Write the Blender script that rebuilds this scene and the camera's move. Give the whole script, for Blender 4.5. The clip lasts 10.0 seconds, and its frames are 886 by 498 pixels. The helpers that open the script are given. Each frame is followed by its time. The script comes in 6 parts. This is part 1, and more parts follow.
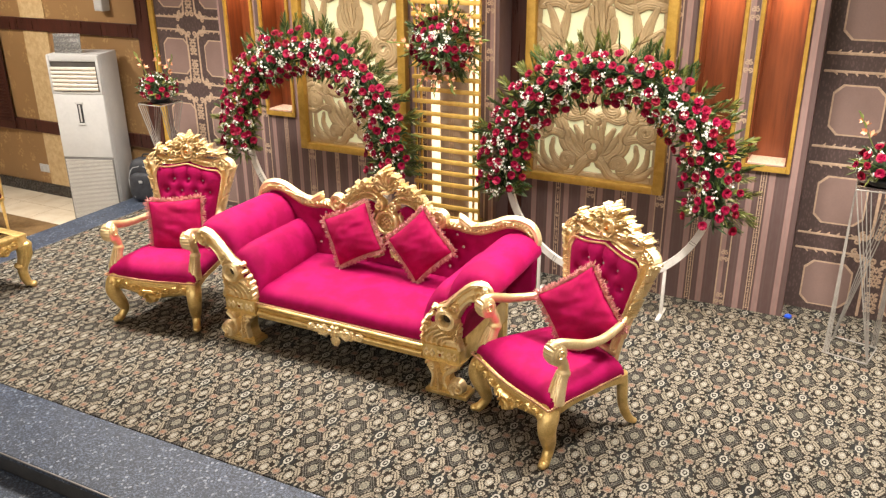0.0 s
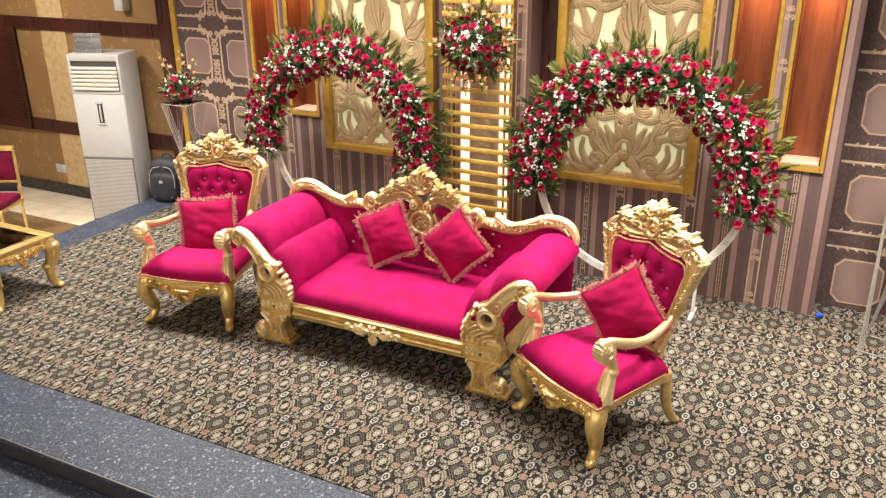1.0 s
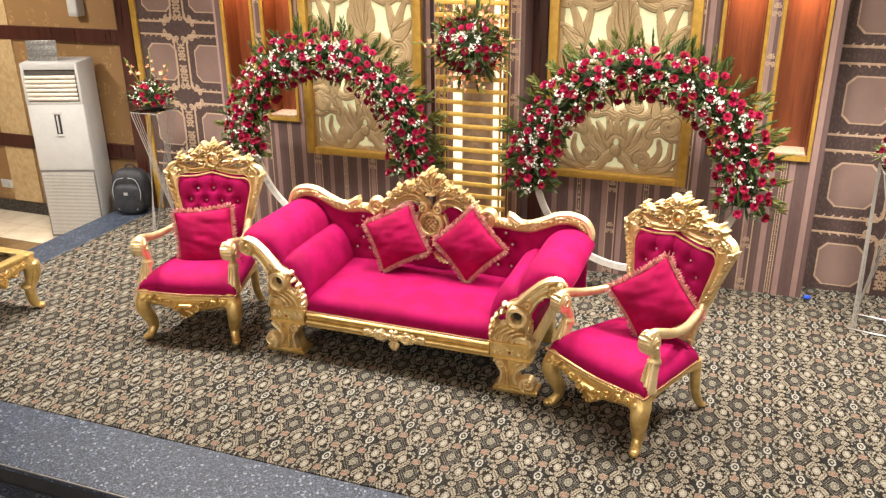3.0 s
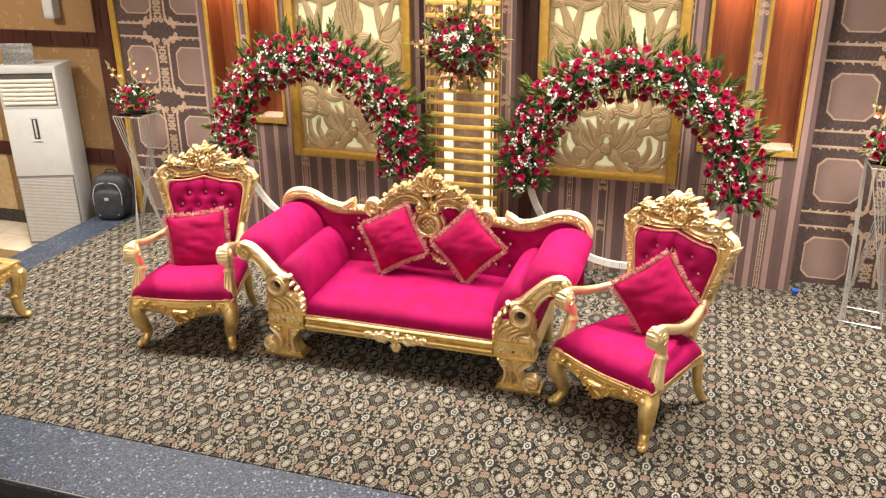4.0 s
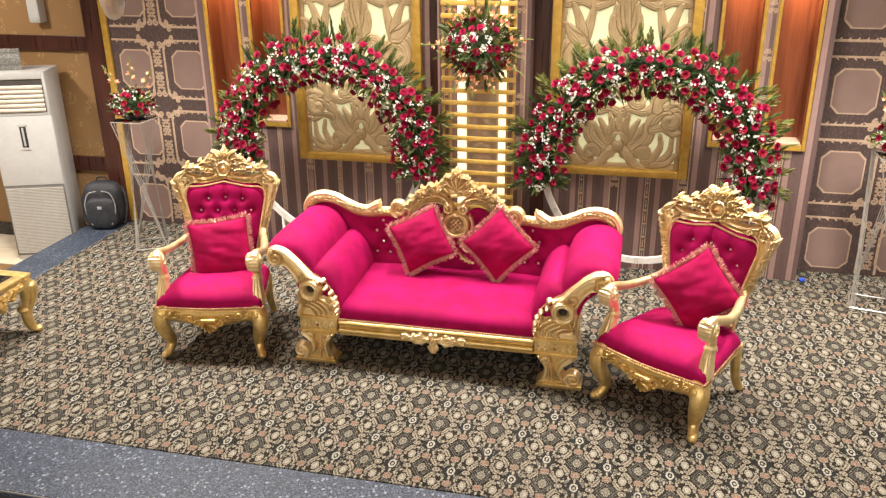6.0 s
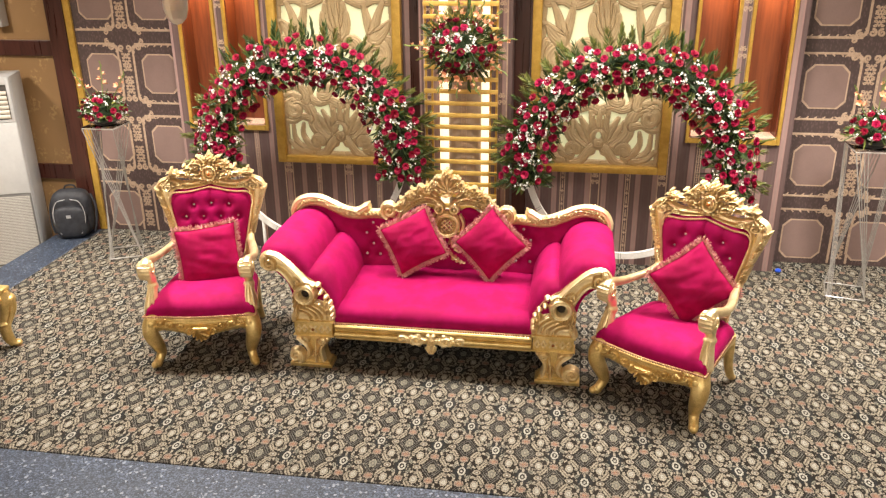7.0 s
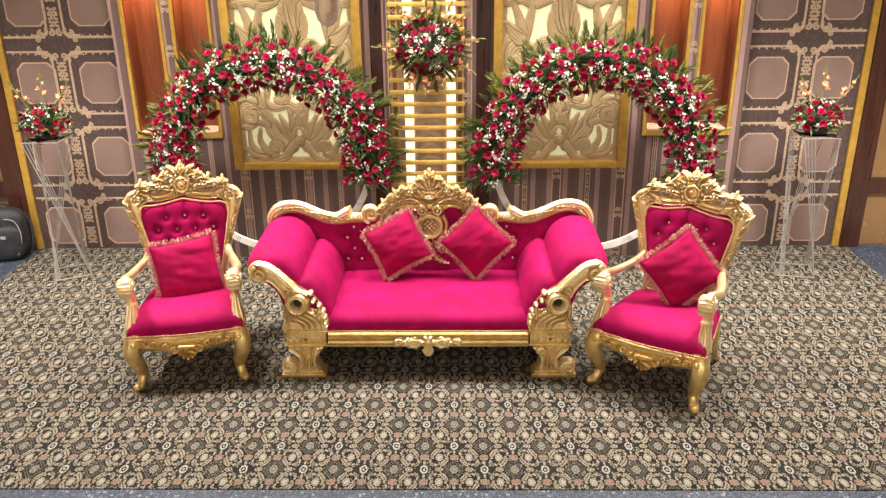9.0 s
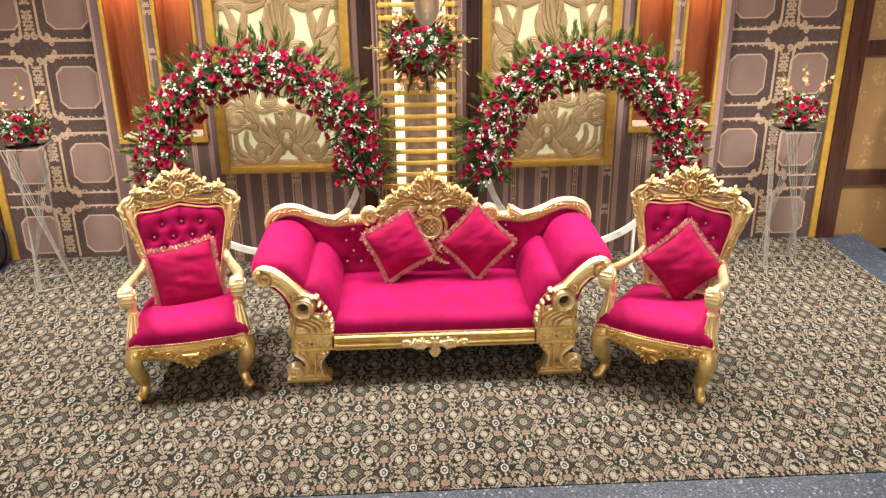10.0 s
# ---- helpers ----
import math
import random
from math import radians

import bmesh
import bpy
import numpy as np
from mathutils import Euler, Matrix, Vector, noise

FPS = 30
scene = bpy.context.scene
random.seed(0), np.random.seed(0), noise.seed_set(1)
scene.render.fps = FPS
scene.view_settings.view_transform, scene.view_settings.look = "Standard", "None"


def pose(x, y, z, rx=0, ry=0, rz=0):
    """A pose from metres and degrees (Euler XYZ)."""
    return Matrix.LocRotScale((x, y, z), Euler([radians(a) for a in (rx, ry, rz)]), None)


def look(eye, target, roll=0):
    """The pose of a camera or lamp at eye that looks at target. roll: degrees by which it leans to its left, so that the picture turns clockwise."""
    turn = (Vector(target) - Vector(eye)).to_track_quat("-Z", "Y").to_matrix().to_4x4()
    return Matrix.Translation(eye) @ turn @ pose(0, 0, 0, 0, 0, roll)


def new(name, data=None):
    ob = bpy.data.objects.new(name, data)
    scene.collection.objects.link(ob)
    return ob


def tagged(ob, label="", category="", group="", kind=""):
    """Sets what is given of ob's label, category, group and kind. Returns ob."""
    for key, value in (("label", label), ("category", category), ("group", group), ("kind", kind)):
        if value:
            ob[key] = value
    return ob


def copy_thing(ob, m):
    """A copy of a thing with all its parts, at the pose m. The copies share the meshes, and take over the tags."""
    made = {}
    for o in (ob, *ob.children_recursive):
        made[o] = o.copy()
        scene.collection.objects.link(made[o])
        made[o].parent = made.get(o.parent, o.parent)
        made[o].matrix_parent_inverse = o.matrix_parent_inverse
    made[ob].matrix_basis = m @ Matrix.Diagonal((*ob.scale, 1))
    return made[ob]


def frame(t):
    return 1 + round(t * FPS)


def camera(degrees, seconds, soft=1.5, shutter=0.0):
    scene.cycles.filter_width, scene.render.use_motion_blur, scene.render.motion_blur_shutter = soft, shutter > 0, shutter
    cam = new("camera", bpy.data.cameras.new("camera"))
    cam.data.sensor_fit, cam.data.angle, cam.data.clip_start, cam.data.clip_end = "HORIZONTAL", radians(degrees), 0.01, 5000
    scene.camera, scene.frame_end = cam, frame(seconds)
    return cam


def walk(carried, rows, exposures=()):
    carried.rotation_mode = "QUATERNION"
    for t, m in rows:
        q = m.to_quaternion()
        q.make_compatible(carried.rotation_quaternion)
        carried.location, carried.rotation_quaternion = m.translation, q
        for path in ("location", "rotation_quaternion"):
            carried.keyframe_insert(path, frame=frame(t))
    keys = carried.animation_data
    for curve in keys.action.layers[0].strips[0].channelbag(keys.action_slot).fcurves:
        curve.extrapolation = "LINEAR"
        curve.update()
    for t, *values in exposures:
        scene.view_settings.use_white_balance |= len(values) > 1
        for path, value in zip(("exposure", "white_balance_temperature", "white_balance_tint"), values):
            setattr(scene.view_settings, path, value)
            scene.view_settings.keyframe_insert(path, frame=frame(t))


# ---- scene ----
cam = camera(56.9, 10.0, 1.3)
METRES, EYE, TILT, LEAN, TURN = 3.2, 2.813, 0.0, 0.0, 27.3
ROWS = [
    (0.0, 0.0, 0.0, 0.0, -0.19, -21.74, 0.46),
    (0.5, -0.0317, 0.0002, -0.0007, -0.28, -21.72, 0.43),
    (1.0, -0.0902, 0.0009, -0.0012, -0.59, -21.72, 0.4),
    (1.5, -0.1576, 0.0027, -0.0015, -1.9, -21.71, 0.42),
    (2.0, -0.2185, 0.0063, -0.0014, -3.74, -21.7, 0.43),
    (2.5, -0.2688, 0.0111, -0.0004, -5.58, -21.7, 0.45),
    (4.0, -0.3839, 0.0289, 0.0021, -9.92, -21.72, 0.48),
    (4.5, -0.4246, 0.037, 0.0022, -10.98, -21.72, 0.47),
    (5.0, -0.4726, 0.0468, 0.0025, -11.79, -21.7, 0.46),
    (5.5, -0.5224, 0.0567, 0.0024, -12.79, -21.69, 0.47),
    (7.0, -0.6669, 0.0952, 0.0055, -18.22, -21.74, 0.53),
    (7.5, -0.7124, 0.1116, 0.0058, -20.39, -21.74, 0.55),
    (8.0, -0.7587, 0.1295, 0.0055, -22.27, -21.74, 0.56),
    (8.5, -0.8078, 0.151, 0.0057, -24.33, -21.74, 0.56),
    (9.0, -0.8588, 0.1759, 0.0054, -26.43, -21.73, 0.57),
    (9.5, -0.9103, 0.2027, 0.005, -28.43, -21.71, 0.57),
    (10.0, -0.96, 0.2305, 0.0051, -30.28, -21.71, 0.57),
]
walk(cam, [(t, pose(2.92, -6.1, EYE, TILT, LEAN, TURN) @ pose(METRES * x, METRES * y, METRES * z, 90 + pitch, roll, yaw)) for t, x, y, z, yaw, pitch, roll in ROWS])

# ---- world, lamps, exposure ----
world = bpy.data.worlds.new("world")
world.use_nodes = True
world.node_tree.nodes["Background"].inputs[0].default_value = (0.9, 0.85, 0.8, 1)
world.node_tree.nodes["Background"].inputs[1].default_value = 0.1
scene.world = world


def area_lamp(name, eye, target, size, watts, colour=(1, 0.88, 0.72), size_y=None):
    data = bpy.data.lights.new(name, "AREA")
    data.energy, data.size, data.color = watts, size, colour
    if size_y:
        data.shape, data.size_y = "RECTANGLE", size_y
    ob = new(name, data)
    ob.matrix_basis = look(eye, target)
    return ob


def spot_lamp(name, eye, target, watts, degrees, blend=0.6, radius=0.05, colour=(1, 0.86, 0.68)):
    data = bpy.data.lights.new(name, "SPOT")
    data.energy, data.spot_size, data.spot_blend = watts, radians(degrees), blend
    data.shadow_soft_size, data.color = radius, colour
    ob = new(name, data)
    ob.matrix_basis = look(eye, target)
    return ob


CEILING = 3.62
# unseen 12 m panel added as soft fill and for reflections in the gilding
area_lamp("hall_fill", (0.0, -9.0, CEILING - 0.05), (0.0, -8.6, 0), 12.0, 1020, (1, 0.95, 0.88), 7.0)
for sx, power in ((-2.95, 640), (-1.75, 285), (-0.6, 225), (0.6, 225), (1.75, 285), (2.95, 700)):
    spot_lamp("stage_downlight", (sx, -1.75 if abs(sx) > 2.5 else -1.36, CEILING - 0.17), (sx, -1.75, 0), power, 112 if abs(sx) > 2.5 else 128, 0.8, 0.20, (1, 0.915, 0.82))
# added spots, no known fittings, that brighten the wall behind the stage
for sx in (-2.3, -0.05, 2.3):
    spot_lamp("wall_fill", (sx, -0.62, CEILING - 0.17), (sx, -0.7, 0), 150, 135, 0.8, 0.20, (1, 0.915, 0.82))
for sx in (-4.9, 4.9):
    spot_lamp("hall_downlight", (sx * 1.04, -1.9, CEILING - 0.06), (sx * 1.15, -0.2, 0), 600, 115, 0.8, 0.25, (1, 0.915, 0.82))
for sx in (-2.38, -1.97, 1.97, 2.38):
    spot_lamp("niche_spot", (sx, 0.10, 2.52), (sx, 0.19, 1.2), 40, 95, 0.9, 0.02, (1, 0.72, 0.42))


# ---- materials ----
class Nodes:
    """Short hand for building a node material."""

    def __init__(self, name, rough=0.5, metal=0.0):
        self.mat = bpy.data.materials.new(name)
        self.mat.use_nodes = True
        self.tree = self.mat.node_tree
        self.bsdf = self.tree.nodes["Principled BSDF"]
        self.bsdf.inputs["Roughness"].default_value = rough
        self.bsdf.inputs["Metallic"].default_value = metal
        self.coord = None

    def put(self, sock, value):
        if isinstance(value, bpy.types.NodeSocket):
            self.tree.links.new(value, sock)
        elif isinstance(value, (tuple, list)) and len(value) == 3 and sock.type == "RGBA":
            sock.default_value = (*value, 1)
        else:
            sock.default_value = value

    def place(self, kind="Object"):
        n = self.tree.nodes.new("ShaderNodeTexCoord")
        return n.outputs[kind]

    def m(self, op, a, b=0.0, c=0.0):
        n = self.tree.nodes.new("ShaderNodeMath")
        n.operation = op
        for s, v in zip(n.inputs, (a, b, c)):
            self.put(s, v)
        return n.outputs[0]

    def xyz(self, vec):
        n = self.tree.nodes.new("ShaderNodeSeparateXYZ")
        self.put(n.inputs[0], vec)
        return n.outputs

    def scale(self, vec, s):
        n = self.tree.nodes.new("ShaderNodeVectorMath")
        n.operation = "MULTIPLY"
        self.put(n.inputs[0], vec)
        n.inputs[1].default_value = s
        return n.outputs[0]

    def noise(self, vec, size, detail=4.0, rough=0.6):
        n = self.tree.nodes.new("ShaderNodeTexNoise")
        self.put(n.inputs["Vector"], vec)
        n.inputs["Scale"].default_value = 1.0 / size
        n.inputs["Detail"].default_value = detail
        n.inputs["Roughness"].default_value = rough
        return n.outputs[0]

    def voronoi(self, vec, size, out="Distance"):
        n = self.tree.nodes.new("ShaderNodeTexVoronoi")
        self.put(n.inputs["Vector"], vec)
        n.inputs["Scale"].default_value = 1.0 / size
        return n.outputs[out]

    def ramp(self, fac, lo, hi, a=0.0, b=1.0):
        n = self.tree.nodes.new("ShaderNodeMapRange")
        n.interpolation_type = "SMOOTHSTEP"
        self.put(n.inputs[0], fac)
        for i, v in enumerate((lo, hi, a, b)):
            n.inputs[1 + i].default_value = v
        return n.outputs[0]

    def mix(self, fac, a, b):
        n = self.tree.nodes.new("ShaderNodeMix")
        n.data_type = "RGBA"
        self.put(n.inputs[0], fac)
        self.put(n.inputs[6], a)
        self.put(n.inputs[7], b)
        return n.outputs[2]

    def random(self):
        return self.tree.nodes.new("ShaderNodeObjectInfo").outputs["Random"]

    def island(self):
        return self.tree.nodes.new("ShaderNodeNewGeometry").outputs["Random Per Island"]

    def colour(self, c):
        self.put(self.bsdf.inputs["Base Color"], c)
        return self

    def rough(self, r):
        self.put(self.bsdf.inputs["Roughness"], r)
        return self

    def bump(self, height, strength=0.3, distance=0.01):
        n = self.tree.nodes.new("ShaderNodeBump")
        self.put(n.inputs["Height"], height)
        n.inputs["Strength"].default_value = strength
        n.inputs["Distance"].default_value = distance
        self.tree.links.new(n.outputs[0], self.bsdf.inputs["Normal"])
        return self

    def set(self, **kw):
        for k, v in kw.items():
            self.put(self.bsdf.inputs[k.replace("_", " ")], v)
        return self


def simple(name, c1, c2, size, rough=0.5, metal=0.0, bump=0.15, fine=None):
    n = Nodes(name, rough, metal)
    p = n.place()
    a = n.noise(p, size)
    b = n.noise(p, fine or size / 9)
    n.colour(n.mix(n.ramp(n.m("ADD", n.m("MULTIPLY", a, 0.65), n.m("MULTIPLY", b, 0.35)), 0.3, 0.7), c1, c2))
    n.rough(n.ramp(b, 0.2, 0.8, max(rough - 0.08, 0.02), min(rough + 0.1, 1)))
    n.bump(b, bump, 0.004)
    return n.mat


def make_velvet(name, dark, light):
    n = Nodes(name, 0.75)
    p = n.place()
    big = n.noise(p, 0.16, 3)
    fine = n.noise(p, 0.003, 2)
    n.colour(n.mix(n.ramp(n.m("ADD", n.m("MULTIPLY", big, 0.85), n.m("MULTIPLY", fine, 0.15)), 0.40, 0.62), dark, light))
    n.set(Sheen_Weight=0.10, Sheen_Roughness=0.35, Sheen_Tint=(1.0, 0.12, 0.42), Specular_IOR_Level=0.15)
    n.bump(n.m("ADD", fine, n.m("MULTIPLY", big, 0.3)), 0.2, 0.002)
    return n.mat


def make_gold(name, c1, c2, rough=0.3, metal=0.66):
    n = Nodes(name, rough, metal)
    p = n.place()
    a, b = n.noise(p, 0.09), n.noise(p, 0.008, 3)
    n.colour(n.mix(n.ramp(n.m("ADD", n.m("MULTIPLY", a, 0.6), n.m("MULTIPLY", b, 0.4)), 0.35, 0.68), c1, c2))
    n.rough(n.ramp(b, 0.25, 0.75, rough - 0.05, rough + 0.12))
    n.bump(n.m("ADD", n.m("MULTIPLY", b, 0.4), n.noise(p, 0.02, 2)), 0.05, 0.003)
    return n.mat


def make_carpet():
    """A lattice of ringed rosettes, diamonds, round flowers and leaves, mirrored about each diamond."""
    n = Nodes("patterned_carpet", 0.95)
    n.set(Specular_IOR_Level=0.05)
    p = n.place()
    x, y, _ = n.xyz(p)
    A, B, SQ = 0.16865, 0.22033, 0.60
    wob = n.m("MULTIPLY", n.m("SUBTRACT", n.noise(p, 0.010, 2), 0.5), 0.016)
    wob2 = n.m("MULTIPLY", n.m("SUBTRACT", n.noise(n.scale(p, (1.0, 1.0, 3.0)), 0.012, 2), 0.5), 0.022)
    U = n.m("DIVIDE", n.m("SUBTRACT", n.m("ADD", x, wob), 0.028), A)
    V = n.m("DIVIDE", n.m("ADD", n.m("ADD", y, wob2), 2.199), B)
    P, Q = n.m("MULTIPLY", n.m("ADD", U, V), 0.5), n.m("MULTIPLY", n.m("SUBTRACT", U, V), 0.5)
    a = n.m("SUBTRACT", n.m("FRACT", P), 0.5)
    b = n.m("SUBTRACT", n.m("FRACT", Q), 0.5)
    H = B * SQ
    X = n.m("ABSOLUTE", n.m("MULTIPLY", n.m("ADD", a, b), A))
    Y = n.m("ABSOLUTE", n.m("MULTIPLY", n.m("SUBTRACT", a, b), H))

    def polar(cx, cy):
        dx, dy = n.m("SUBTRACT", X, cx), n.m("SUBTRACT", Y, cy)
        return n.m("SQRT", n.m("ADD", n.m("MULTIPLY", dx, dx), n.m("MULTIPLY", dy, dy))), n.m("ARCTAN2", dy, dx)

    def oval(cx, cy, rx, ry, deg=0.0, notch=0.0, teeth=0.0):
        """1.0 on the rim of an oval turned by deg, with a toothed edge."""
        dx, dy = n.m("SUBTRACT", X, cx), n.m("SUBTRACT", Y, cy)
        c, s = math.cos(radians(deg)), math.sin(radians(deg))
        u = n.m("ADD", n.m("MULTIPLY", dx, c), n.m("MULTIPLY", dy, s))
        v = n.m("SUBTRACT", n.m("MULTIPLY", dy, c), n.m("MULTIPLY", dx, s))
        d = n.m("SQRT", n.m("ADD", n.m("POWER", n.m("ABSOLUTE", n.m("DIVIDE", u, rx)), 2.0), n.m("POWER", n.m("ABSOLUTE", n.m("DIVIDE", v, ry)), 2.0)))
        if notch:
            d = n.m("ADD", d, n.m("MULTIPLY", n.m("COSINE", n.m("MULTIPLY", u, 2 * math.pi / teeth)), notch))
        return d, v

    def inside(d, r, soft):
        return n.ramp(d, r - soft, r + soft, 1.0, 0.0)

    ground, ink, blue = (0.016, 0.013, 0.011), (0.010, 0.009, 0.008), (0.018, 0.022, 0.024)
    cream, pale, olive = (0.288, 0.257, 0.204), (0.36, 0.345, 0.30), (0.15, 0.14, 0.11)
    rust, brown, slate = (0.19, 0.122, 0.098), (0.090, 0.068, 0.050), (0.125, 0.120, 0.108)
    ring1, ang1 = polar(A, 0.0)
    ring2, ang2 = polar(0.0, H)
    ring = n.m("MINIMUM", ring1, ring2)
    # bluish ground round the rings, brown round the flowers
    c = n.mix(n.ramp(ring, 0.026, 0.058, 0.9, 0.0), ground, blue)
    # fine tendrils everywhere
    cells = n.tree.nodes.new("ShaderNodeTexVoronoi")
    n.put(cells.inputs["Vector"], n.scale(p, (1.0, 0.65, 1.0)))
    cells.inputs["Scale"].default_value = 1 / 0.0165
    c = n.mix(n.m("MULTIPLY", n.ramp(cells.outputs["Distance"], 0.28, 0.42, 1, 0), n.ramp(n.xyz(cells.outputs["Color"])[0], 0.25, 0.5)), c, (0.23, 0.205, 0.165))
    # double outline round the diamonds
    rim = n.m("ADD", X, n.m("MULTIPLY", Y, 1.12))
    for r, w, col in ((0.047, 0.0070, ink), (0.047, 0.0028, slate), (0.062, 0.0024, slate)):
        c = n.mix(inside(n.m("ABSOLUTE", n.m("SUBTRACT", rim, r)), w, 0.0012), c, col)
    # toothed leaves along the sides of the diamonds, small leaves by the rings
    for cx, cy, rx, ry, deg, col, vein in ((0.325 * A, 0.305 * H, 0.033, 0.0120, -46, (0.290, 0.258, 0.200), (0.06, 0.047, 0.036)), (0.78 * A, 0.235 * H, 0.022, 0.0085, 36, (0.215, 0.205, 0.165), blue),
                                           (0.235 * A, 0.785 * H, 0.022, 0.0085, 54, (0.215, 0.205, 0.165), blue), (0.62 * A, 0.20 * H, 0.012, 0.0060, 20, cream, cream),
                                           (0.20 * A, 0.66 * H, 0.013, 0.0060, -70, cream, cream), (0.150 * A, 0.0, 0.008, 0.0045, 0, slate, slate),
                                           (0.50 * A, 0.24 * H, 0.0075, 0.0080, 0, cream, brown), (0.27 * A, 0.50 * H, 0.0075, 0.0090, 0, cream, brown), (0.92 * A, 0.13 * H, 0.009, 0.004, 60, slate, slate)):
        d, v = oval(cx, cy, rx, ry, deg, 0.14, 0.0125)
        c = n.mix(inside(d, 1.22, 0.10), c, ink)
        c = n.mix(inside(d, 0.98, 0.10), c, col)
        c = n.mix(n.m("MULTIPLY", inside(d, 0.78, 0.1), inside(n.m("ABSOLUTE", v), ry * 0.20, 0.0015)), c, vein)
    # stalks above and below each ring
    d, _ = oval(0.0, 0.735 * H, 0.0065, 0.013)
    c = n.mix(inside(d, 1.0, 0.2), c, cream)
    # eyes between rings and diamonds
    d, _ = oval(0.5 * A, 0.0, 0.0235, 0.0125)
    for r, col in ((1.25, ink), (0.95, cream), (0.60, brown), (0.30, pale)):
        c = n.mix(inside(d, r, 0.10), c, col)
    # palmettes in rust
    d, _ = oval(0.0, 0.5 * H, 0.027, 0.0165, 0.0, 0.14, 0.0135)
    for r, col in ((1.20, ink), (0.98, cream), (0.78, rust), (0.40, (0.34, 0.24, 0.16)), (0.22, (0.20, 0.075, 0.05))):
        c = n.mix(inside(d, r, 0.10), c, col)
    # round flowers
    r_, a_ = polar(0.5 * A, 0.5 * H)
    r_ = n.m("ADD", r_, n.m("MULTIPLY", n.m("COSINE", n.m("MULTIPLY", a_, 9.0)), 0.0016))
    for r, col in ((0.0265, ink), (0.0215, cream), (0.0145, olive), (0.0118, pale), (0.0050, cream)):
        c = n.mix(inside(r_, r, 0.0014), c, col)
    # diamond hearts
    r_, a_ = polar(0.0, 0.0)
    r_ = n.m("ADD", r_, n.m("MULTIPLY", n.m("COSINE", n.m("MULTIPLY", a_, 8.0)), 0.0022))
    for r, col in ((0.026, ink), (0.0225, (0.225, 0.21, 0.165)), (0.0145, slate), (0.0115, olive), (0.005, cream)):
        c = n.mix(inside(r_, r, 0.0014), c, col)
    # ringed rosettes
    for r, col in ((0.027, ink), (0.0225, pale), (0.0135, ink), (0.0062, pale)):
        c = n.mix(inside(ring, r, 0.0014), c, col)
    pile = n.noise(p, 0.004, 2)
    c = n.mix(n.ramp(n.noise(n.scale(p, (1.0, 0.7, 1.0)), 0.0085, 2), 0.50, 0.58, 0.0, 0.45), c, (0.040, 0.032, 0.025))
    c = n.mix(n.ramp(pile, 0.35, 0.75, 0.0, 0.15), c, (0.03, 0.027, 0.023))
    c = n.mix(n.ramp(n.noise(p, 0.6, 3), 0.4, 0.8, 0.0, 0.10), c, (0.17, 0.155, 0.13))
    n.colour(c)
    n.bump(pile, 0.5, 0.004)
    return n.mat


def make_granite():
    n = Nodes("dark_granite", 0.22)
    p = n.place()
    v = n.voronoi(p, 0.008, "Color")
    g = n.xyz(v)[0]
    w = n.voronoi(p, 0.014, "Color")
    big = n.noise(p, 0.2)
    c = n.mix(n.ramp(g, 0.3, 0.95), (0.016, 0.022, 0.036), (0.075, 0.100, 0.152))
    c = n.mix(n.ramp(n.xyz(w)[1], 0.93, 0.97), c, (0.20, 0.23, 0.28))
    c = n.mix(n.ramp(big, 0.4, 0.7, 0, 0.4), c, (0.05, 0.058, 0.075))
    n.colour(c).rough(n.ramp(big, 0.3, 0.7, 0.42, 0.55))
    n.set(Specular_IOR_Level=0.35)
    return n.mat


def make_stripes():
    n = Nodes("striped_wallpaper", 0.55)
    p = n.place()
    x, y, z = n.xyz(p)
    f = n.m("FRACT", n.m("DIVIDE", n.m("ADD", x, 0.03), 0.141))
    tri = n.m("ABSOLUTE", n.m("SUBTRACT", f, 0.5))
    c = n.mix(n.ramp(tri, 0.14, 0.17), (0.36, 0.222, 0.200), (0.122, 0.072, 0.068))
    g = n.m("ABSOLUTE", n.m("SUBTRACT", tri, 0.30))
    c = n.mix(n.ramp(g, 0.03, 0.05, 1, 0), c, (0.13, 0.085, 0.08))
    k = n.m("ABSOLUTE", n.m("SUBTRACT", tri, 0.03))
    c = n.mix(n.ramp(k, 0.02, 0.035, 0.55, 0), c, (0.30, 0.225, 0.205))
    moire = n.noise(n.scale(p, (1, 1, 0.25)), 0.02, 3)
    c = n.mix(n.ramp(moire, 0.3, 0.75, 0, 0.3), c, (0.17, 0.12, 0.11))
    n.colour(c).bump(moire, 0.1, 0.002)
    return n.mat


def make_damask():
    n = Nodes("damask_wallpaper", 0.55)
    p = n.place()
    v = n.voronoi(n.scale(p, (1, 1, 0.45)), 0.016)
    w = n.noise(p, 0.012, 3, 0.7)
    c = n.mix(n.ramp(n.m("ADD", v, w), 0.7, 1.0), (0.118, 0.076, 0.070), (0.070, 0.045, 0.042))
    n.colour(c).bump(w, 0.1, 0.002)
    return n.mat


def make_tan_paper():
    n = Nodes("tan_figured_wallpaper", 0.42)
    p = n.place()
    v = n.voronoi(n.scale(p, (1, 1, 0.8)), 0.16)
    w = n.noise(p, 0.035, 4, 0.7)
    mask = n.m("MULTIPLY", n.ramp(v, 0.25, 0.5, 1, 0), n.ramp(w, 0.5, 0.6))
    c = n.mix(mask, (0.27, 0.155, 0.066), (0.44, 0.28, 0.12))
    c = n.mix(n.ramp(n.noise(p, 0.5), 0.4, 0.7, 0, 0.35), c, (0.2, 0.12, 0.05))
    n.colour(c).bump(w, 0.15, 0.003)
    return n.mat


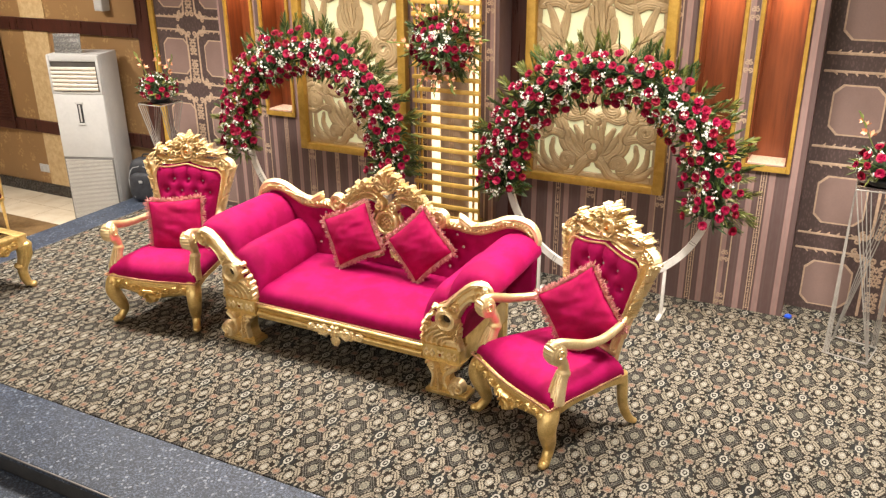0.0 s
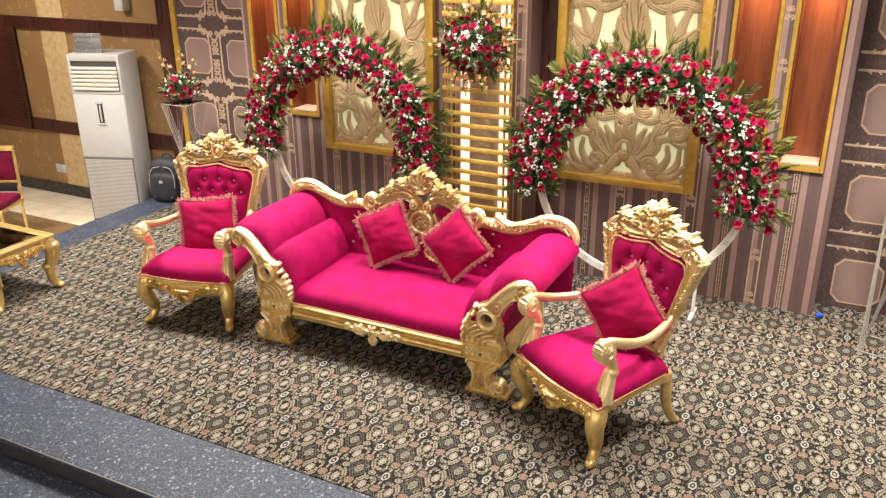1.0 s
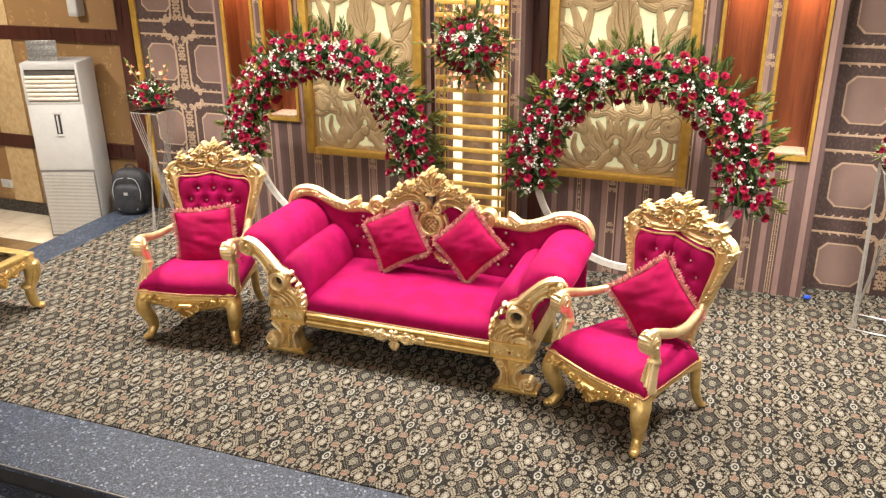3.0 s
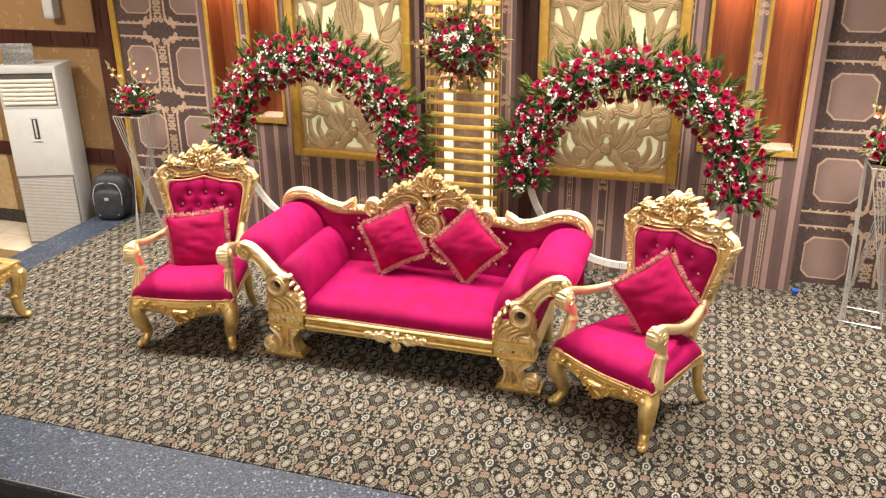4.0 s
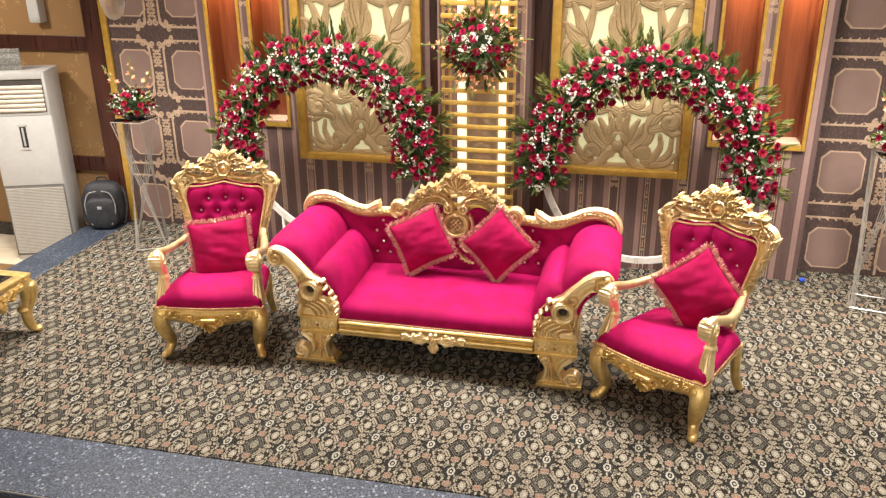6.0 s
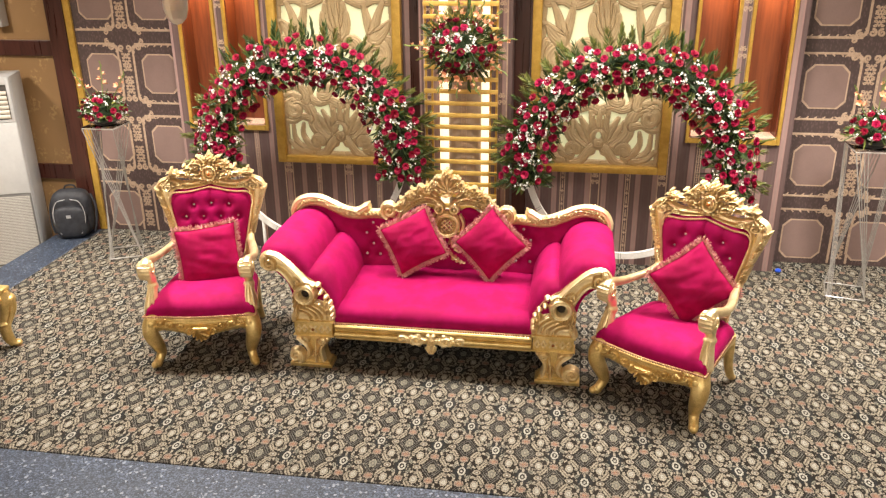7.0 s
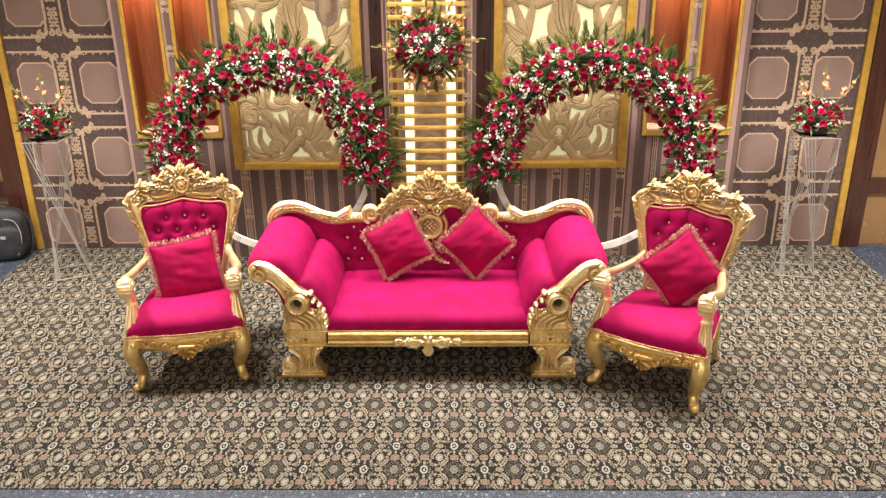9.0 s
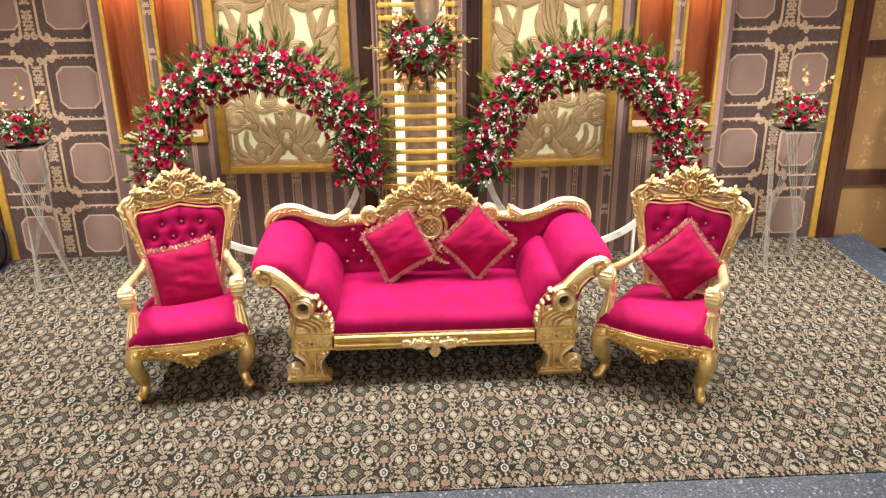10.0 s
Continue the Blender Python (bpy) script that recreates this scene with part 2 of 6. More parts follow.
def make_wood(name, dark, light, rough=0.32, size=0.03):
    n = Nodes(name, rough)
    p = n.place()
    g = n.noise(n.scale(p, (1.0, 1.0, 0.06)), size, 5, 0.65)
    h = n.noise(n.scale(p, (1.0, 1.0, 0.15)), 0.2, 3)
    c = n.mix(n.ramp(n.m("ADD", n.m("MULTIPLY", g, 0.6), n.m("MULTIPLY", h, 0.4)), 0.32, 0.68), dark, light)
    n.colour(c).rough(n.ramp(g, 0.3, 0.7, rough - 0.06, rough + 0.1)).bump(g, 0.12, 0.002)
    return n.mat


def make_tiles():
    n = Nodes("cream_floor_tiles", 0.12)
    p = n.place()
    x, y, _ = n.xyz(p)
    fx, fy = (n.m("ABSOLUTE", n.m("SUBTRACT", n.m("FRACT", n.m("DIVIDE", v, 0.6)), 0.5)) for v in (x, y))
    j = n.ramp(n.m("MAXIMUM", fx, fy), 0.494, 0.498)
    cloud = n.noise(p, 0.25, 5)
    c = n.mix(n.ramp(cloud, 0.35, 0.7), (0.74, 0.66, 0.52), (0.62, 0.53, 0.40))
    c = n.mix(j, c, (0.3, 0.25, 0.18))
    n.colour(c).rough(n.ramp(cloud, 0.3, 0.7, 0.08, 0.2))
    return n.mat


def make_emit(name, colour, strength):
    n = Nodes(name, 0.5)
    n.colour(colour).set(Emission_Color=colour, Emission_Strength=strength)
    return n.mat


VELVET = make_velvet("magenta_velvet", (0.285, 0.001, 0.062), (0.375, 0.0018, 0.092))
VELVET_PILLOW = make_velvet("crimson_velvet", (0.26, 0.001, 0.046), (0.36, 0.0016, 0.072))
MAROON = make_velvet("maroon_velvet", (0.10, 0.004, 0.02), (0.17, 0.006, 0.035))
GOLD = make_gold("gilded_wood", (0.62, 0.42, 0.14), (0.92, 0.69, 0.30), 0.33, 0.72)
GOLD_PALE = make_gold("pale_gilding", (0.80, 0.60, 0.30), (1.0, 0.84, 0.52), 0.33, 0.70)
BRAID = simple("pink_gold_braid", (0.42, 0.20, 0.10), (0.66, 0.40, 0.24), 0.02, 0.45, 0.4)
FRINGE = simple("pink_gold_fringe", (0.48, 0.13, 0.15), (0.72, 0.38, 0.33), 0.015, 0.6, 0.0)
CARPET = make_carpet()
GRANITE = make_granite()
STRIPES = make_stripes()
DAMASK = make_damask()
PLAIN_PANEL = simple("mauve_brown_paper", (0.21, 0.138, 0.120), (0.26, 0.175, 0.152), 0.3, 0.5, 0, 0.05, 0.01)
PRINT = simple("printed_gold_border", (0.42, 0.29, 0.20), (0.60, 0.45, 0.33), 0.03, 0.45, 0.1, 0.05)
TAN = make_tan_paper()
TAN_LIGHT = simple("light_tan_wallpaper", (0.42, 0.28, 0.13), (0.60, 0.45, 0.25), 0.06, 0.42, 0, 0.1, 0.012)
WOOD = make_wood("dark_mahogany", (0.028, 0.009, 0.006), (0.072, 0.022, 0.015))
NICHE_WOOD = make_wood("orange_mahogany", (0.105, 0.026, 0.011), (0.215, 0.058, 0.019), 0.34, 0.02)
OCHRE = simple("ochre_gold_paint", (0.46, 0.27, 0.045), (0.62, 0.38, 0.08), 0.05, 0.35, 0.35, 0.08)
SLAT_GOLD = simple("gold_slat_paint", (0.60, 0.38, 0.08), (0.76, 0.52, 0.14), 0.05, 0.35, 0.3, 0.08)
LATTICE_GOLD = simple("carved_tan_gold_paint", (0.43, 0.31, 0.165), (0.53, 0.395, 0.22), 0.12, 0.45, 0.1, 0.1)
PLASTER = simple("warm_white_plaster", (0.62, 0.56, 0.48), (0.70, 0.64, 0.56), 0.5, 0.8)
WHITE = simple("white_plastic", (0.46, 0.46, 0.455), (0.53, 0.53, 0.52), 0.3, 0.35, 0, 0.03)
GREY = simple("grey_plastic", (0.42, 0.42, 0.41), (0.5, 0.5, 0.49), 0.2, 0.4, 0, 0.03)
BLACK = simple("black_plastic", (0.012, 0.012, 0.013), (0.03, 0.03, 0.032), 0.05, 0.4, 0, 0.05)
NYLON = simple("charcoal_nylon", (0.012, 0.013, 0.017), (0.035, 0.037, 0.045), 0.05, 0.6, 0, 0.3, 0.004)
PIPING = simple("grey_piping", (0.3, 0.3, 0.3), (0.42, 0.42, 0.42), 0.02, 0.5)
BRASS = make_gold("brass_trim", (0.55, 0.40, 0.20), (0.75, 0.58, 0.32), 0.3)
RING = simple("white_painted_wood", (0.68, 0.66, 0.62), (0.85, 0.83, 0.79), 0.05, 0.5, 0, 0.3, 0.006)
TILES = make_tiles()
BACKLIT = make_emit("backlit_pale_panel", (0.74, 0.74, 0.46), 0.36)
TUBE = make_emit("warm_light_strip", (1.0, 0.84, 0.58), 1.35)


def make_glass(name, colour, rough=0.02):
    n = Nodes(name, rough)
    n.colour(colour).set(Transmission_Weight=1.0, IOR=1.48)
    return n.mat


CRYSTAL = make_glass("clear_crystal", (0.99, 0.99, 0.99), 0.38)
ACRYLIC = simple("frosted_acrylic_rod", (0.25, 0.235, 0.21), (0.34, 0.32, 0.295), 0.05, 0.15, 0.0, 0.02)
SMOKED = make_glass("smoked_table_glass", (0.35, 0.30, 0.25))
ACRYLIC_PLATE = make_glass("clear_acrylic", (0.9, 0.92, 0.9))
GEM_RED = simple("amber_gem", (0.25, 0.07, 0.01), (0.4, 0.12, 0.02), 0.01, 0.1)
BUTTON = make_gold("crystal_button", (0.8, 0.78, 0.76), (0.95, 0.93, 0.9), 0.15)


# ---- mesh helpers ----
class Mesh:
    """Points and faces gathered for one mesh."""

    def __init__(self):
        self.v, self.f = [], []

    def add(self, verts, faces):
        k = len(self.v)
        self.v += [tuple(p) for p in verts]
        self.f += [tuple(i + k for i in q) for q in faces]
        return self

    def box(self, x0, x1, y0, y1, z0, z1, m=None):
        v = [Vector((x, y, z)) for z in (z0, z1) for y in (y0, y1) for x in (x0, x1)]
        if m is not None:
            v = [m @ p for p in v]
        return self.add(v, [(0, 2, 3, 1), (4, 5, 7, 6), (0, 1, 5, 4), (2, 6, 7, 3), (0, 4, 6, 2), (1, 3, 7, 5)])

    def bevel_box(self, x0, x1, y0, y1, z0, z1, b=0.006, m=None):
        bm = bmesh.new()
        bmesh.ops.create_cube(bm, size=1.0)
        for p in bm.verts:
            p.co = Vector(((x0 + x1) / 2 + p.co.x * (x1 - x0), (y0 + y1) / 2 + p.co.y * (y1 - y0), (z0 + z1) / 2 + p.co.z * (z1 - z0)))
        bmesh.ops.bevel(bm, geom=list(bm.edges), offset=b, segments=2, profile=0.5, affect="EDGES")
        bm.verts.index_update()
        v = [m @ p.co if m is not None else p.co.copy() for p in bm.verts]
        f = [[p.index for p in q.verts] for q in bm.faces]
        bm.free()
        return self.add(v, f)

    def tube(self, path, radii, n=8, squash=1.0, cap=True):
        path = [Vector(p) for p in path]
        if not isinstance(radii, (list, tuple)):
            radii = [radii] * len(path)
        rings, side = [], None
        for i, p in enumerate(path):
            d = (path[min(i + 1, len(path) - 1)] - path[max(i - 1, 0)]).normalized()
            if side is None:
                side = d.orthogonal().normalized()
            side = (side - d * side.dot(d)).normalized()
            up = d.cross(side)
            rings.append([p + radii[i] * (math.cos(a) * side + squash * math.sin(a) * up) for a in [2 * math.pi * j / n for j in range(n)]])
        v = [q for r in rings for q in r]
        f = []
        for i in range(len(path) - 1):
            for j in range(n):
                f.append((i * n + j, i * n + (j + 1) % n, (i + 1) * n + (j + 1) % n, (i + 1) * n + j))
        if cap:
            f.append(tuple(range(n))[::-1])
            f.append(tuple((len(path) - 1) * n + j for j in range(n)))
        return self.add(v, f)

    def ball(self, c, r, m=8, n=6):
        r = r if isinstance(r, (list, tuple)) else (r, r, r)
        v, f = [], []
        for i in range(1, n):
            t = math.pi * i / n
            for j in range(m):
                a = 2 * math.pi * j / m
                v.append((c[0] + r[0] * math.sin(t) * math.cos(a), c[1] + r[1] * math.sin(t) * math.sin(a), c[2] + r[2] * math.cos(t)))
        top, bot = len(v), len(v) + 1
        v += [(c[0], c[1], c[2] + r[2]), (c[0], c[1], c[2] - r[2])]
        for i in range(n - 2):
            for j in range(m):
                f.append((i * m + j, (i + 1) * m + j, (i + 1) * m + (j + 1) % m, i * m + (j + 1) % m))
        for j in range(m):
            f.append((top, j, (j + 1) % m))
            f.append((bot, (n - 2) * m + (j + 1) % m, (n - 2) * m + j))
        return self.add(v, f)

    def extrude(self, outline, y0, y1):
        """A solid from an outline in x, z."""
        n = len(outline)
        v = [(x, y0, z) for x, z in outline] + [(x, y1, z) for x, z in outline]
        f = [tuple(range(n)), tuple(range(2 * n - 1, n - 1, -1))]
        f += [(i, i + n, (i + 1) % n + n, (i + 1) % n) for i in range(n)]
        return self.add(v, f)

    def sheet(self, rows, close=False):
        """Quads over rows of points."""
        n = len(rows[0])
        v = [p for r in rows for p in r]
        f = [(i * n + j, i * n + j + 1, (i + 1) * n + j + 1, (i + 1) * n + j) for i in range(len(rows) - 1) for j in range(n - 1)]
        if close:
            f += [(i * n + n - 1, i * n, (i + 1) * n, (i + 1) * n + n - 1) for i in range(len(rows) - 1)]
        return self.add(v, f)

    def move(self, fn):
        self.v = [tuple(fn(*p)) for p in self.v]
        return self

    def mirrored(self):
        k = len(self.v)
        self.v += [(-x, y, z) for x, y, z in self.v]
        self.f += [tuple(i + k for i in reversed(q)) for q in self.f]
        return self

    def data(self, name, mat, smooth=True):
        me = bpy.data.meshes.new(name)
        me.from_pydata(self.v, [], self.f)
        me.materials.append(mat)
        bm = bmesh.new()
        bm.from_mesh(me)
        bmesh.ops.recalc_face_normals(bm, faces=bm.faces)
        bm.to_mesh(me)
        bm.free()
        if smooth:
            me.shade_smooth()
            me.set_sharp_from_angle(angle=radians(42))
        me.update()
        return me


def part(name, mesh, mat, parent=None, label="", smooth=True):
    ob = new(name, mesh.data(name, mat, smooth) if isinstance(mesh, Mesh) else mesh)
    if parent is not None:
        ob.parent = parent
    return tagged(ob, label)


def thing(name, m, label, category, group=""):
    ob = new(name)
    ob.empty_display_size = 0.1
    ob.matrix_basis = m
    return tagged(ob, label, category, group)


def setting(name, mesh, mat, label, category, smooth=False):
    return tagged(part(name, mesh, mat, None, label, smooth), "", category, "", "structure")


def smooth_path(points, n=8):
    """A Catmull-Rom curve through the points."""
    pts = [Vector(p) for p in points]
    pts = [2 * pts[0] - pts[1]] + pts + [2 * pts[-1] - pts[-2]]
    out = []
    for i in range(1, len(pts) - 2):
        a, b, c, d = pts[i - 1:i + 3]
        for k in range(n):
            t = k / n
            out.append(0.5 * (2 * b + (c - a) * t + (2 * a - 5 * b + 4 * c - d) * t * t + (3 * b - a - 3 * c + d) * t ** 3))
    out.append(pts[-2])
    return out


def spiral(cx, cz, r0, r1, start, turns, n=40):
    """Points of a spiral in x, z, from radius r0 in to r1."""
    out = []
    for i in range(n + 1):
        t = i / n
        a = radians(start) + 2 * math.pi * turns * t
        r = r0 + (r1 - r0) * t
        out.append((cx + r * math.cos(a), cz + r * math.sin(a)))
    return out


def curve(points, n=8):
    return [(p.x, p.z) for p in smooth_path([(x, 0, z) for x, z in points], n)]


def carve(strokes, x0, x1, z0, z1, step, back=0.4, groove=0.25, ridges=1.0, ribs=0.0, power=0.5, plate=0.0, holes=()):
    """Carved relief that faces -y: rounded strokes (points in x, z; width at start and end; height) over a grid."""
    xs, zs = np.arange(x0, x1 + step / 2, step), np.arange(z0, z1 + step / 2, step)
    gx, gz = np.meshgrid(xs, zs)
    high = np.full_like(gx, plate)
    for pts, w0, w1, h in sorted(strokes, key=lambda q: q[3]):
        pts = np.array(pts, float)
        n = len(pts)
        if n == 1:
            pts, n = np.vstack([pts, pts]), 2
        ws = np.linspace(w0, w1, n)
        best = np.full(gx.shape, 9.0)
        lo, hi = pts.min(0) - max(w0, w1) - 0.008, pts.max(0) + max(w0, w1) + 0.008
        i0, i1 = np.searchsorted(xs, lo[0]), np.searchsorted(xs, hi[0]) + 1
        j0, j1 = np.searchsorted(zs, lo[1]), np.searchsorted(zs, hi[1]) + 1
        sx, sz = gx[j0:j1, i0:i1], gz[j0:j1, i0:i1]
        b, along, run = np.full(sx.shape, 9.0), np.zeros(sx.shape), 0.0
        for k in range(n - 1):
            (ax, az), (bx, bz) = pts[k], pts[k + 1]
            dx, dz = bx - ax, bz - az
            q = max(dx * dx + dz * dz, 1e-12)
            t = np.clip(((sx - ax) * dx + (sz - az) * dz) / q, 0, 1)
            w = ws[k] + (ws[k + 1] - ws[k]) * t
            d = np.hypot(sx - ax - t * dx, sz - az - t * dz) / np.maximum(w, 1e-4)
            along = np.where(d < b, run + t * math.sqrt(q), along)
            b = np.minimum(b, d)
            run += math.sqrt(q)
        prof = np.clip(1 - b * b, 0, 1) ** power * (1 - groove * (0.5 + 0.5 * np.cos(2 * np.pi * ridges * b)))
        if ribs and n > 2:
            prof = prof * (1 - ribs * np.clip(b * 1.6 - 0.35, 0, 1) * (0.5 + 0.5 * np.cos(2 * np.pi * (along - 0.5 * b * max(w0, w1)) / 0.017)))
        view = high[j0:j1, i0:i1]
        moat = (b >= 1) & ((b - 1) * max(w0, w1) < min(0.0065, 0.45 * max(w0, w1)))
        view[moat] = np.minimum(view[moat], 0.30 * h)
        np.maximum(view, h * prof, out=view)
    for pts, w0, w1 in holes:
        q = np.array(pts, float)
        for k, w in zip(range(len(q)), np.linspace(w0 * 0.86, w1, len(q))):
            high[np.hypot(gx - q[k, 0], gz - q[k, 1]) < w] = 0.0
    keep = high > 1e-5
    cell = keep[:-1, :-1] | keep[1:, :-1] | keep[:-1, 1:] | keep[1:, 1:]
    idx = -np.ones(gx.shape, int)
    out = Mesh()
    used = np.zeros(gx.shape, bool)
    for a, b in ((0, 0), (1, 0), (0, 1), (1, 1)):
        used[a:used.shape[0] - 1 + a, b:used.shape[1] - 1 + b] |= cell
    jj, ii = np.nonzero(used)
    idx[jj, ii] = np.arange(len(jj))
    front = [(float(gx[j, i]), -float(high[j, i]), float(gz[j, i])) for j, i in zip(jj, ii)]
    cj, ci = np.nonzero(cell)
    quads = [(int(idx[j, i]), int(idx[j, i + 1]), int(idx[j + 1, i + 1]), int(idx[j + 1, i])) for j, i in zip(cj, ci)]
    out.v, out.f = front, quads
    if back:
        k = len(front)
        out.v = front + [(x, -back * y + 0.0005, z) for x, y, z in front]
        out.f = quads + [tuple(i + k for i in reversed(q)) for q in quads]
    return out


def both(strokes):
    """The strokes and their mirror images in x."""
    return strokes + [([(-x, z) for x, z in p], a, b, h) for p, a, b, h in strokes]


def rosette(cx, cz, r, h, petals=6, turn=0.0):
    out = [([(cx, cz)], r * 0.34, r * 0.34, h * 1.25)]
    for k in range(petals):
        a = turn + 2 * math.pi * k / petals
        out.append(([(cx + 0.4 * r * math.cos(a), cz + 0.4 * r * math.sin(a)), (cx + 0.75 * r * math.cos(a), cz + 0.75 * r * math.sin(a))], r * 0.22, r * 0.26, h))
    return out


def leaf(x, z, angle, length, curl, w, h, lobes=3):
    """An acanthus leaf: a curling midrib with lobes on both sides."""
    pts, a = [(x, z)], radians(angle)
    n = 12
    for i in range(n):
        a += radians(curl) / n
        x, z = x + math.cos(a) * length / n, z + math.sin(a) * length / n
        pts.append((x, z))
    out = [(pts, w * 0.6, w * 0.25, h)]
    for k in range(lobes):
        i = 2 + int(k * (n - 3) / lobes)
        (px, pz), (qx, qz) = pts[i], pts[i + 1]
        d = math.atan2(qz - pz, qx - px)
        for s in (-1, 1):
            e = d + s * radians(55)
            f = 1 - 0.22 * k
            out.append(([(px, pz), (px + f * w * 1.5 * math.cos(e), pz + f * w * 1.5 * math.sin(e)), (px + f * w * 2.0 * math.cos(e - s * 0.5), pz + f * w * 2.0 * math.sin(e - s * 0.5))], w * 0.5 * f, w * 0.18, h * 0.85))
    return out


def beads(mesh, path, r=0.006, gap=0.012):
    """A braid of little beads along a path."""
    pts = [Vector(p) for p in path]
    walked, target = 0.0, 0.0
    for a, b in zip(pts, pts[1:]):
        d = (b - a).length
        while target <= walked + d and d > 0:
            mesh.ball(a + (b - a) * ((target - walked) / d), r, 6, 4)
            target += gap
        walked += d
    return mesh


# ---- the setting ----
floor = Mesh().box(-11, 11, -16, 1.2, -0.5, -0.3)
setting("floor", floor, TILES, "polished cream tiled hall floor", "floor")
setting("floor_band", Mesh().box(-11, -4.2, -0.80, -0.40, -0.3, -0.296), simple("brown_tile_band", (0.16, 0.10, 0.05), (0.24, 0.16, 0.08), 0.1, 0.15), "polished brown tile band in the hall floor", "floor")
setting("ceiling", Mesh().box(-11, 11, -16, 1.2, CEILING, CEILING + 0.2), PLASTER, "plain warm white plaster ceiling", "ceiling")
setting("wall_south", Mesh().box(-11, 11, -16.2, -16, -0.3, CEILING), PLASTER, "plain warm white hall wall", "wall")
setting("wall_west", Mesh().box(-11.2, -11, -16, 1.2, -0.3, CEILING), TAN, "tan papered hall wall", "wall")
setting("wall_east", Mesh().box(11, 11.2, -16, 1.2, -0.3, CEILING), TAN, "tan papered hall wall", "wall")

# stage
setting("stage_floor", Mesh().box(-3.735, 3.825, -3.25, 0.6, -0.3, 0.0), CARPET, "dark carpet with a cream and rust floral lattice on the stage", "carpet")
border = Mesh().bevel_box(-4.13, 4.22, -3.755, -3.254, -0.045, -0.003, 0.004)
border.bevel_box(-4.13, -3.739, -3.25, 0.34, -0.045, -0.003, 0.004)
border.bevel_box(3.829, 4.22, -3.25, 0.34, -0.045, -0.003, 0.004)
setting("stage_border", border, GRANITE, "speckled dark grey polished granite border of the stage", "stone edging")
riser = Mesh().box(-4.11, 4.20, -3.74, -3.26, -0.3, -0.046)
riser.box(-4.11, -3.74, -3.26, 0.34, -0.3, -0.046)
riser.box(3.83, 4.20, -3.26, 0.34, -0.3, -0.046)
setting("stage_riser", riser, simple("charcoal_riser_paint", (0.02, 0.02, 0.022), (0.04, 0.04, 0.042), 0.1, 0.5), "dark riser below the stage edge", "riser")
setting("stage_nosing", Mesh().box(-4.12, 4.21, -3.762, -3.7555, -0.016, -0.006), simple("dull_steel", (0.16, 0.155, 0.15), (0.24, 0.23, 0.22), 0.05, 0.45, 0.7), "thin metal nosing strip on the stage edge", "trim")
setting("stage_step", Mesh().bevel_box(-4.13, 4.22, -4.15, -3.745, -0.3, -0.15, 0.004), GRANITE, "dark granite step below the stage", "step")

# striped wall with four niches
WY, WB, TOP = 0.06, 0.40, CEILING
NICHES = ((-2.52, -2.24), (-2.11, -1.83), (1.83, 2.11), (2.24, 2.52))
NZ0, NZ1 = 1.17, 3.05
wall = Mesh()
edges = [-2.64] + [e for n_ in NICHES for e in n_] + [2.64]
for a, b in zip(edges[0::2], edges[1::2]):
    wall.box(a, b, WY, WB, 0, TOP)
for a, b in NICHES:
    wall.box(a, b, WY, WB, 0, NZ0)
    wall.box(a, b, WY, WB, NZ1, TOP)
    wall.box(a, b, 0.26, WB, NZ0, NZ1)
setting("wall_north", wall, STRIPES, "brown and mauve striped wallpaper behind the stage", "wall")
for a, b in NICHES:
    lining = Mesh()
    lining.box(a + 0.001, b - 0.001, 0.245, 0.258, NZ0, NZ1)
    lining.box(a + 0.001, a + 0.012, WY, 0.245, NZ0, NZ1)
    lining.box(b - 0.012, b - 0.001, WY, 0.245, NZ0, NZ1)
    setting("niche_lining", lining, NICHE_WOOD, "glowing orange mahogany niche lining lit from above", "niche")
    setting("niche_sill", Mesh().bevel_box(a + 0.013, b - 0.013, 0.03, 0.244, NZ0 - 0.002, NZ0 + 0.014, 0.003), simple("pale_sill", (0.55, 0.36, 0.27), (0.68, 0.46, 0.36), 0.1, 0.3), "pale sill at the foot of the niche", "sill")
    rim = Mesh()
    rim.bevel_box(a - 0.028, a, 0.035, 0.062, NZ0 - 0.05, NZ1, 0.004)
    rim.bevel_box(b, b + 0.028, 0.035, 0.062, NZ0 - 0.05, NZ1, 0.004)
    rim.bevel_box(a + 0.0005, b - 0.0005, 0.033, 0.062, NZ0 - 0.05, NZ0 - 0.004, 0.004)
    setting("niche_frame", rim, OCHRE, "narrow gold painted niche frame", "trim")

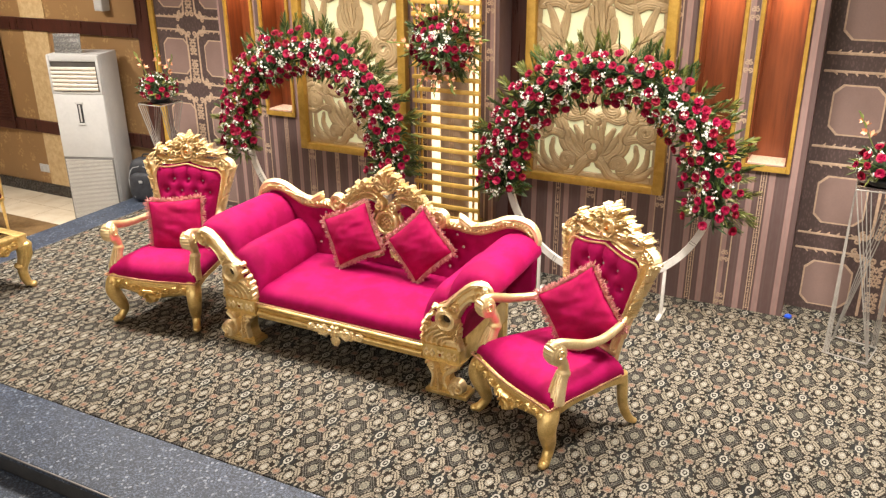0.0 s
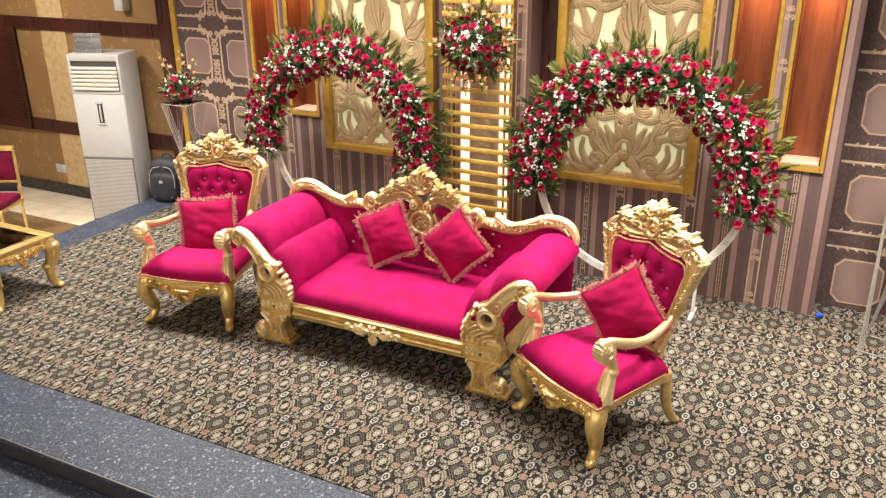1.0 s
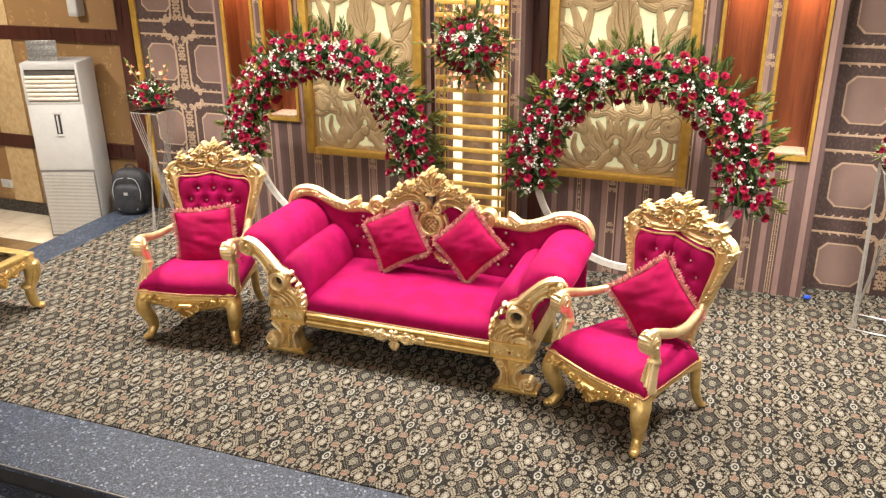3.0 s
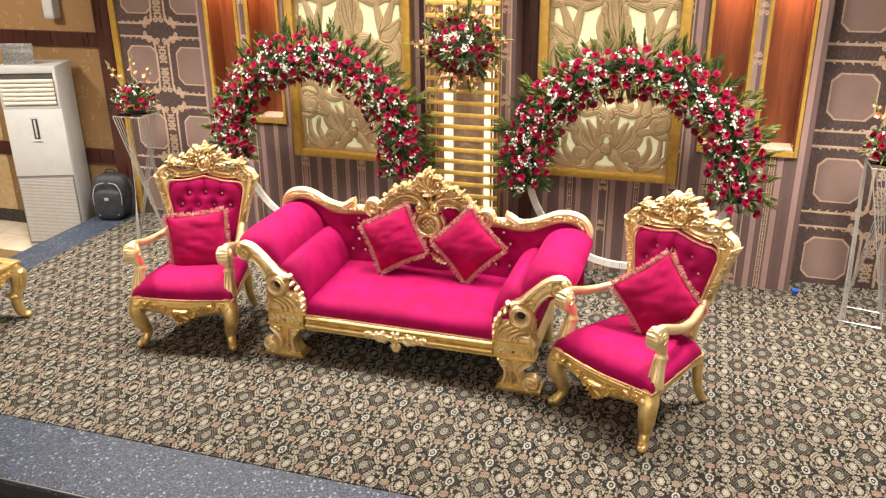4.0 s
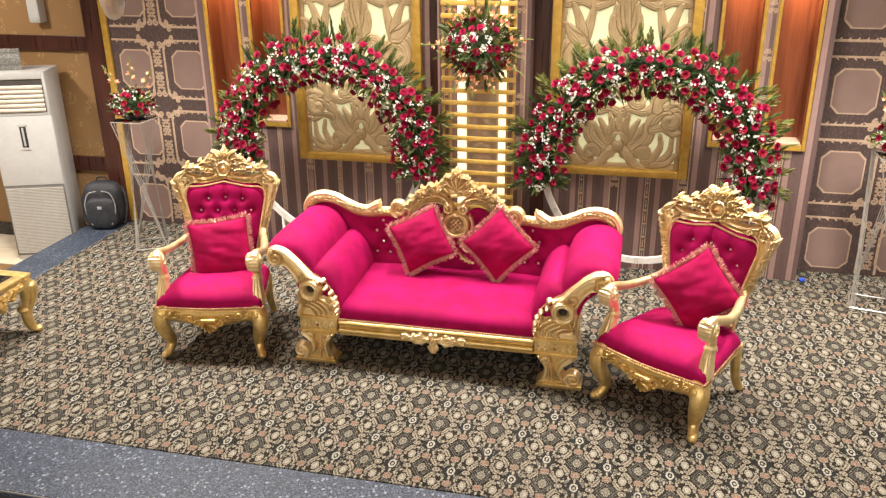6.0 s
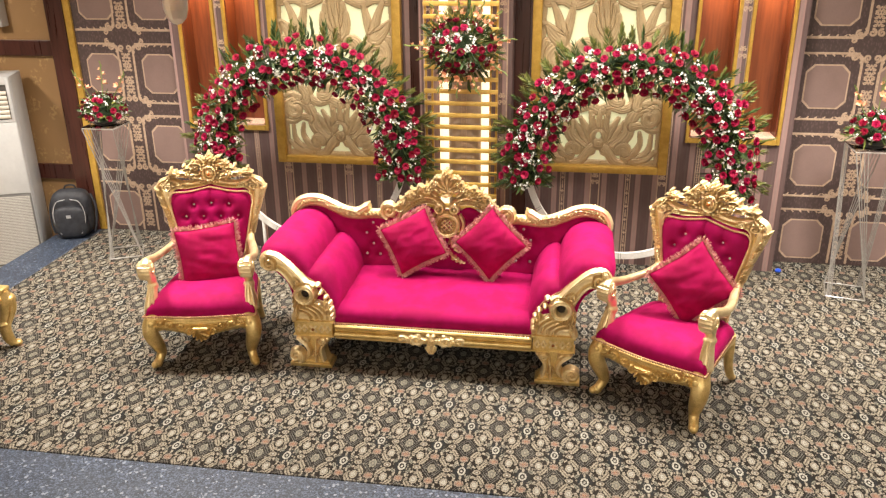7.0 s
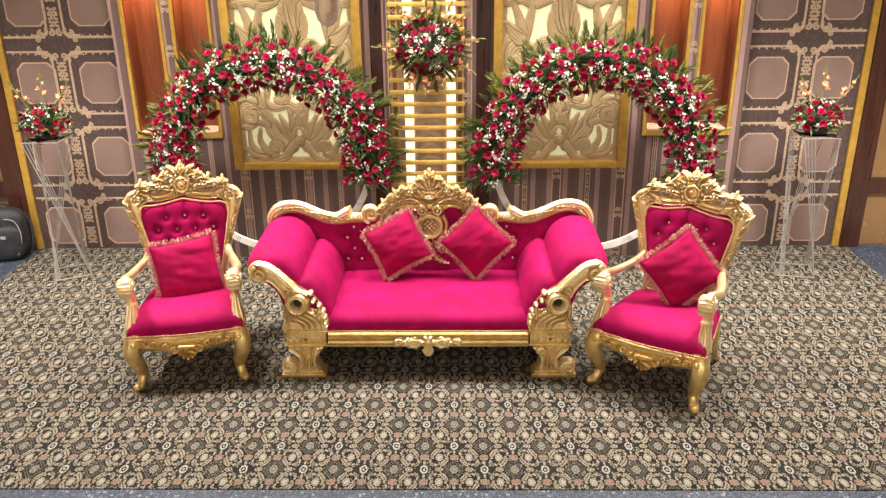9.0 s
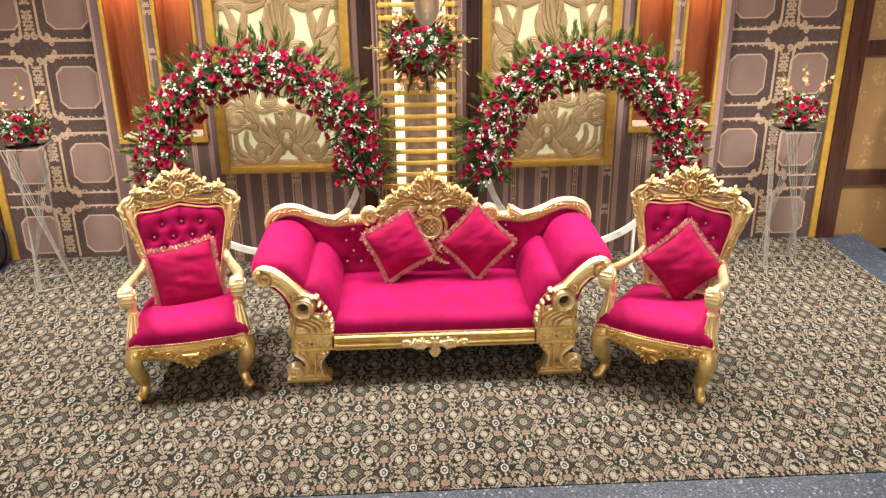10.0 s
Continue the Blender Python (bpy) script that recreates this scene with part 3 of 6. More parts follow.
# side bays with damask paper, gold strip and dark post
DY = 0.30
for s, name in ((-1, "wall_northwest"), (1, "wall_northeast")):
    a, b = sorted((s * 2.64, s * 3.70))
    setting(name, Mesh().box(a, b, DY, 0.5, 0, TOP), DAMASK, "dark brown damask wallpaper with printed gold borders", "wall")
    a, b = sorted((s * 3.70, s * 3.765))
    setting("gold_strip", Mesh().bevel_box(a, b, DY - 0.025, 0.5, 0, TOP, 0.005), OCHRE, "upright gold painted strip", "trim")
    a, b = sorted((s * 3.765, s * 3.94))
    setting("post", Mesh().bevel_box(a, b, DY - 0.04, 0.5, -0.3, TOP, 0.006), WOOD, "dark mahogany post", "trim")
    a, b = sorted((s * 3.94, s * 11))
    setting("hall_wall", Mesh().box(a, b, 0.36, 0.56, -0.3, TOP), TAN, "tan figured wallpaper on the hall wall", "wall")
    for z0, z1 in ((0.495, 0.645), (1.70, 1.845)):
        setting("wall_rail", Mesh().bevel_box(a, b, 0.325, 0.359, z0, z1, 0.006), WOOD, "dark mahogany wall rail", "trim")
    setting("baseboard", Mesh().bevel_box(a, b, 0.33, 0.359, -0.3, -0.16, 0.005), simple("black_skirting", (0.02, 0.017, 0.016), (0.045, 0.04, 0.036), 0.2, 0.25), "dark polished skirting", "baseboard")
    a, b = sorted((s * 5.45, s * 5.86))
    for z0, z1 in ((-0.155, 0.494), (0.646, 1.699), (1.846, TOP)):
        setting("light_wallpaper_strip", Mesh().box(a, b, 0.345, 0.3595, z0, z1), TAN_LIGHT, "upright strip of lighter figured wallpaper", "trim")
    a, b = sorted((s * 6.28, s * 6.95))
    shutter = setting("shutter", Mesh().bevel_box(a, b, 0.30, 0.324, 0.50, 1.72, 0.006), WOOD, "dark louvred wooden shutter on the hall wall", "shutter")
    slat_mesh = Mesh().bevel_box(a + 0.05, b - 0.05, 0.29, 0.2995, -0.012, 0.012, 0.003, pose(0, 0, 0)).data("slat", WOOD)
    for k in range(26):
        sl = part("slat", slat_mesh, WOOD, shutter)
        sl.location.z = 0.60 + 0.04 * k

# printed borders of the damask bays
def printed_bay(s):
    st = []
    zs = (1.2245 - 0.665, 1.2245, 1.2245 + 0.665, 1.2245 + 1.33)
    vx0, vx1 = 3.165, 3.285
    for zc in zs:
        for dz, sg in ((0.062, 1), (-0.062, -1)):
            st.append(([(2.66, zc + dz), (3.12, zc + dz)], 0.008, 0.008, 0.0012))
            st.append(([(3.33, zc + dz), (3.68, zc + dz)], 0.008, 0.008, 0.0012))
            for xc, sd in ((3.11, -1), (3.34, 1)):
                st.append((spiral(xc + sd * 0.015, zc + dz + sg * 0.028, 0.030, 0.006, 90 if sd > 0 else 90, -sd * 1.3, 24), 0.007, 0.005, 0.0012))
                st.append((spiral(xc + sd * 0.05, zc + dz - sg * 0.02, 0.024, 0.005, 90, sd * sg * 1.2, 20), 0.006, 0.004, 0.0012))
                st += [(p, w0 * 1.0, w1, 0.0012) for p, w0, w1, h in leaf(xc + sd * 0.01, zc + dz, 90 - 90 * sd, 0.09, sd * sg * 30, 0.013, 0.0012, 2)]
            for q in range(6):
                xq = 2.72 + 0.065 * q
                st.append(([(xq, zc + dz), (xq + 0.02, zc + dz + sg * 0.022)], 0.005, 0.003, 0.0012))
            for q in range(4):
                xq = 3.42 + 0.065 * q
                st.append(([(xq, zc + dz), (xq + 0.02, zc + dz + sg * 0.022)], 0.005, 0.003, 0.0012))
    for i in range(-1, 4):
        z0, z1 = 1.2245 + 0.665 * (i - 1) + 0.10, 1.2245 + 0.665 * i - 0.10
        z0 = max(z0, 0.02)
        if z1 < z0:
            continue
        for xv in (3.15, 3.30):
            st.append(([(xv, z0), (xv, z1)], 0.0085, 0.0085, 0.0012))
        zc = (z0 + z1) / 2
        for q in (-0.16, -0.10, -0.05, 0.05, 0.10, 0.16):
            if z0 < zc + q < z1:
                # a small diamond between paired tendrils
                zq = zc + q
                st.append(([(3.225, zq + 0.020), (3.239, zq), (3.225, zq - 0.020), (3.211, zq), (3.225, zq + 0.020)], 0.0038, 0.0038, 0.0012))
                for sd in (-1, 1):
                    st.append((spiral(3.225 + sd * 0.026, zq + 0.014, 0.013, 0.004, 90 - 90 * sd, sd * 1.0, 12), 0.0034, 0.0024, 0.0012))
                    st.append((spiral(3.225 + sd * 0.026, zq - 0.014, 0.013, 0.004, 90 - 90 * sd, -sd * 1.0, 12), 0.0034, 0.0024, 0.0012))
    for zc in zs:
        for sd in (-1, 1):
            for sg in (-1, 1):
                # sprays that turn out of the upright band into the cross band
                for ang, ln, cu in ((60, 0.085, 60), (20, 0.075, -70), (-25, 0.06, 50)):
                    a_ = ang if sd > 0 else 180 - ang
                    st += [(p, w0, w1, 0.0012) for p, w0, w1, h in leaf(3.225 + sd * 0.078, zc + sg * 0.085, sg * a_, ln, sd * sg * cu, 0.0075, 0.0012, 2)]
        for sd in (-1, 1):
            for sg in (-1, 1):
                st.append((spiral(3.225 + sd * 0.035, zc + sg * 0.10, 0.030, 0.006, 90 * sg, sd * 1.2, 20), 0.008, 0.005, 0.0012))
    if s < 0:
        st = [([(-x, z) for x, z in p], a, b, h) for p, a, b, h in st]
    x0, x1 = sorted((s * 2.645, s * 3.695))
    mesh = carve(st, x0, x1, 0.0, 2.6, 0.003, 0, 0)
    mesh.move(lambda x, y, z: (x, DY - 0.002 + min(y, 0) * 1.0, z))
    setting("printed_border", mesh, PRINT, "gold scrollwork borders printed on the damask wallpaper", "wallpaper border", True)
    for xc in (2.905, 3.455):
        for k in range(-1, 4):
            zc = 0.8925 + 0.665 * k
            if zc < 0:
                zc = 0.227
            hw, hh, cut = 0.172, 0.182, 0.06

            def octagon(o):
                w, h, c = hw - o, hh - o, cut
                return [(xc - w + c, zc - h), (xc + w - c, zc - h), (xc + w, zc - h + c), (xc + w, zc + h - c), (xc + w - c, zc + h), (xc - w + c, zc + h), (xc - w, zc + h - c), (xc - w, zc - h + c)]

            if k == -1:
                continue
            for nm, o0, y0, mat in (("printed_panel", 0.012, DY - 0.003, PLAIN_PANEL), ("printed_panel_edge", 0.0, DY - 0.0015, PRINT)):
                o = [(s * x, z) for x, z in octagon(o0)]
                setting(nm, Mesh().extrude(o, y0, DY + 0.01), mat, "eight-sided mauve panel printed on the damask" if o0 else "gold outline of a printed panel", "wallpaper panel")
        zc = 0.2275
        for nm, o0, y0, mat in (("printed_panel", 0.012, DY - 0.003, PLAIN_PANEL), ("printed_panel_edge", 0.0, DY - 0.0015, PRINT)):
            hw, hh, cut = 0.172 - o0, 0.182 - o0, 0.06
            o = [(s * x, z) for x, z in [(xc - hw + cut, zc - hh), (xc + hw - cut, zc - hh), (xc + hw, zc - hh + cut), (xc + hw, zc + hh - cut), (xc + hw - cut, zc + hh), (xc - hw + cut, zc + hh), (xc - hw, zc + hh - cut), (xc - hw, zc - hh + cut)]]
            setting(nm, Mesh().extrude(o, y0, DY + 0.01), mat, "eight-sided mauve panel printed on the damask" if o0 else "gold outline of a printed panel", "wallpaper panel")


printed_bay(-1)
printed_bay(1)

# printed strips on the striped wall: a narrow braid and a double line with scrolls by turns
narrow = [([(-0.018, 0.0), (-0.018, 3.6)], 0.0022, 0.0022, 0.001), ([(0.018, 0.0), (0.018, 3.6)], 0.0022, 0.0022, 0.001)]
wide = [([(-0.036, 0.0), (-0.036, 3.6)], 0.0042, 0.0042, 0.001), ([(0.036, 0.0), (0.036, 3.6)], 0.0042, 0.0042, 0.001)]
for k in range(30):
    z = 0.06 + 0.12 * k
    narrow += [(p, a, b, 0.001) for p, a, b, h in rosette(0, z, 0.014, 0.001, 4, 0.0)]
    narrow += [([(0, z + 0.03), (0, z + 0.09)], 0.004, 0.002, 0.001)]
    if k % 3 == 0:
        for sd in (-1, 1):
            for sg in (-1, 1):
                wide.append((spiral(sd * 0.014, z + sg * 0.026, 0.018, 0.004, 90 * sg, sd * 1.1, 14), 0.0035, 0.003, 0.001))
narrow = carve(narrow, -0.025, 0.025, 0.004, 3.0, 0.0022, 0, 0)
wide = carve(wide, -0.045, 0.045, 0.004, 3.0, 0.0024, 0, 0)
narrow, wide = narrow.data("wallpaper_border", PRINT), wide.data("wallpaper_border", PRINT)
for s in (-1, 1):
    for k, x in enumerate((0.815, 1.09, 1.365, 1.65, 1.93, 2.175, 2.38)):
        ob = new("wallpaper_border", wide if k % 2 else narrow)
        ob.location = (s * x, WY - 0.002, 0)
        if 1.83 < x < 2.11 or 2.24 < x < 2.52:
            ob.scale.z = 1.11 / 3.0
        tagged(ob, "pale gold strip printed on the striped wallpaper", "wallpaper border", "", "structure")

# carved panels
def lattice_strokes():
    s = []
    H = 0.017

    def fan(x, z, rays, start, w0, w1, h):
        for e, ln, cu in rays:
            e, pts = radians(e), []
            px, pz = x + start * math.cos(e), z + start * math.sin(e)
            for _ in range(13):
                pts.append((px, pz))
                e += radians(cu) / 12
                px, pz = px + math.cos(e) * ln / 12, pz + math.sin(e) * ln / 12
            s.append((pts, w0, w1, h))

    for b in (0.0, 1.36):
        # a lotus over a bud, in three layers of petals
        fan(0, b + 0.17, ((8, 0.25, 50), (30, 0.25, 30)), 0.04, 0.036, 0.010, H * 0.8)
        fan(0, b + 0.18, ((48, 0.24, 14), (72, 0.25, 5)), 0.03, 0.040, 0.010, H * 1.05)
        fan(0, b + 0.20, ((90, 0.20, 0), (62, 0.16, 40)), 0.07, 0.034, 0.008, H * 1.3)
        s.append((spiral(0, b + 0.245, 0.048, 0.048, 0, 1.0), 0.016, 0.016, H * 1.4))
        s.append(([(0, b + 0.188)], 0.036, 0.036, H * 1.7))
        # feet that curl away under the lotus
        s.append((curve([(0.0, b + 0.165), (0.055, b + 0.145), (0.10, b + 0.085), (0.145, b + 0.030), (0.20, b + 0.015)]), 0.030, 0.022, H * 1.1))
        s.append((spiral(0.215, b + 0.130, 0.048, 0.014, 200, -1.25), 0.026, 0.012, H * 1.15))
        s.append((curve([(0.0, b + 0.012), (0.22, b + 0.012), (0.49, b + 0.014)]), 0.022, 0.022, H * 0.7))
        # the main stem and its scroll
        s.append((curve([(0.06, b + 0.12), (0.16, b + 0.175), (0.235, b + 0.26), (0.25, b + 0.36), (0.30, b + 0.455), (0.385, b + 0.485), (0.455, b + 0.44)]), 0.034, 0.034, H))
        s.append((spiral(0.405, b + 0.405, 0.060, 0.018, 40, -1.2), 0.030, 0.013, H * 1.1))
        # leaves in the lower corner
        s.append((curve([(0.23, b + 0.075), (0.30, b + 0.11), (0.345, b + 0.19), (0.335, b + 0.28)]), 0.032, 0.010, H * 1.1))
        s.append((curve([(0.26, b + 0.05), (0.36, b + 0.075), (0.42, b + 0.15), (0.43, b + 0.26)]), 0.032, 0.010, H))
        s.append((curve([(0.30, b + 0.03), (0.40, b + 0.055), (0.47, b + 0.12)]), 0.024, 0.012, H))
        s.append((curve([(0.27, b + 0.33), (0.35, b + 0.345), (0.43, b + 0.30), (0.48, b + 0.31)]), 0.028, 0.014, H))
        # leaves over the lotus
        s.append((curve([(0.0, b + 0.46), (0.09, b + 0.50), (0.19, b + 0.475), (0.265, b + 0.53), (0.245, b + 0.62)]), 0.036, 0.018, H))
        s.append((spiral(0.130, b + 0.590, 0.060, 0.018, -60, -1.1), 0.032, 0.013, H * 1.1))
        s.append((curve([(0.30, b + 0.50), (0.32, b + 0.58), (0.40, b + 0.62), (0.48, b + 0.60)]), 0.034, 0.022, H))
        s.append((curve([(0.36, b + 0.52), (0.43, b + 0.55), (0.49, b + 0.53)]), 0.022, 0.012, H))
    b = 0.68
    # paired scrolls and tall leaves that open upwards
    s.append((curve([(0.0, b - 0.04), (0.0, b + 0.30), (0.0, b + 0.68)]), 0.050, 0.030, H * 0.8))
    s.append((spiral(0.335, b + 0.215, 0.105, 0.052, 250, 1.25), 0.046, 0.030, H * 1.1))
    s.append((spiral(0.135, b + 0.285, 0.066, 0.016, -60, 1.3), 0.036, 0.014, H * 1.2))
    s.append((curve([(0.02, b + 0.06), (0.10, b + 0.10), (0.18, b + 0.19), (0.20, b + 0.29)]), 0.040, 0.026, H))
    s.append((curve([(0.06, b + 0.02), (0.18, b + 0.03), (0.30, b + 0.05), (0.42, b + 0.04), (0.49, b + 0.06)]), 0.032, 0.024, H * 0.9))
    s.append((curve([(0.44, b + 0.10), (0.47, b + 0.22), (0.45, b + 0.33)]), 0.022, 0.026, H * 0.9))
    fan(0.0, b + 0.30, ((90, 0.34, 0), (74, 0.33, 16), (58, 0.30, 40), (40, 0.24, 60)), 0.04, 0.040, 0.014, H * 1.1)
    fan(0.335, b + 0.33, ((112, 0.30, -14), (88, 0.30, -26), (58, 0.22, -30), (30, 0.16, 30)), 0.02, 0.042, 0.012, H * 1.1)
    s.append((curve([(0.13, b + 0.66), (0.24, b + 0.62), (0.34, b + 0.66), (0.46, b + 0.64)]), 0.030, 0.022, H))
    s += [([(0.49, 0.0), (0.49, 2.0)], 0.016, 0.016, H * 0.8), ([(0.0, 1.985), (0.5, 1.985)], 0.024, 0.024, H * 0.8)]
    return both([([(x, min(z, 1.995)) for x, z in p], w0 * 1.26, w1 * 1.65, h) for p, w0, w1, h in s])


lattice = carve(lattice_strokes(), -0.502, 0.502, -0.005, 2.005, 0.004, 0, 0.24, 2.0, 0.0, 0.30, 0.0, [([(0, 0.245), (0, 0.262)], 0.028, 0.020), ([(0, 1.605), (0, 1.622)], 0.028, 0.020)])
lattice = lattice.data("carved_lattice", LATTICE_GOLD)
for cx in (-1.14, 1.095):
    panel = thing("wall_panel", pose(cx, 0, 0.91), "tall gold framed panel of carved scrollwork over a pale backlit sheet", "wall panel", "carved wall panels")
    ob = part("carved_lattice", lattice, LATTICE_GOLD, panel, "tan gold openwork of lotus and leaf scrolls")
    ob.location = (0, 0.046, 0.0)
    part("backing", Mesh().box(-0.50, 0.50, 0.049, 0.057, 0.0, 2.0), BACKLIT, panel, "pale green-yellow lit sheet")
    for nm, bx in (("frame_side", (-0.575, -0.50, -0.06, 2.0)), ("frame_side", (0.50, 0.575, -0.06, 2.0)), ("frame_bottom", (-0.4995, 0.4995, -0.06, 0.0)), ("frame_top", (-0.575, 0.575, 2.001, 2.07))):
        fr = Mesh().bevel_box(bx[0], bx[1], -0.02, 0.058, bx[2], bx[3], 0.006)
        part(nm, fr, OCHRE, panel, "ochre gold moulding")

# dark panels beside the pilaster, and the pilaster with its slats
for s in (-1, 1):
    a, b = sorted((s * 0.378, s * 0.500))
    setting("dark_wall_panel", Mesh().bevel_box(a, b, 0.035, 0.0585, 0.0, TOP, 0.004), WOOD, "dark mahogany panel beside the pilaster", "wall panel")
setting("pilaster", Mesh().box(-0.376, 0.376, -0.20, 0.0585, 0.0, TOP), STRIPES, "striped paper on the lit pilaster behind gold slats", "pilaster")
column = Mesh()
for z0, z1 in ((0.0, TOP),):
    ring_ = [(0.135 * math.cos(math.pi * k / 16), -0.2005 - 0.075 * math.sin(math.pi * k / 16)) for k in range(17)]
    column.sheet([[(x, y, z0) for x, y in ring_], [(x, y, z1) for x, y in ring_]])
setting("pilaster_column", column, simple("taupe_paper", (0.33, 0.25, 0.19), (0.44, 0.34, 0.26), 0.2, 0.5), "rounded pale column between the light strips", "pilaster", True)
ob = new("wallpaper_border", narrow)
ob.location = (0, -0.2785, 0)
tagged(ob, "pale gold strip printed on the pilaster", "wallpaper border", "", "structure")
for s in (-1, 1):
    ob = new("wallpaper_border", wide)
    ob.location = (s * 0.30, -0.2025, 0)
    tagged(ob, "pale gold scroll strip printed on the pilaster", "wallpaper border", "", "structure")
    strip = Mesh().bevel_box(s * 0.172 - 0.036, s * 0.172 + 0.036, -0.226, -0.2015, 0.02, TOP - 0.02, 0.004)
    lamp = thing("light_strip", pose(0, 0, 0), "glowing warm upright light strip on the pilaster", "light strip", "light strips")
    part("diffuser", strip, TUBE, lamp)
screen = thing("slat_screen", pose(-0.018, -0.33, 0), "screen of horizontal gold slats before the lit pilaster", "screen")
for x in (-0.285, -0.235, 0.235, 0.285):
    part("upright", Mesh().bevel_box(x - 0.008, x + 0.008, 0.012, 0.028, 0.0, 3.3, 0.002), OCHRE, screen)
for x in (-0.26, 0.26):
    for z in (0.5, 1.3, 2.1, 2.9):
        part("bracket", Mesh().bevel_box(x - 0.01, x + 0.01, 0.0285, 0.1295, z - 0.01, z + 0.01, 0.002), OCHRE, screen)
slat = Mesh().bevel_box(-0.298, 0.298, -0.012, 0.012, -0.017, 0.017, 0.003).data("slat", SLAT_GOLD)
for k in range(31):
    sl = part("slat", slat, SLAT_GOLD, screen)
    sl.location.z = 0.032 + 0.0966 * k


# ---- pillows ----
def pillow(name, m, half, label, group, thick=0.075, seed=1):
    rng = random.Random(seed)
    root = thing(name, m, label, "pillow", group)
    n = 30
    body = Mesh()
    for side in (-1, 1):
        rows = []
        for i in range(n + 1):
            v = -1 + 2 * i / n
            row = []
            for j in range(n + 1):
                u = -1 + 2 * j / n
                x, z = half * u * (1 - 0.07 * (1 - v * v)), half * v * (1 - 0.07 * (1 - u * u))
                t = thick * max((1 - u * u) * (1 - v * v), 0) ** 0.45
                fold = 0.008 * noise.noise(Vector((u * 1.3 + seed, v * 1.3, side))) + 0.007 * noise.noise(Vector((u * 2 + v * 4 + seed, v * 2 - u, side)))
                for c in (-0.45, 0.05, 0.5):
                    fold -= 0.004 * math.exp(-((v - 0.35 * u - c - 0.12 * math.sin(3 * u + seed)) / 0.07) ** 2) * max(0.0, 1 - abs(u - 0.5 * math.sin(seed + c * 7)) / 0.55)
                row.append((x, side * (t + (fold if t > 0.01 else 0)), z))
            rows.append(row)
        body.sheet(rows)
    part("cover", body, VELVET_PILLOW, root)
    fringe = Mesh()
    for e in range(4):
        for k in range(210):
            u = -1 + 2 * (k + rng.random()) / 210
            d = 1 - 0.07 * (1 - u * u)
            a, b = half * u, half * d
            lean = rng.uniform(-0.022, 0.022)
            ln = rng.uniform(0.012, 0.036)
            y = rng.uniform(-0.012, 0.012)
            p = [(a, 0, b - 0.006), (a + lean * 0.5, y, b + ln * 0.5), (a + lean, y * 2.2, b + ln)]
            for _ in range(e):
                p = [(z, q, -x) for x, q, z in p]
            fringe.tube(p, [0.0030, 0.0027, 0.0016], 4, 1.0, False)
    cord = []
    for e in range(4):
        for k in range(24):
            u = -1 + 2 * k / 24
            p = (half * u, 0, half * (1 - 0.07 * (1 - u * u)))
            for _ in range(e):
                p = (p[2], p[1], -p[0])
            cord.append(p)
    part("fringe", fringe, FRINGE, root, "pink and gold fringe")
    part("cord", Mesh().tube(cord + cord[:1], 0.004, 6), BRAID, root, "twisted pink gold cord")
    return root


# ---- throne chairs ----
def lean(z):
    return 0.565 + (z - 0.45) * 0.17


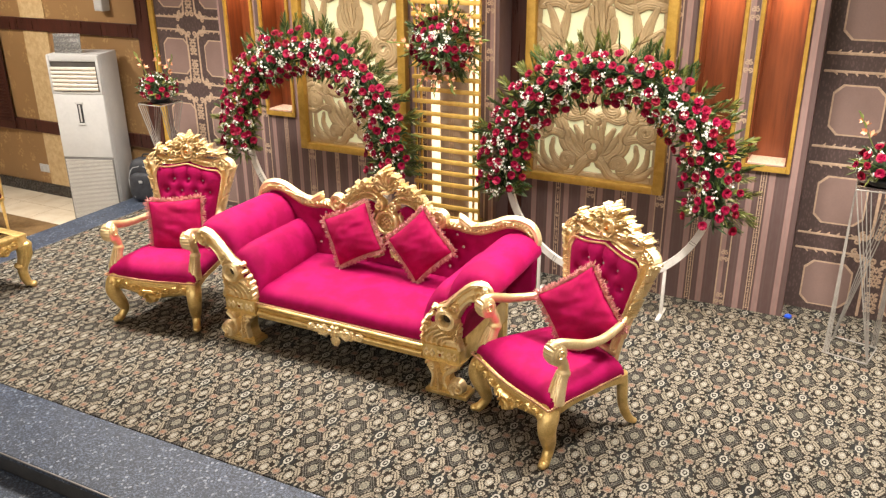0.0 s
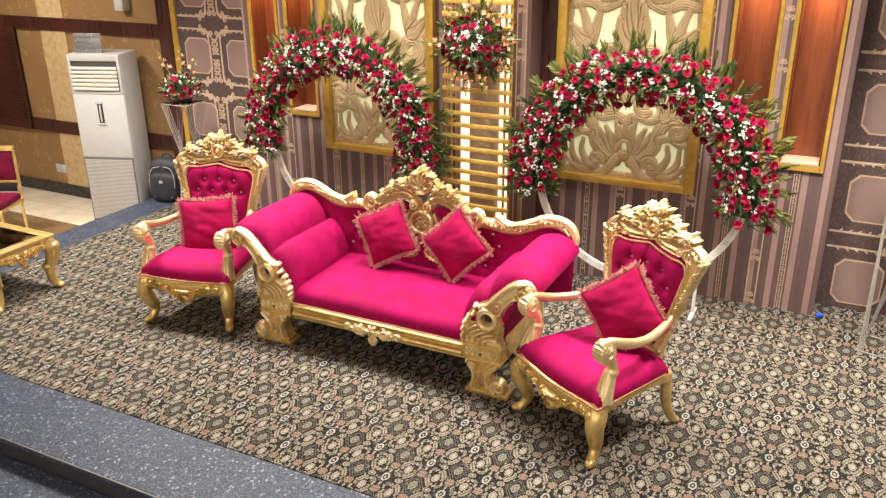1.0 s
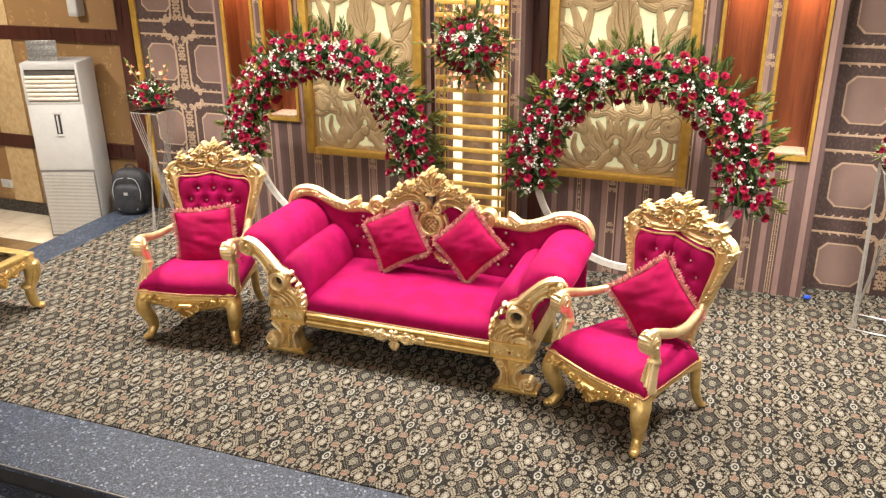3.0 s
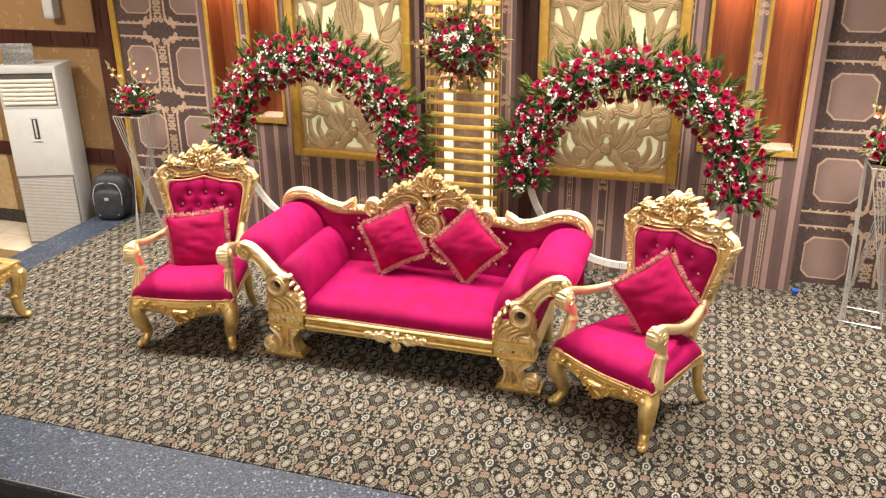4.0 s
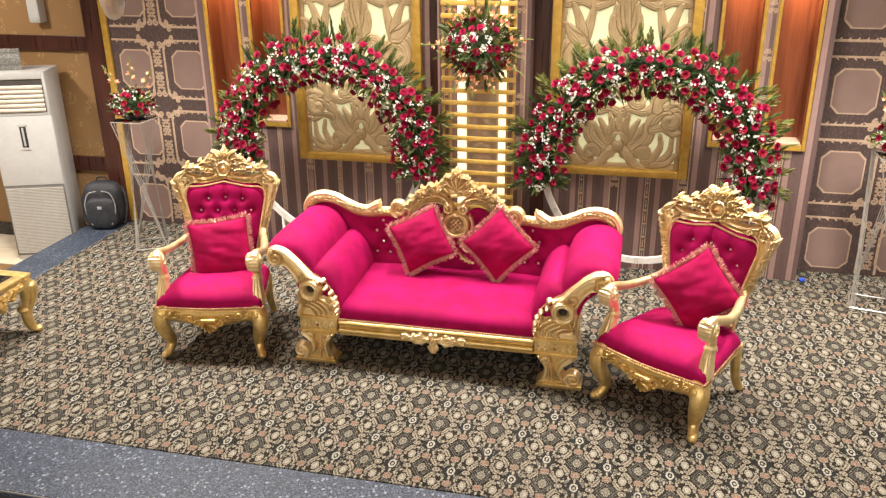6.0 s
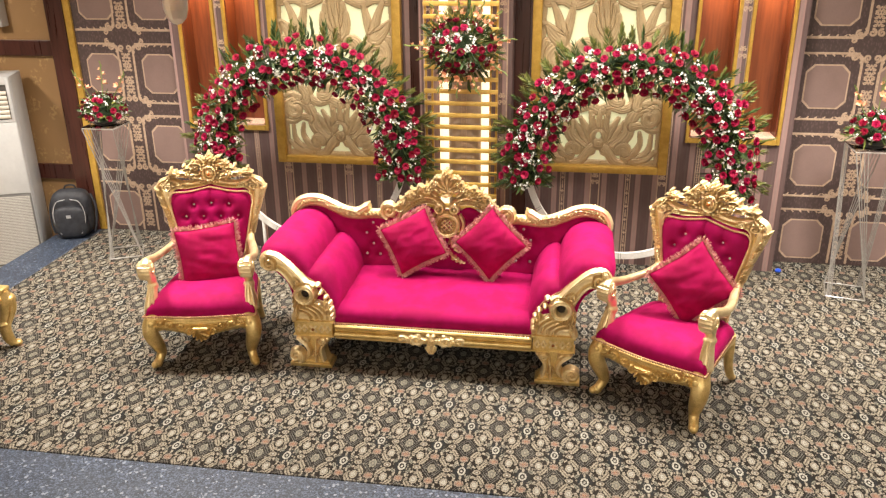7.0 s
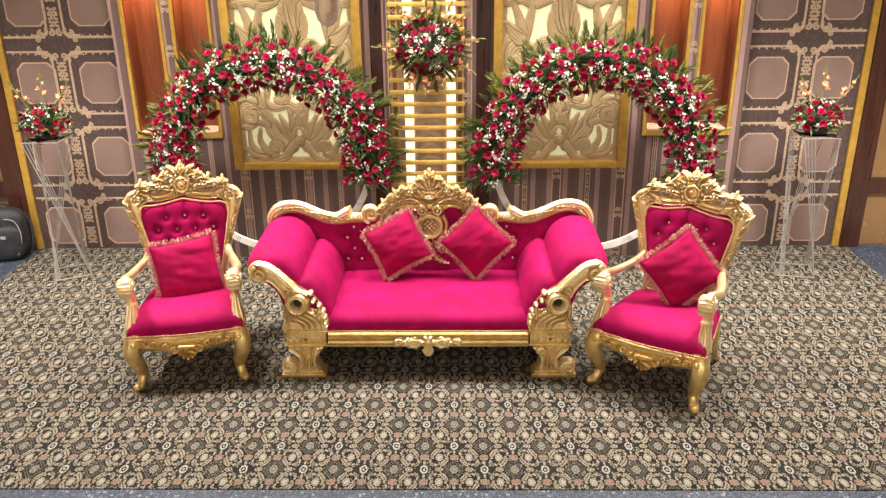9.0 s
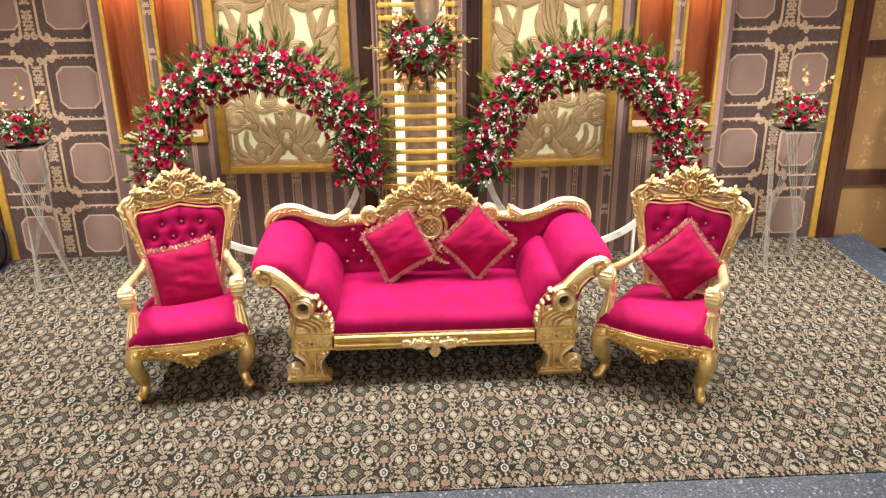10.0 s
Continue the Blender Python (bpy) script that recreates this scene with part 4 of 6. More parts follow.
def chair_frame_strokes():
    s = []
    # hollow stiles between an outer row of leaf lobes and an inner ridge
    s.append((curve([(0.245, 0.62), (0.280, 0.80), (0.322, 0.96), (0.345, 1.06), (0.29, 1.130), (0.14, 1.135), (0.0, 1.16)]), 0.024, 0.020, 0.010))
    outer = curve([(0.225, 0.42), (0.238, 0.56), (0.262, 0.70), (0.300, 0.84), (0.352, 0.97), (0.384, 1.05), (0.392, 1.10)])
    s.append((outer, 0.012, 0.014, 0.024))
    s.append((curve([(0.200, 0.52), (0.232, 0.66), (0.262, 0.80), (0.292, 0.94), (0.302, 1.03), (0.262, 1.088), (0.175, 1.092), (0.085, 1.112), (0.0, 1.142)]), 0.013, 0.013, 0.036))
    for k in range(26):
        x, z = outer[int(18 + k * (len(outer) - 20) / 25)]
        s.append(([(x - 0.012, z - 0.014), (x + 0.012, z + 0.000), (x + 0.025, z + 0.013)], 0.0092, 0.0045, 0.052))
    # rounded shoulders: a big C-scroll with a ribbed shell in it
    s.append((curve([(0.384, 1.04), (0.396, 1.09), (0.382, 1.14), (0.335, 1.168), (0.275, 1.160), (0.215, 1.140), (0.13, 1.142), (0.05, 1.160)]), 0.015, 0.017, 0.044))
    s.append((spiral(0.322, 1.108, 0.042, 0.007, 120, -1.7), 0.011, 0.008, 0.054))
    for k in range(9):
        e = radians(20 + 18 * k)
        s.append(([(0.322 + 0.040 * math.cos(e), 1.108 + 0.036 * math.sin(e)), (0.322 + 0.060 * math.cos(e), 1.108 + 0.052 * math.sin(e))], 0.0075, 0.006, 0.050))
    s.append((spiral(0.226, 1.118, 0.028, 0.006, 200, 1.4), 0.010, 0.007, 0.046))
    # plumes that spread from the medallion towards the shoulders
    s += leaf(0.06, 1.178, 14, 0.27, -24, 0.018, 0.054, 6)
    s += leaf(0.085, 1.203, 26, 0.215, -46, 0.015, 0.060, 5)
    s += leaf(0.10, 1.235, 50, 0.110, -95, 0.014, 0.056, 3)
    s += leaf(0.230, 1.210, 30, 0.095, -50, 0.013, 0.058, 3)
    s += leaf(0.045, 1.262, 44, 0.105, -62, 0.015, 0.052, 3)
    s += leaf(0.028, 1.278, 66, 0.090, -45, 0.014, 0.054, 3)
    s += leaf(0.335, 1.150, 150, 0.10, -60, 0.013, 0.056, 3)
    s += rosette(0.150, 1.212, 0.030, 0.068, 6)
    s += rosette(0.232, 1.205, 0.022, 0.062, 5, 0.4)
    s += rosette(0.098, 1.262, 0.021, 0.060, 5, 0.2)
    s += [([(x, z)], r, r, 0.060) for x, z, r in ((0.190, 1.268, 0.012), (0.120, 1.300, 0.009), (0.285, 1.250, 0.009))]
    # medallion ringed with petals
    for k in range(7):
        e = radians(-90 + 30 * k)
        s.append(([(0.052 * math.cos(e), 1.215 + 0.052 * math.sin(e)), (0.070 * math.cos(e), 1.215 + 0.070 * math.sin(e))], 0.015, 0.011, 0.056))
    s.append(([(0, 1.215)], 0.060, 0.060, 0.044))
    s.append((spiral(0.0, 1.215, 0.047, 0.047, 0, 1.0), 0.010, 0.010, 0.064))
    s.append(([(0, 1.215)], 0.030, 0.030, 0.062))
    # finial
    s += leaf(0.0, 1.272, 90, 0.085, 0, 0.020, 0.058, 3)
    s += rosette(0.0, 1.322, 0.030, 0.064, 5, 0.3)
    s.append(([(0, 1.340), (0, 1.366)], 0.014, 0.006, 0.04))
    s.append(([(0.0, 1.150), (0.05, 1.152)], 0.020, 0.014, 0.050))
    s.append(([(0.0, 0.50), (0.2, 0.50)], 0.032, 0.032, 0.028))
    return both(s)


def throne_chair(m, label):
    root = thing("throne_chair", m, label, "armchair", "throne chairs beside the sofa")
    frame_mesh = carve(chair_frame_strokes(), -0.425, 0.425, 0.38, 1.38, 0.0034, 0.6, 0.22, 1.0, 0.12)

    def settle(x, z):
        return z - 0.034 * min(max((z - 1.05) / 0.09, 0), 1)

    frame_mesh.move(lambda x, y, z: (x * (1 - 0.045 * min(max((z - 0.8) / 0.25, 0), 1)), y + lean(z), settle(x, z)))
    part("back_frame", frame_mesh, GOLD_PALE, root, "carved gilded crest and scrolls")
    gem = Mesh().ball((0, lean(1.181) - 0.060, 1.181), (0.012, 0.012, 0.012), 12, 8)
    part("gem", gem, GEM_RED, root, "amber glass gem")

    buttons = [(-0.125, 0.960), (0, 0.968), (0.125, 0.960), (-0.185, 0.875), (-0.062, 0.875), (0.062, 0.875), (0.185, 0.875), (-0.125, 0.79), (0, 0.79), (0.125, 0.79), (-0.06, 0.705), (0.06, 0.705)]

    def half_width(z):
        return float(np.interp(z, (0.52, 0.66, 0.80, 0.94, 1.02, 1.06, 1.13), (0.200, 0.232, 0.262, 0.292, 0.304, 0.298, 0.255)))

    rows, backs = [], []
    for i in range(45):
        s = i / 44
        row, back = [], []
        for j in range(41):
            u = -1 + j / 20
            z0 = 0.52 + s * 0.58
            x = u * half_width(z0)
            top = 1.072 + 0.030 * math.exp(-(x / 0.11) ** 2) - 0.03 * max(0, abs(u) - 0.75) * 4
            z = 0.52 + s * (top - 0.52)
            puff = 0.060 * (max((1 - u ** 6) * (1 - (2 * s - 1) ** 8), 0)) ** 0.5
            for bx, bz in buttons:
                d = math.hypot(x - bx, z - bz)
                puff -= 0.026 * math.exp(-(d / 0.022) ** 2) + 0.010 * math.exp(-(d / 0.05) ** 2)
            if z > 0.965:
                for bx in (-0.125, 0, 0.125):
                    puff -= 0.008 * math.exp(-((x - bx) / 0.010) ** 2)
            row.append((x, lean(z) - puff, z))
            back.append((x, lean(z) + 0.03, z))
        rows.append(row)
        backs.append(back)
    part("backrest", Mesh().sheet(rows).sheet(backs), VELVET, root, "deep buttoned magenta velvet back")
    for bx, bz in buttons[:7]:
        part("button", Mesh().ball((bx, lean(bz) - 0.024, bz), (0.009, 0.007, 0.009), 8, 6), BUTTON, root, "sparkling crystal button")
    # braid round the back
    rim = curve([(0.200, 0.53), (0.231, 0.66), (0.260, 0.80), (0.289, 0.94), (0.298, 1.005), (0.264, 1.050), (0.175, 1.054), (0.085, 1.070), (0.0, 1.090)], 10)
    rim = rim + [(-x, z) for x, z in reversed(rim)]
    part("back_braid", beads(Mesh(), [(x, lean(z) - 0.044, z) for x, z in rim], 0.0072, 0.0125), GOLD_PALE, root, "beaded pale gold edge")

    # seat
    rows = []
    for i in range(37):
        s = (1 - math.cos(math.pi * i / 36)) / 2
        hw = 0.362 - 0.077 * s
        row = []
        for j in range(33):
            u = math.sin((-1 + j / 16) * math.pi / 2)
            y0 = -0.022 - 0.012 * math.cos(u * math.pi)
            y = y0 + s * (0.585 - y0)
            puff = 0.112 * max((1 - abs(u) ** 7) * (1 - abs(2 * s - 1) ** 7), 0) ** 0.42
            bulge = 0.014 * math.sin(math.pi * min(puff / 0.112, 1))
            row.append((u * (hw + bulge * abs(u) ** 4), y - bulge * (1 - s) ** 4, 0.378 + 1.17 * puff))
        rows.append(row)
    part("seat", Mesh().sheet(rows), VELVET, root, "plump magenta velvet seat")
    edge = [rows[0][j] for j in range(33)]
    lft, rgt = [r[0] for r in rows], [r[-1] for r in rows]
    path = [(x, y, z + 0.004) for x, y, z in lft[::-1] + edge + rgt]
    path = [(x * 1.045, y - 0.030, z + 0.008) for x, y, z in path]
    part("seat_braid", beads(Mesh(), path, 0.0085, 0.0165), BRAID, root, "pink gold braid")

    # rails
    st = [(curve([(-0.34, 0.375), (0, 0.375), (0.34, 0.375)]), 0.026, 0.026, 0.030)]
    st += both([(curve([(0.345, 0.325), (0.27, 0.345), (0.15, 0.330), (0.0, 0.30)]), 0.048, 0.045, 0.026)])
    st += both(leaf(0.09, 0.31, 10, 0.17, 30, 0.018, 0.040) + [(spiral(0.075, 0.30, 0.035, 0.008, 180, -1.2, 24), 0.011, 0.008, 0.042)])
    st += both(leaf(0.33, 0.33, 170, 0.12, -40, 0.016, 0.048, 3) + [(spiral(0.205, 0.345, 0.026, 0.006, 0, 1.3, 20), 0.009, 0.006, 0.050), (spiral(0.275, 0.350, 0.022, 0.006, 180, -1.3, 20), 0.008, 0.006, 0.050), (spiral(0.135, 0.340, 0.024, 0.006, 0, -1.3, 20), 0.009, 0.006, 0.048)])
    for a in (-150, -120, -90, -60, -30):
        st.append(([(0, 0.305), (0.055 * math.cos(radians(a)), 0.305 + 0.065 * math.sin(radians(a)))], 0.014, 0.016, 0.050))
    st.append(([(-0.045, 0.325), (0.045, 0.325)], 0.018, 0.018, 0.052))
    front = carve(st, -0.38, 0.38, 0.22, 0.41, 0.0045, 0.8, 0.25, 1.0, 0.25)
    front.move(lambda x, y, z: (x, y - 0.020 - 0.010 * math.cos(x / 0.36 * math.pi), z - 0.020))
    part("front_rail", front, GOLD, root, "carved apron with a shell")
    for s in (-1, 1):
        rows_ = []
        for k in range(13):
            t = k / 12
            zb, x, y = 0.325 + 0.035 * math.sin(math.pi * t), s * (0.345 - 0.07 * t), 0.02 + 0.58 * t
            rows_.append([(x - 0.018, y, zb), (x + 0.018, y, zb), (x + 0.020, y, 0.355), (x + 0.018, y, 0.379), (x - 0.018, y, 0.379)])
        side = Mesh().sheet(rows_, True)
        part("side_rail", side, GOLD, root)
        # legs
        p = smooth_path([(s * 0.312, 0.035, 0.375), (s * 0.338, 0.000, 0.325), (s * 0.346, -0.018, 0.25), (s * 0.318, 0.020, 0.14), (s * 0.310, 0.030, 0.085), (s * 0.328, -0.005, 0.032), (s * 0.342, -0.030, 0.019)], 6)
        rad = [float(np.interp(i / (len(p) - 1), (0, 0.2, 0.4, 0.65, 0.8, 0.92, 1), (0.054, 0.058, 0.050, 0.033, 0.029, 0.032, 0.025))) for i in range(len(p))]
        leg = Mesh().tube(p, rad, 12)
        leg.ball((s * 0.344, -0.034, 0.024), (0.026, 0.030, 0.024), 12, 8)
        for a in (0.0, 0.9, -0.9):
            q = [(s * (0.335 + 0.03 * math.sin(a)), -0.008 - 0.038 * math.cos(a), 0.34), (s * (0.338 + 0.036 * math.sin(a)), -0.012 - 0.044 * math.cos(a), 0.28), (s * (0.326 + 0.026 * math.sin(a)), 0.0 - 0.032 * math.cos(a), 0.20)]
            leg.tube(smooth_path(q, 5), [0.010] * 6 + [0.008] * 4 + [0.003], 6)
        for q in (-1, 1):
            # scrolls on both sides of the knee and a ring over the ankle
            c = [(s * 0.340 + q * 0.030 + 0.012 * q * math.sin(k / 4), -0.030 + a, 0.315 + b) for k, (a, b) in enumerate(spiral(0, 0, 0.034, 0.007, 90, -1.4, 24))]
            leg.tube(c, 0.008, 6)
            leg.tube(smooth_path([(s * 0.345 + q * 0.028, -0.042, 0.275), (s * 0.338 + q * 0.030, -0.028, 0.22), (s * 0.322 + q * 0.018, -0.002, 0.165)], 5), [0.010] * 6 + [0.006] * 5, 6)
        leg.ball((s * 0.330, -0.052, 0.335), (0.020, 0.014, 0.020), 10, 6)
        leg.ball((s * 0.312, 0.026, 0.105), (0.034, 0.034, 0.012), 12, 6)
        part("leg", leg, GOLD, root, "carved cabriole leg")
        p = smooth_path([(s * 0.262, 0.585, 0.38), (s * 0.262, 0.60, 0.28), (s * 0.262, 0.615, 0.16), (s * 0.266, 0.66, 0.06), (s * 0.270, 0.70, 0.020)], 6)
        rad = [float(np.interp(i / (len(p) - 1), (0, 0.5, 0.85, 1), (0.036, 0.030, 0.026, 0.021))) for i in range(len(p))]
        part("leg", Mesh().tube(p, rad, 10).ball((s * 0.27, 0.705, 0.018), (0.021, 0.026, 0.018), 10, 6), GOLD, root, "curved rear leg")
        # arms
        p = smooth_path([(s * 0.258, lean(0.72), 0.735), (s * 0.285, 0.50, 0.700), (s * 0.325, 0.36, 0.690), (s * 0.345, 0.22, 0.705), (s * 0.342, 0.10, 0.740), (s * 0.336, 0.04, 0.752), (s * 0.332, 0.0, 0.735)], 6)
        arm = Mesh().tube(p, [0.031 + 0.012 * i / len(p) for i in range(len(p))], 12, 0.72)
        d = Mesh()
        d.sheet([[(s * 0.332 + x, 0.026 + f * (0.058 if k % 2 else 0.053) * math.cos(2 * math.pi * k / 36), 0.705 + f * (0.069 if k % 2 else 0.063) * math.sin(2 * math.pi * k / 36)) for k in range(36)]
                 for x, f in ((-0.045, 0.02), (-0.045, 0.74), (-0.038, 0.92), (-0.018, 0.99), (0.0, 1.0), (0.018, 0.99), (0.038, 0.92), (0.045, 0.74), (0.045, 0.02))], True)
        arm.add(d.v, d.f)
        for q in (-1, 1):
            pts = [(s * 0.332 + q * 0.045, 0.030 + a, 0.712 + b) for a, b in spiral(0, 0, 0.036, 0.007, 90, 1.6, 30)]
            arm.tube(pts, 0.007, 6)
        part("arm", arm, GOLD_PALE, root, "scrolled gilded arm")
        p = smooth_path([(s * 0.330, 0.045, 0.68), (s * 0.325, 0.085, 0.62), (s * 0.325, 0.095, 0.57), (s * 0.330, 0.070, 0.50), (s * 0.338, 0.045, 0.43), (s * 0.340, 0.04, 0.395)], 6)
        rad = [float(np.interp(i / (len(p) - 1), (0, 0.35, 0.42, 0.48, 0.75, 1), (0.040, 0.030, 0.044, 0.034, 0.046, 0.050))) for i in range(len(p))]
        post = Mesh().tube(p, rad, 14, 0.8)
        for q in (-0.022, 0.0, 0.022):
            post.tube(smooth_path([(s * 0.326 + q * 0.7, 0.058, 0.565), (s * 0.332 + q, 0.030, 0.50), (s * 0.340 + q * 1.2, 0.004, 0.43)], 5), [0.007] * 11, 6)
        part("arm_support", post, GOLD_PALE, root, "fluted arm support with a collar")
    return root


chair_l = throne_chair(pose(-1.545, -2.150, 0, 0, 0, 11.5), "gilded carved throne chair with buttoned magenta velvet beside the sofa")
chair_r = copy_thing(chair_l, pose(1.405, -2.305, 0, 0, 0, -32))
PILLOW_GROUP = "fringed velvet pillows"
pillow("pillow", chair_l.matrix_basis @ pose(0.004, 0.385, 0.655, -16, -5, 12), 0.213, "square crimson velvet pillow with gold fringe on the throne chair", PILLOW_GROUP, 0.07, 3)
pillow("pillow", chair_r.matrix_basis @ pose(0.045, 0.425, 0.728, -20, -36, 38), 0.198, "tilted crimson velvet pillow with gold fringe on the throne chair", PILLOW_GROUP, 0.075, 5)


# ---- sofa ----
def sofa(m):
    root = thing("sofa", m, "gilded carved chaise sofa with rolled arms in magenta velvet", "sofa")
    # seat
    rows = []
    for i in range(31):
        s = i / 30
        row = []
        for j in range(41):
            u = -1 + j / 20
            a = s * 0.72
            if s < 0.2:
                t = s / 0.2
                y = 0.012 + 0.10 * (1 - math.cos(t * math.pi / 2)) - 0.018 * math.sin(math.pi * t)
                z = 0.335 + 0.112 * math.sin(t * math.pi / 2)
            else:
                t = (s - 0.2) / 0.8
                y = 0.112 + 0.60 * t
                z = 0.447 + 0.012 * math.sin(math.pi / 2 * min(t * 2.2, 1)) * (1 - u ** 4) + 0.024 * t
            z += 0.003 * noise.noise(Vector((u * 2.2, s * 4, 0)))
            row.append((u * 0.66, y, z))
        rows.append(row)
    part("seat", Mesh().sheet(rows), VELVET, root, "smooth magenta velvet seat")
    part("seat_braid", beads(Mesh(), [(-0.655, -0.016, 0.338), (0.655, -0.016, 0.338)], 0.0085, 0.0165), BRAID, root, "pink gold braid")

    # front rail
    rail = Mesh().bevel_box(-0.665, 0.665, 0.0, 0.05, 0.222, 0.326, 0.004)
    rail.tube([(-0.66, -0.004, 0.312), (0.66, -0.004, 0.312)], 0.013, 8)
    rail.tube([(-0.66, -0.002, 0.284), (0.66, -0.002, 0.284)], 0.007, 6)
    rail.tube([(-0.66, -0.006, 0.256), (0.66, -0.006, 0.256)], 0.020, 10)
    rail.tube([(-0.66, -0.002, 0.228), (0.66, -0.002, 0.228)], 0.009, 6)
    part("front_rail", rail, GOLD, root, "reeded gilded rail")
    st = rosette(0, 0.268, 0.036, 0.034, 6) + both(leaf(0.03, 0.268, 20, 0.13, -55, 0.016, 0.030) + leaf(0.03, 0.255, -25, 0.12, 60, 0.015, 0.028) + [(spiral(0.07, 0.265, 0.030, 0.006, 200, 1.2, 24), 0.010, 0.006, 0.032), (spiral(0.145, 0.262, 0.022, 0.005, 180, -1.2, 24), 0.008, 0.005, 0.028)])
    st += leaf(0, 0.24, -90, 0.055, 0, 0.018, 0.028)
    orn = carve(st, -0.19, 0.19, 0.17, 0.33, 0.0042, 0.2, 0.30, 1.0, 0.4)
    orn.move(lambda x, y, z: (x * 1.35, y * 0.75 - 0.022, 0.268 + (z - 0.268) * 1.25))
    part("rail_ornament", orn, GOLD_PALE, root, "carved leaf ornament")
    part("rear_rail", Mesh().bevel_box(-0.92, 0.92, 0.73, 0.79, 0.20, 0.33, 0.006), GOLD, root)
    part("underside", Mesh().box(-0.66, 0.66, 0.051, 0.729, 0.23, 0.333), WOOD, root, "dark underside")

    # arms
    full = [(0.640, 0.40), (0.628, 0.46), (0.632, 0.53), (0.662, 0.615), (0.70, 0.675), (0.750, 0.715), (0.795, 0.722), (0.816, 0.712), (0.822, 0.735), (0.850, 0.80), (0.90, 0.855), (0.97, 0.888), (1.05, 0.892), (1.12, 0.868), (1.165, 0.82), (1.172, 0.765), (1.13, 0.715), (1.05, 0.67), (0.98, 0.60), (0.945, 0.50), (0.93, 0.40)]
    slim = [(0.655, 0.38), (0.660, 0.43), (0.676, 0.49), (0.705, 0.545), (0.735, 0.585), (0.775, 0.62), (0.812, 0.645), (0.832, 0.655), (0.845, 0.668), (0.870, 0.695), (0.91, 0.73), (0.96, 0.775), (1.03, 0.818), (1.09, 0.818), (1.125, 0.79), (1.135, 0.755), (1.11, 0.72), (1.03, 0.67), (0.97, 0.60), (0.94, 0.50), (0.925, 0.40)]
    full, slim = curve(full, 3), curve(slim, 3)
    for s in (-1, 1):
        rows = []
        for y, t in ((0.012, 0.0), (0.02, 0.30), (0.035, 0.52), (0.06, 0.72), (0.09, 0.86), (0.13, 0.95), (0.18, 1.0), (0.30, 1.0), (0.42, 1.0), (0.54, 1.0), (0.66, 1.0), (0.72, 1.0)):
            rows.append([(s * (a + (c - a) * t), y, b + (d - b) * t + 0.004 * noise.noise(Vector((a * 6, y * 6, s)))) for (a, b), (c, d) in zip(slim, full)])
        arm = Mesh().sheet(rows)
        arm.add(rows[0], [tuple(range(len(rows[0])))])
        part("arm_cushion", arm, VELVET, root, "rolled magenta velvet arm in two bolsters")
        part("arm_braid", beads(Mesh(), [(x * s, 0.004, z) for x, z in slim[:48]], 0.0065, 0.0115), BRAID, root, "pink gold braid")
        # carved facing
        st = [([(0.70, 0.375), (0.90, 0.375)], 0.034, 0.034, 0.020), ([(0.72, 0.42), (0.88, 0.47)], 0.065, 0.06, 0.016), (curve([(1.05, 0.76), (0.97, 0.72), (0.90, 0.63), (0.86, 0.56)]), 0.040, 0.05, 0.018)]
        st += [(curve([(1.125, 0.74), (1.125, 0.785), (1.085, 0.818), (1.02, 0.805), (0.95, 0.750), (0.89, 0.685), (0.84, 0.630), (0.79, 0.605)]), 0.016, 0.020, 0.050)]
        st += [(spiral(1.072, 0.758, 0.048, 0.008, 60, -1.5), 0.018, 0.013, 0.054)]
        st += [(curve([(1.075, 0.715), (1.01, 0.715), (0.955, 0.66), (0.915, 0.59), (0.885, 0.53)]), 0.018, 0.022, 0.046)]
        st += leaf(0.955, 0.655, 48, 0.13, 5, 0.014, 0.040) + leaf(0.90, 0.42, 60, 0.14, 40, 0.016, 0.052) + leaf(0.70, 0.40, 70, 0.12, 30, 0.014, 0.050) + [(spiral(0.905, 0.635, 0.026, 0.006, 200, -1.3, 22), 0.010, 0.007, 0.056)]
        st += [(spiral(0.845, 0.548, 0.054, 0.054, 0, 1.0), 0.026, 0.026, 0.064)]
        for k in range(5):
            r = 0.085 + 0.037 * k
            st.append(([(0.905 + r * math.cos(radians(a)), 0.372 + 0.62 * r * math.sin(radians(a))) for a in range(100, 181, 8)], 0.009, 0.014, 0.046 + 0.004 * (4 - k)))
        st += [(curve([(0.935, 0.36), (0.915, 0.42), (0.90, 0.50)]), 0.024, 0.016, 0.044)]
        st += [([(0.755, 0.612)], 0.018, 0.018, 0.046)] + [([(x, z)], 0.016, 0.016, 0.054) for x, z in ((0.742, 0.560), (0.706, 0.530), (0.682, 0.490), (0.672, 0.445), (0.672, 0.400))]
        st += leaf(0.915, 0.40, 95, 0.13, 30, 0.013, 0.060, 3) + leaf(0.77, 0.40, 20, 0.12, 30, 0.011, 0.054, 3)
        face = carve([([(s * x, z) for x, z in p], a, b, h) for p, a, b, h in st], -1.16 if s < 0 else 0.64, -0.64 if s < 0 else 1.16, 0.345, 0.84, 0.0045, 0.5, 0.22)
        part("arm_facing", face, GOLD_PALE, root, "carved gilded scroll on the arm front")
        # a solid dark ball stands in for the shade inside the scroll's hole
        part("arm_hole", Mesh().ball((s * 0.846, -0.012, 0.548), (0.029, 0.012, 0.029), 14, 8), simple("hole_shade", (0.02, 0.013, 0.006), (0.035, 0.02, 0.01), 0.02, 0.8), root, "hole in the scroll, its shade given by a dark ball")
        # block and foot
        block = Mesh().bevel_box(*sorted((s * 0.672, s * 0.935)), -0.030, 0.075, 0.243, 0.350, 0.004)
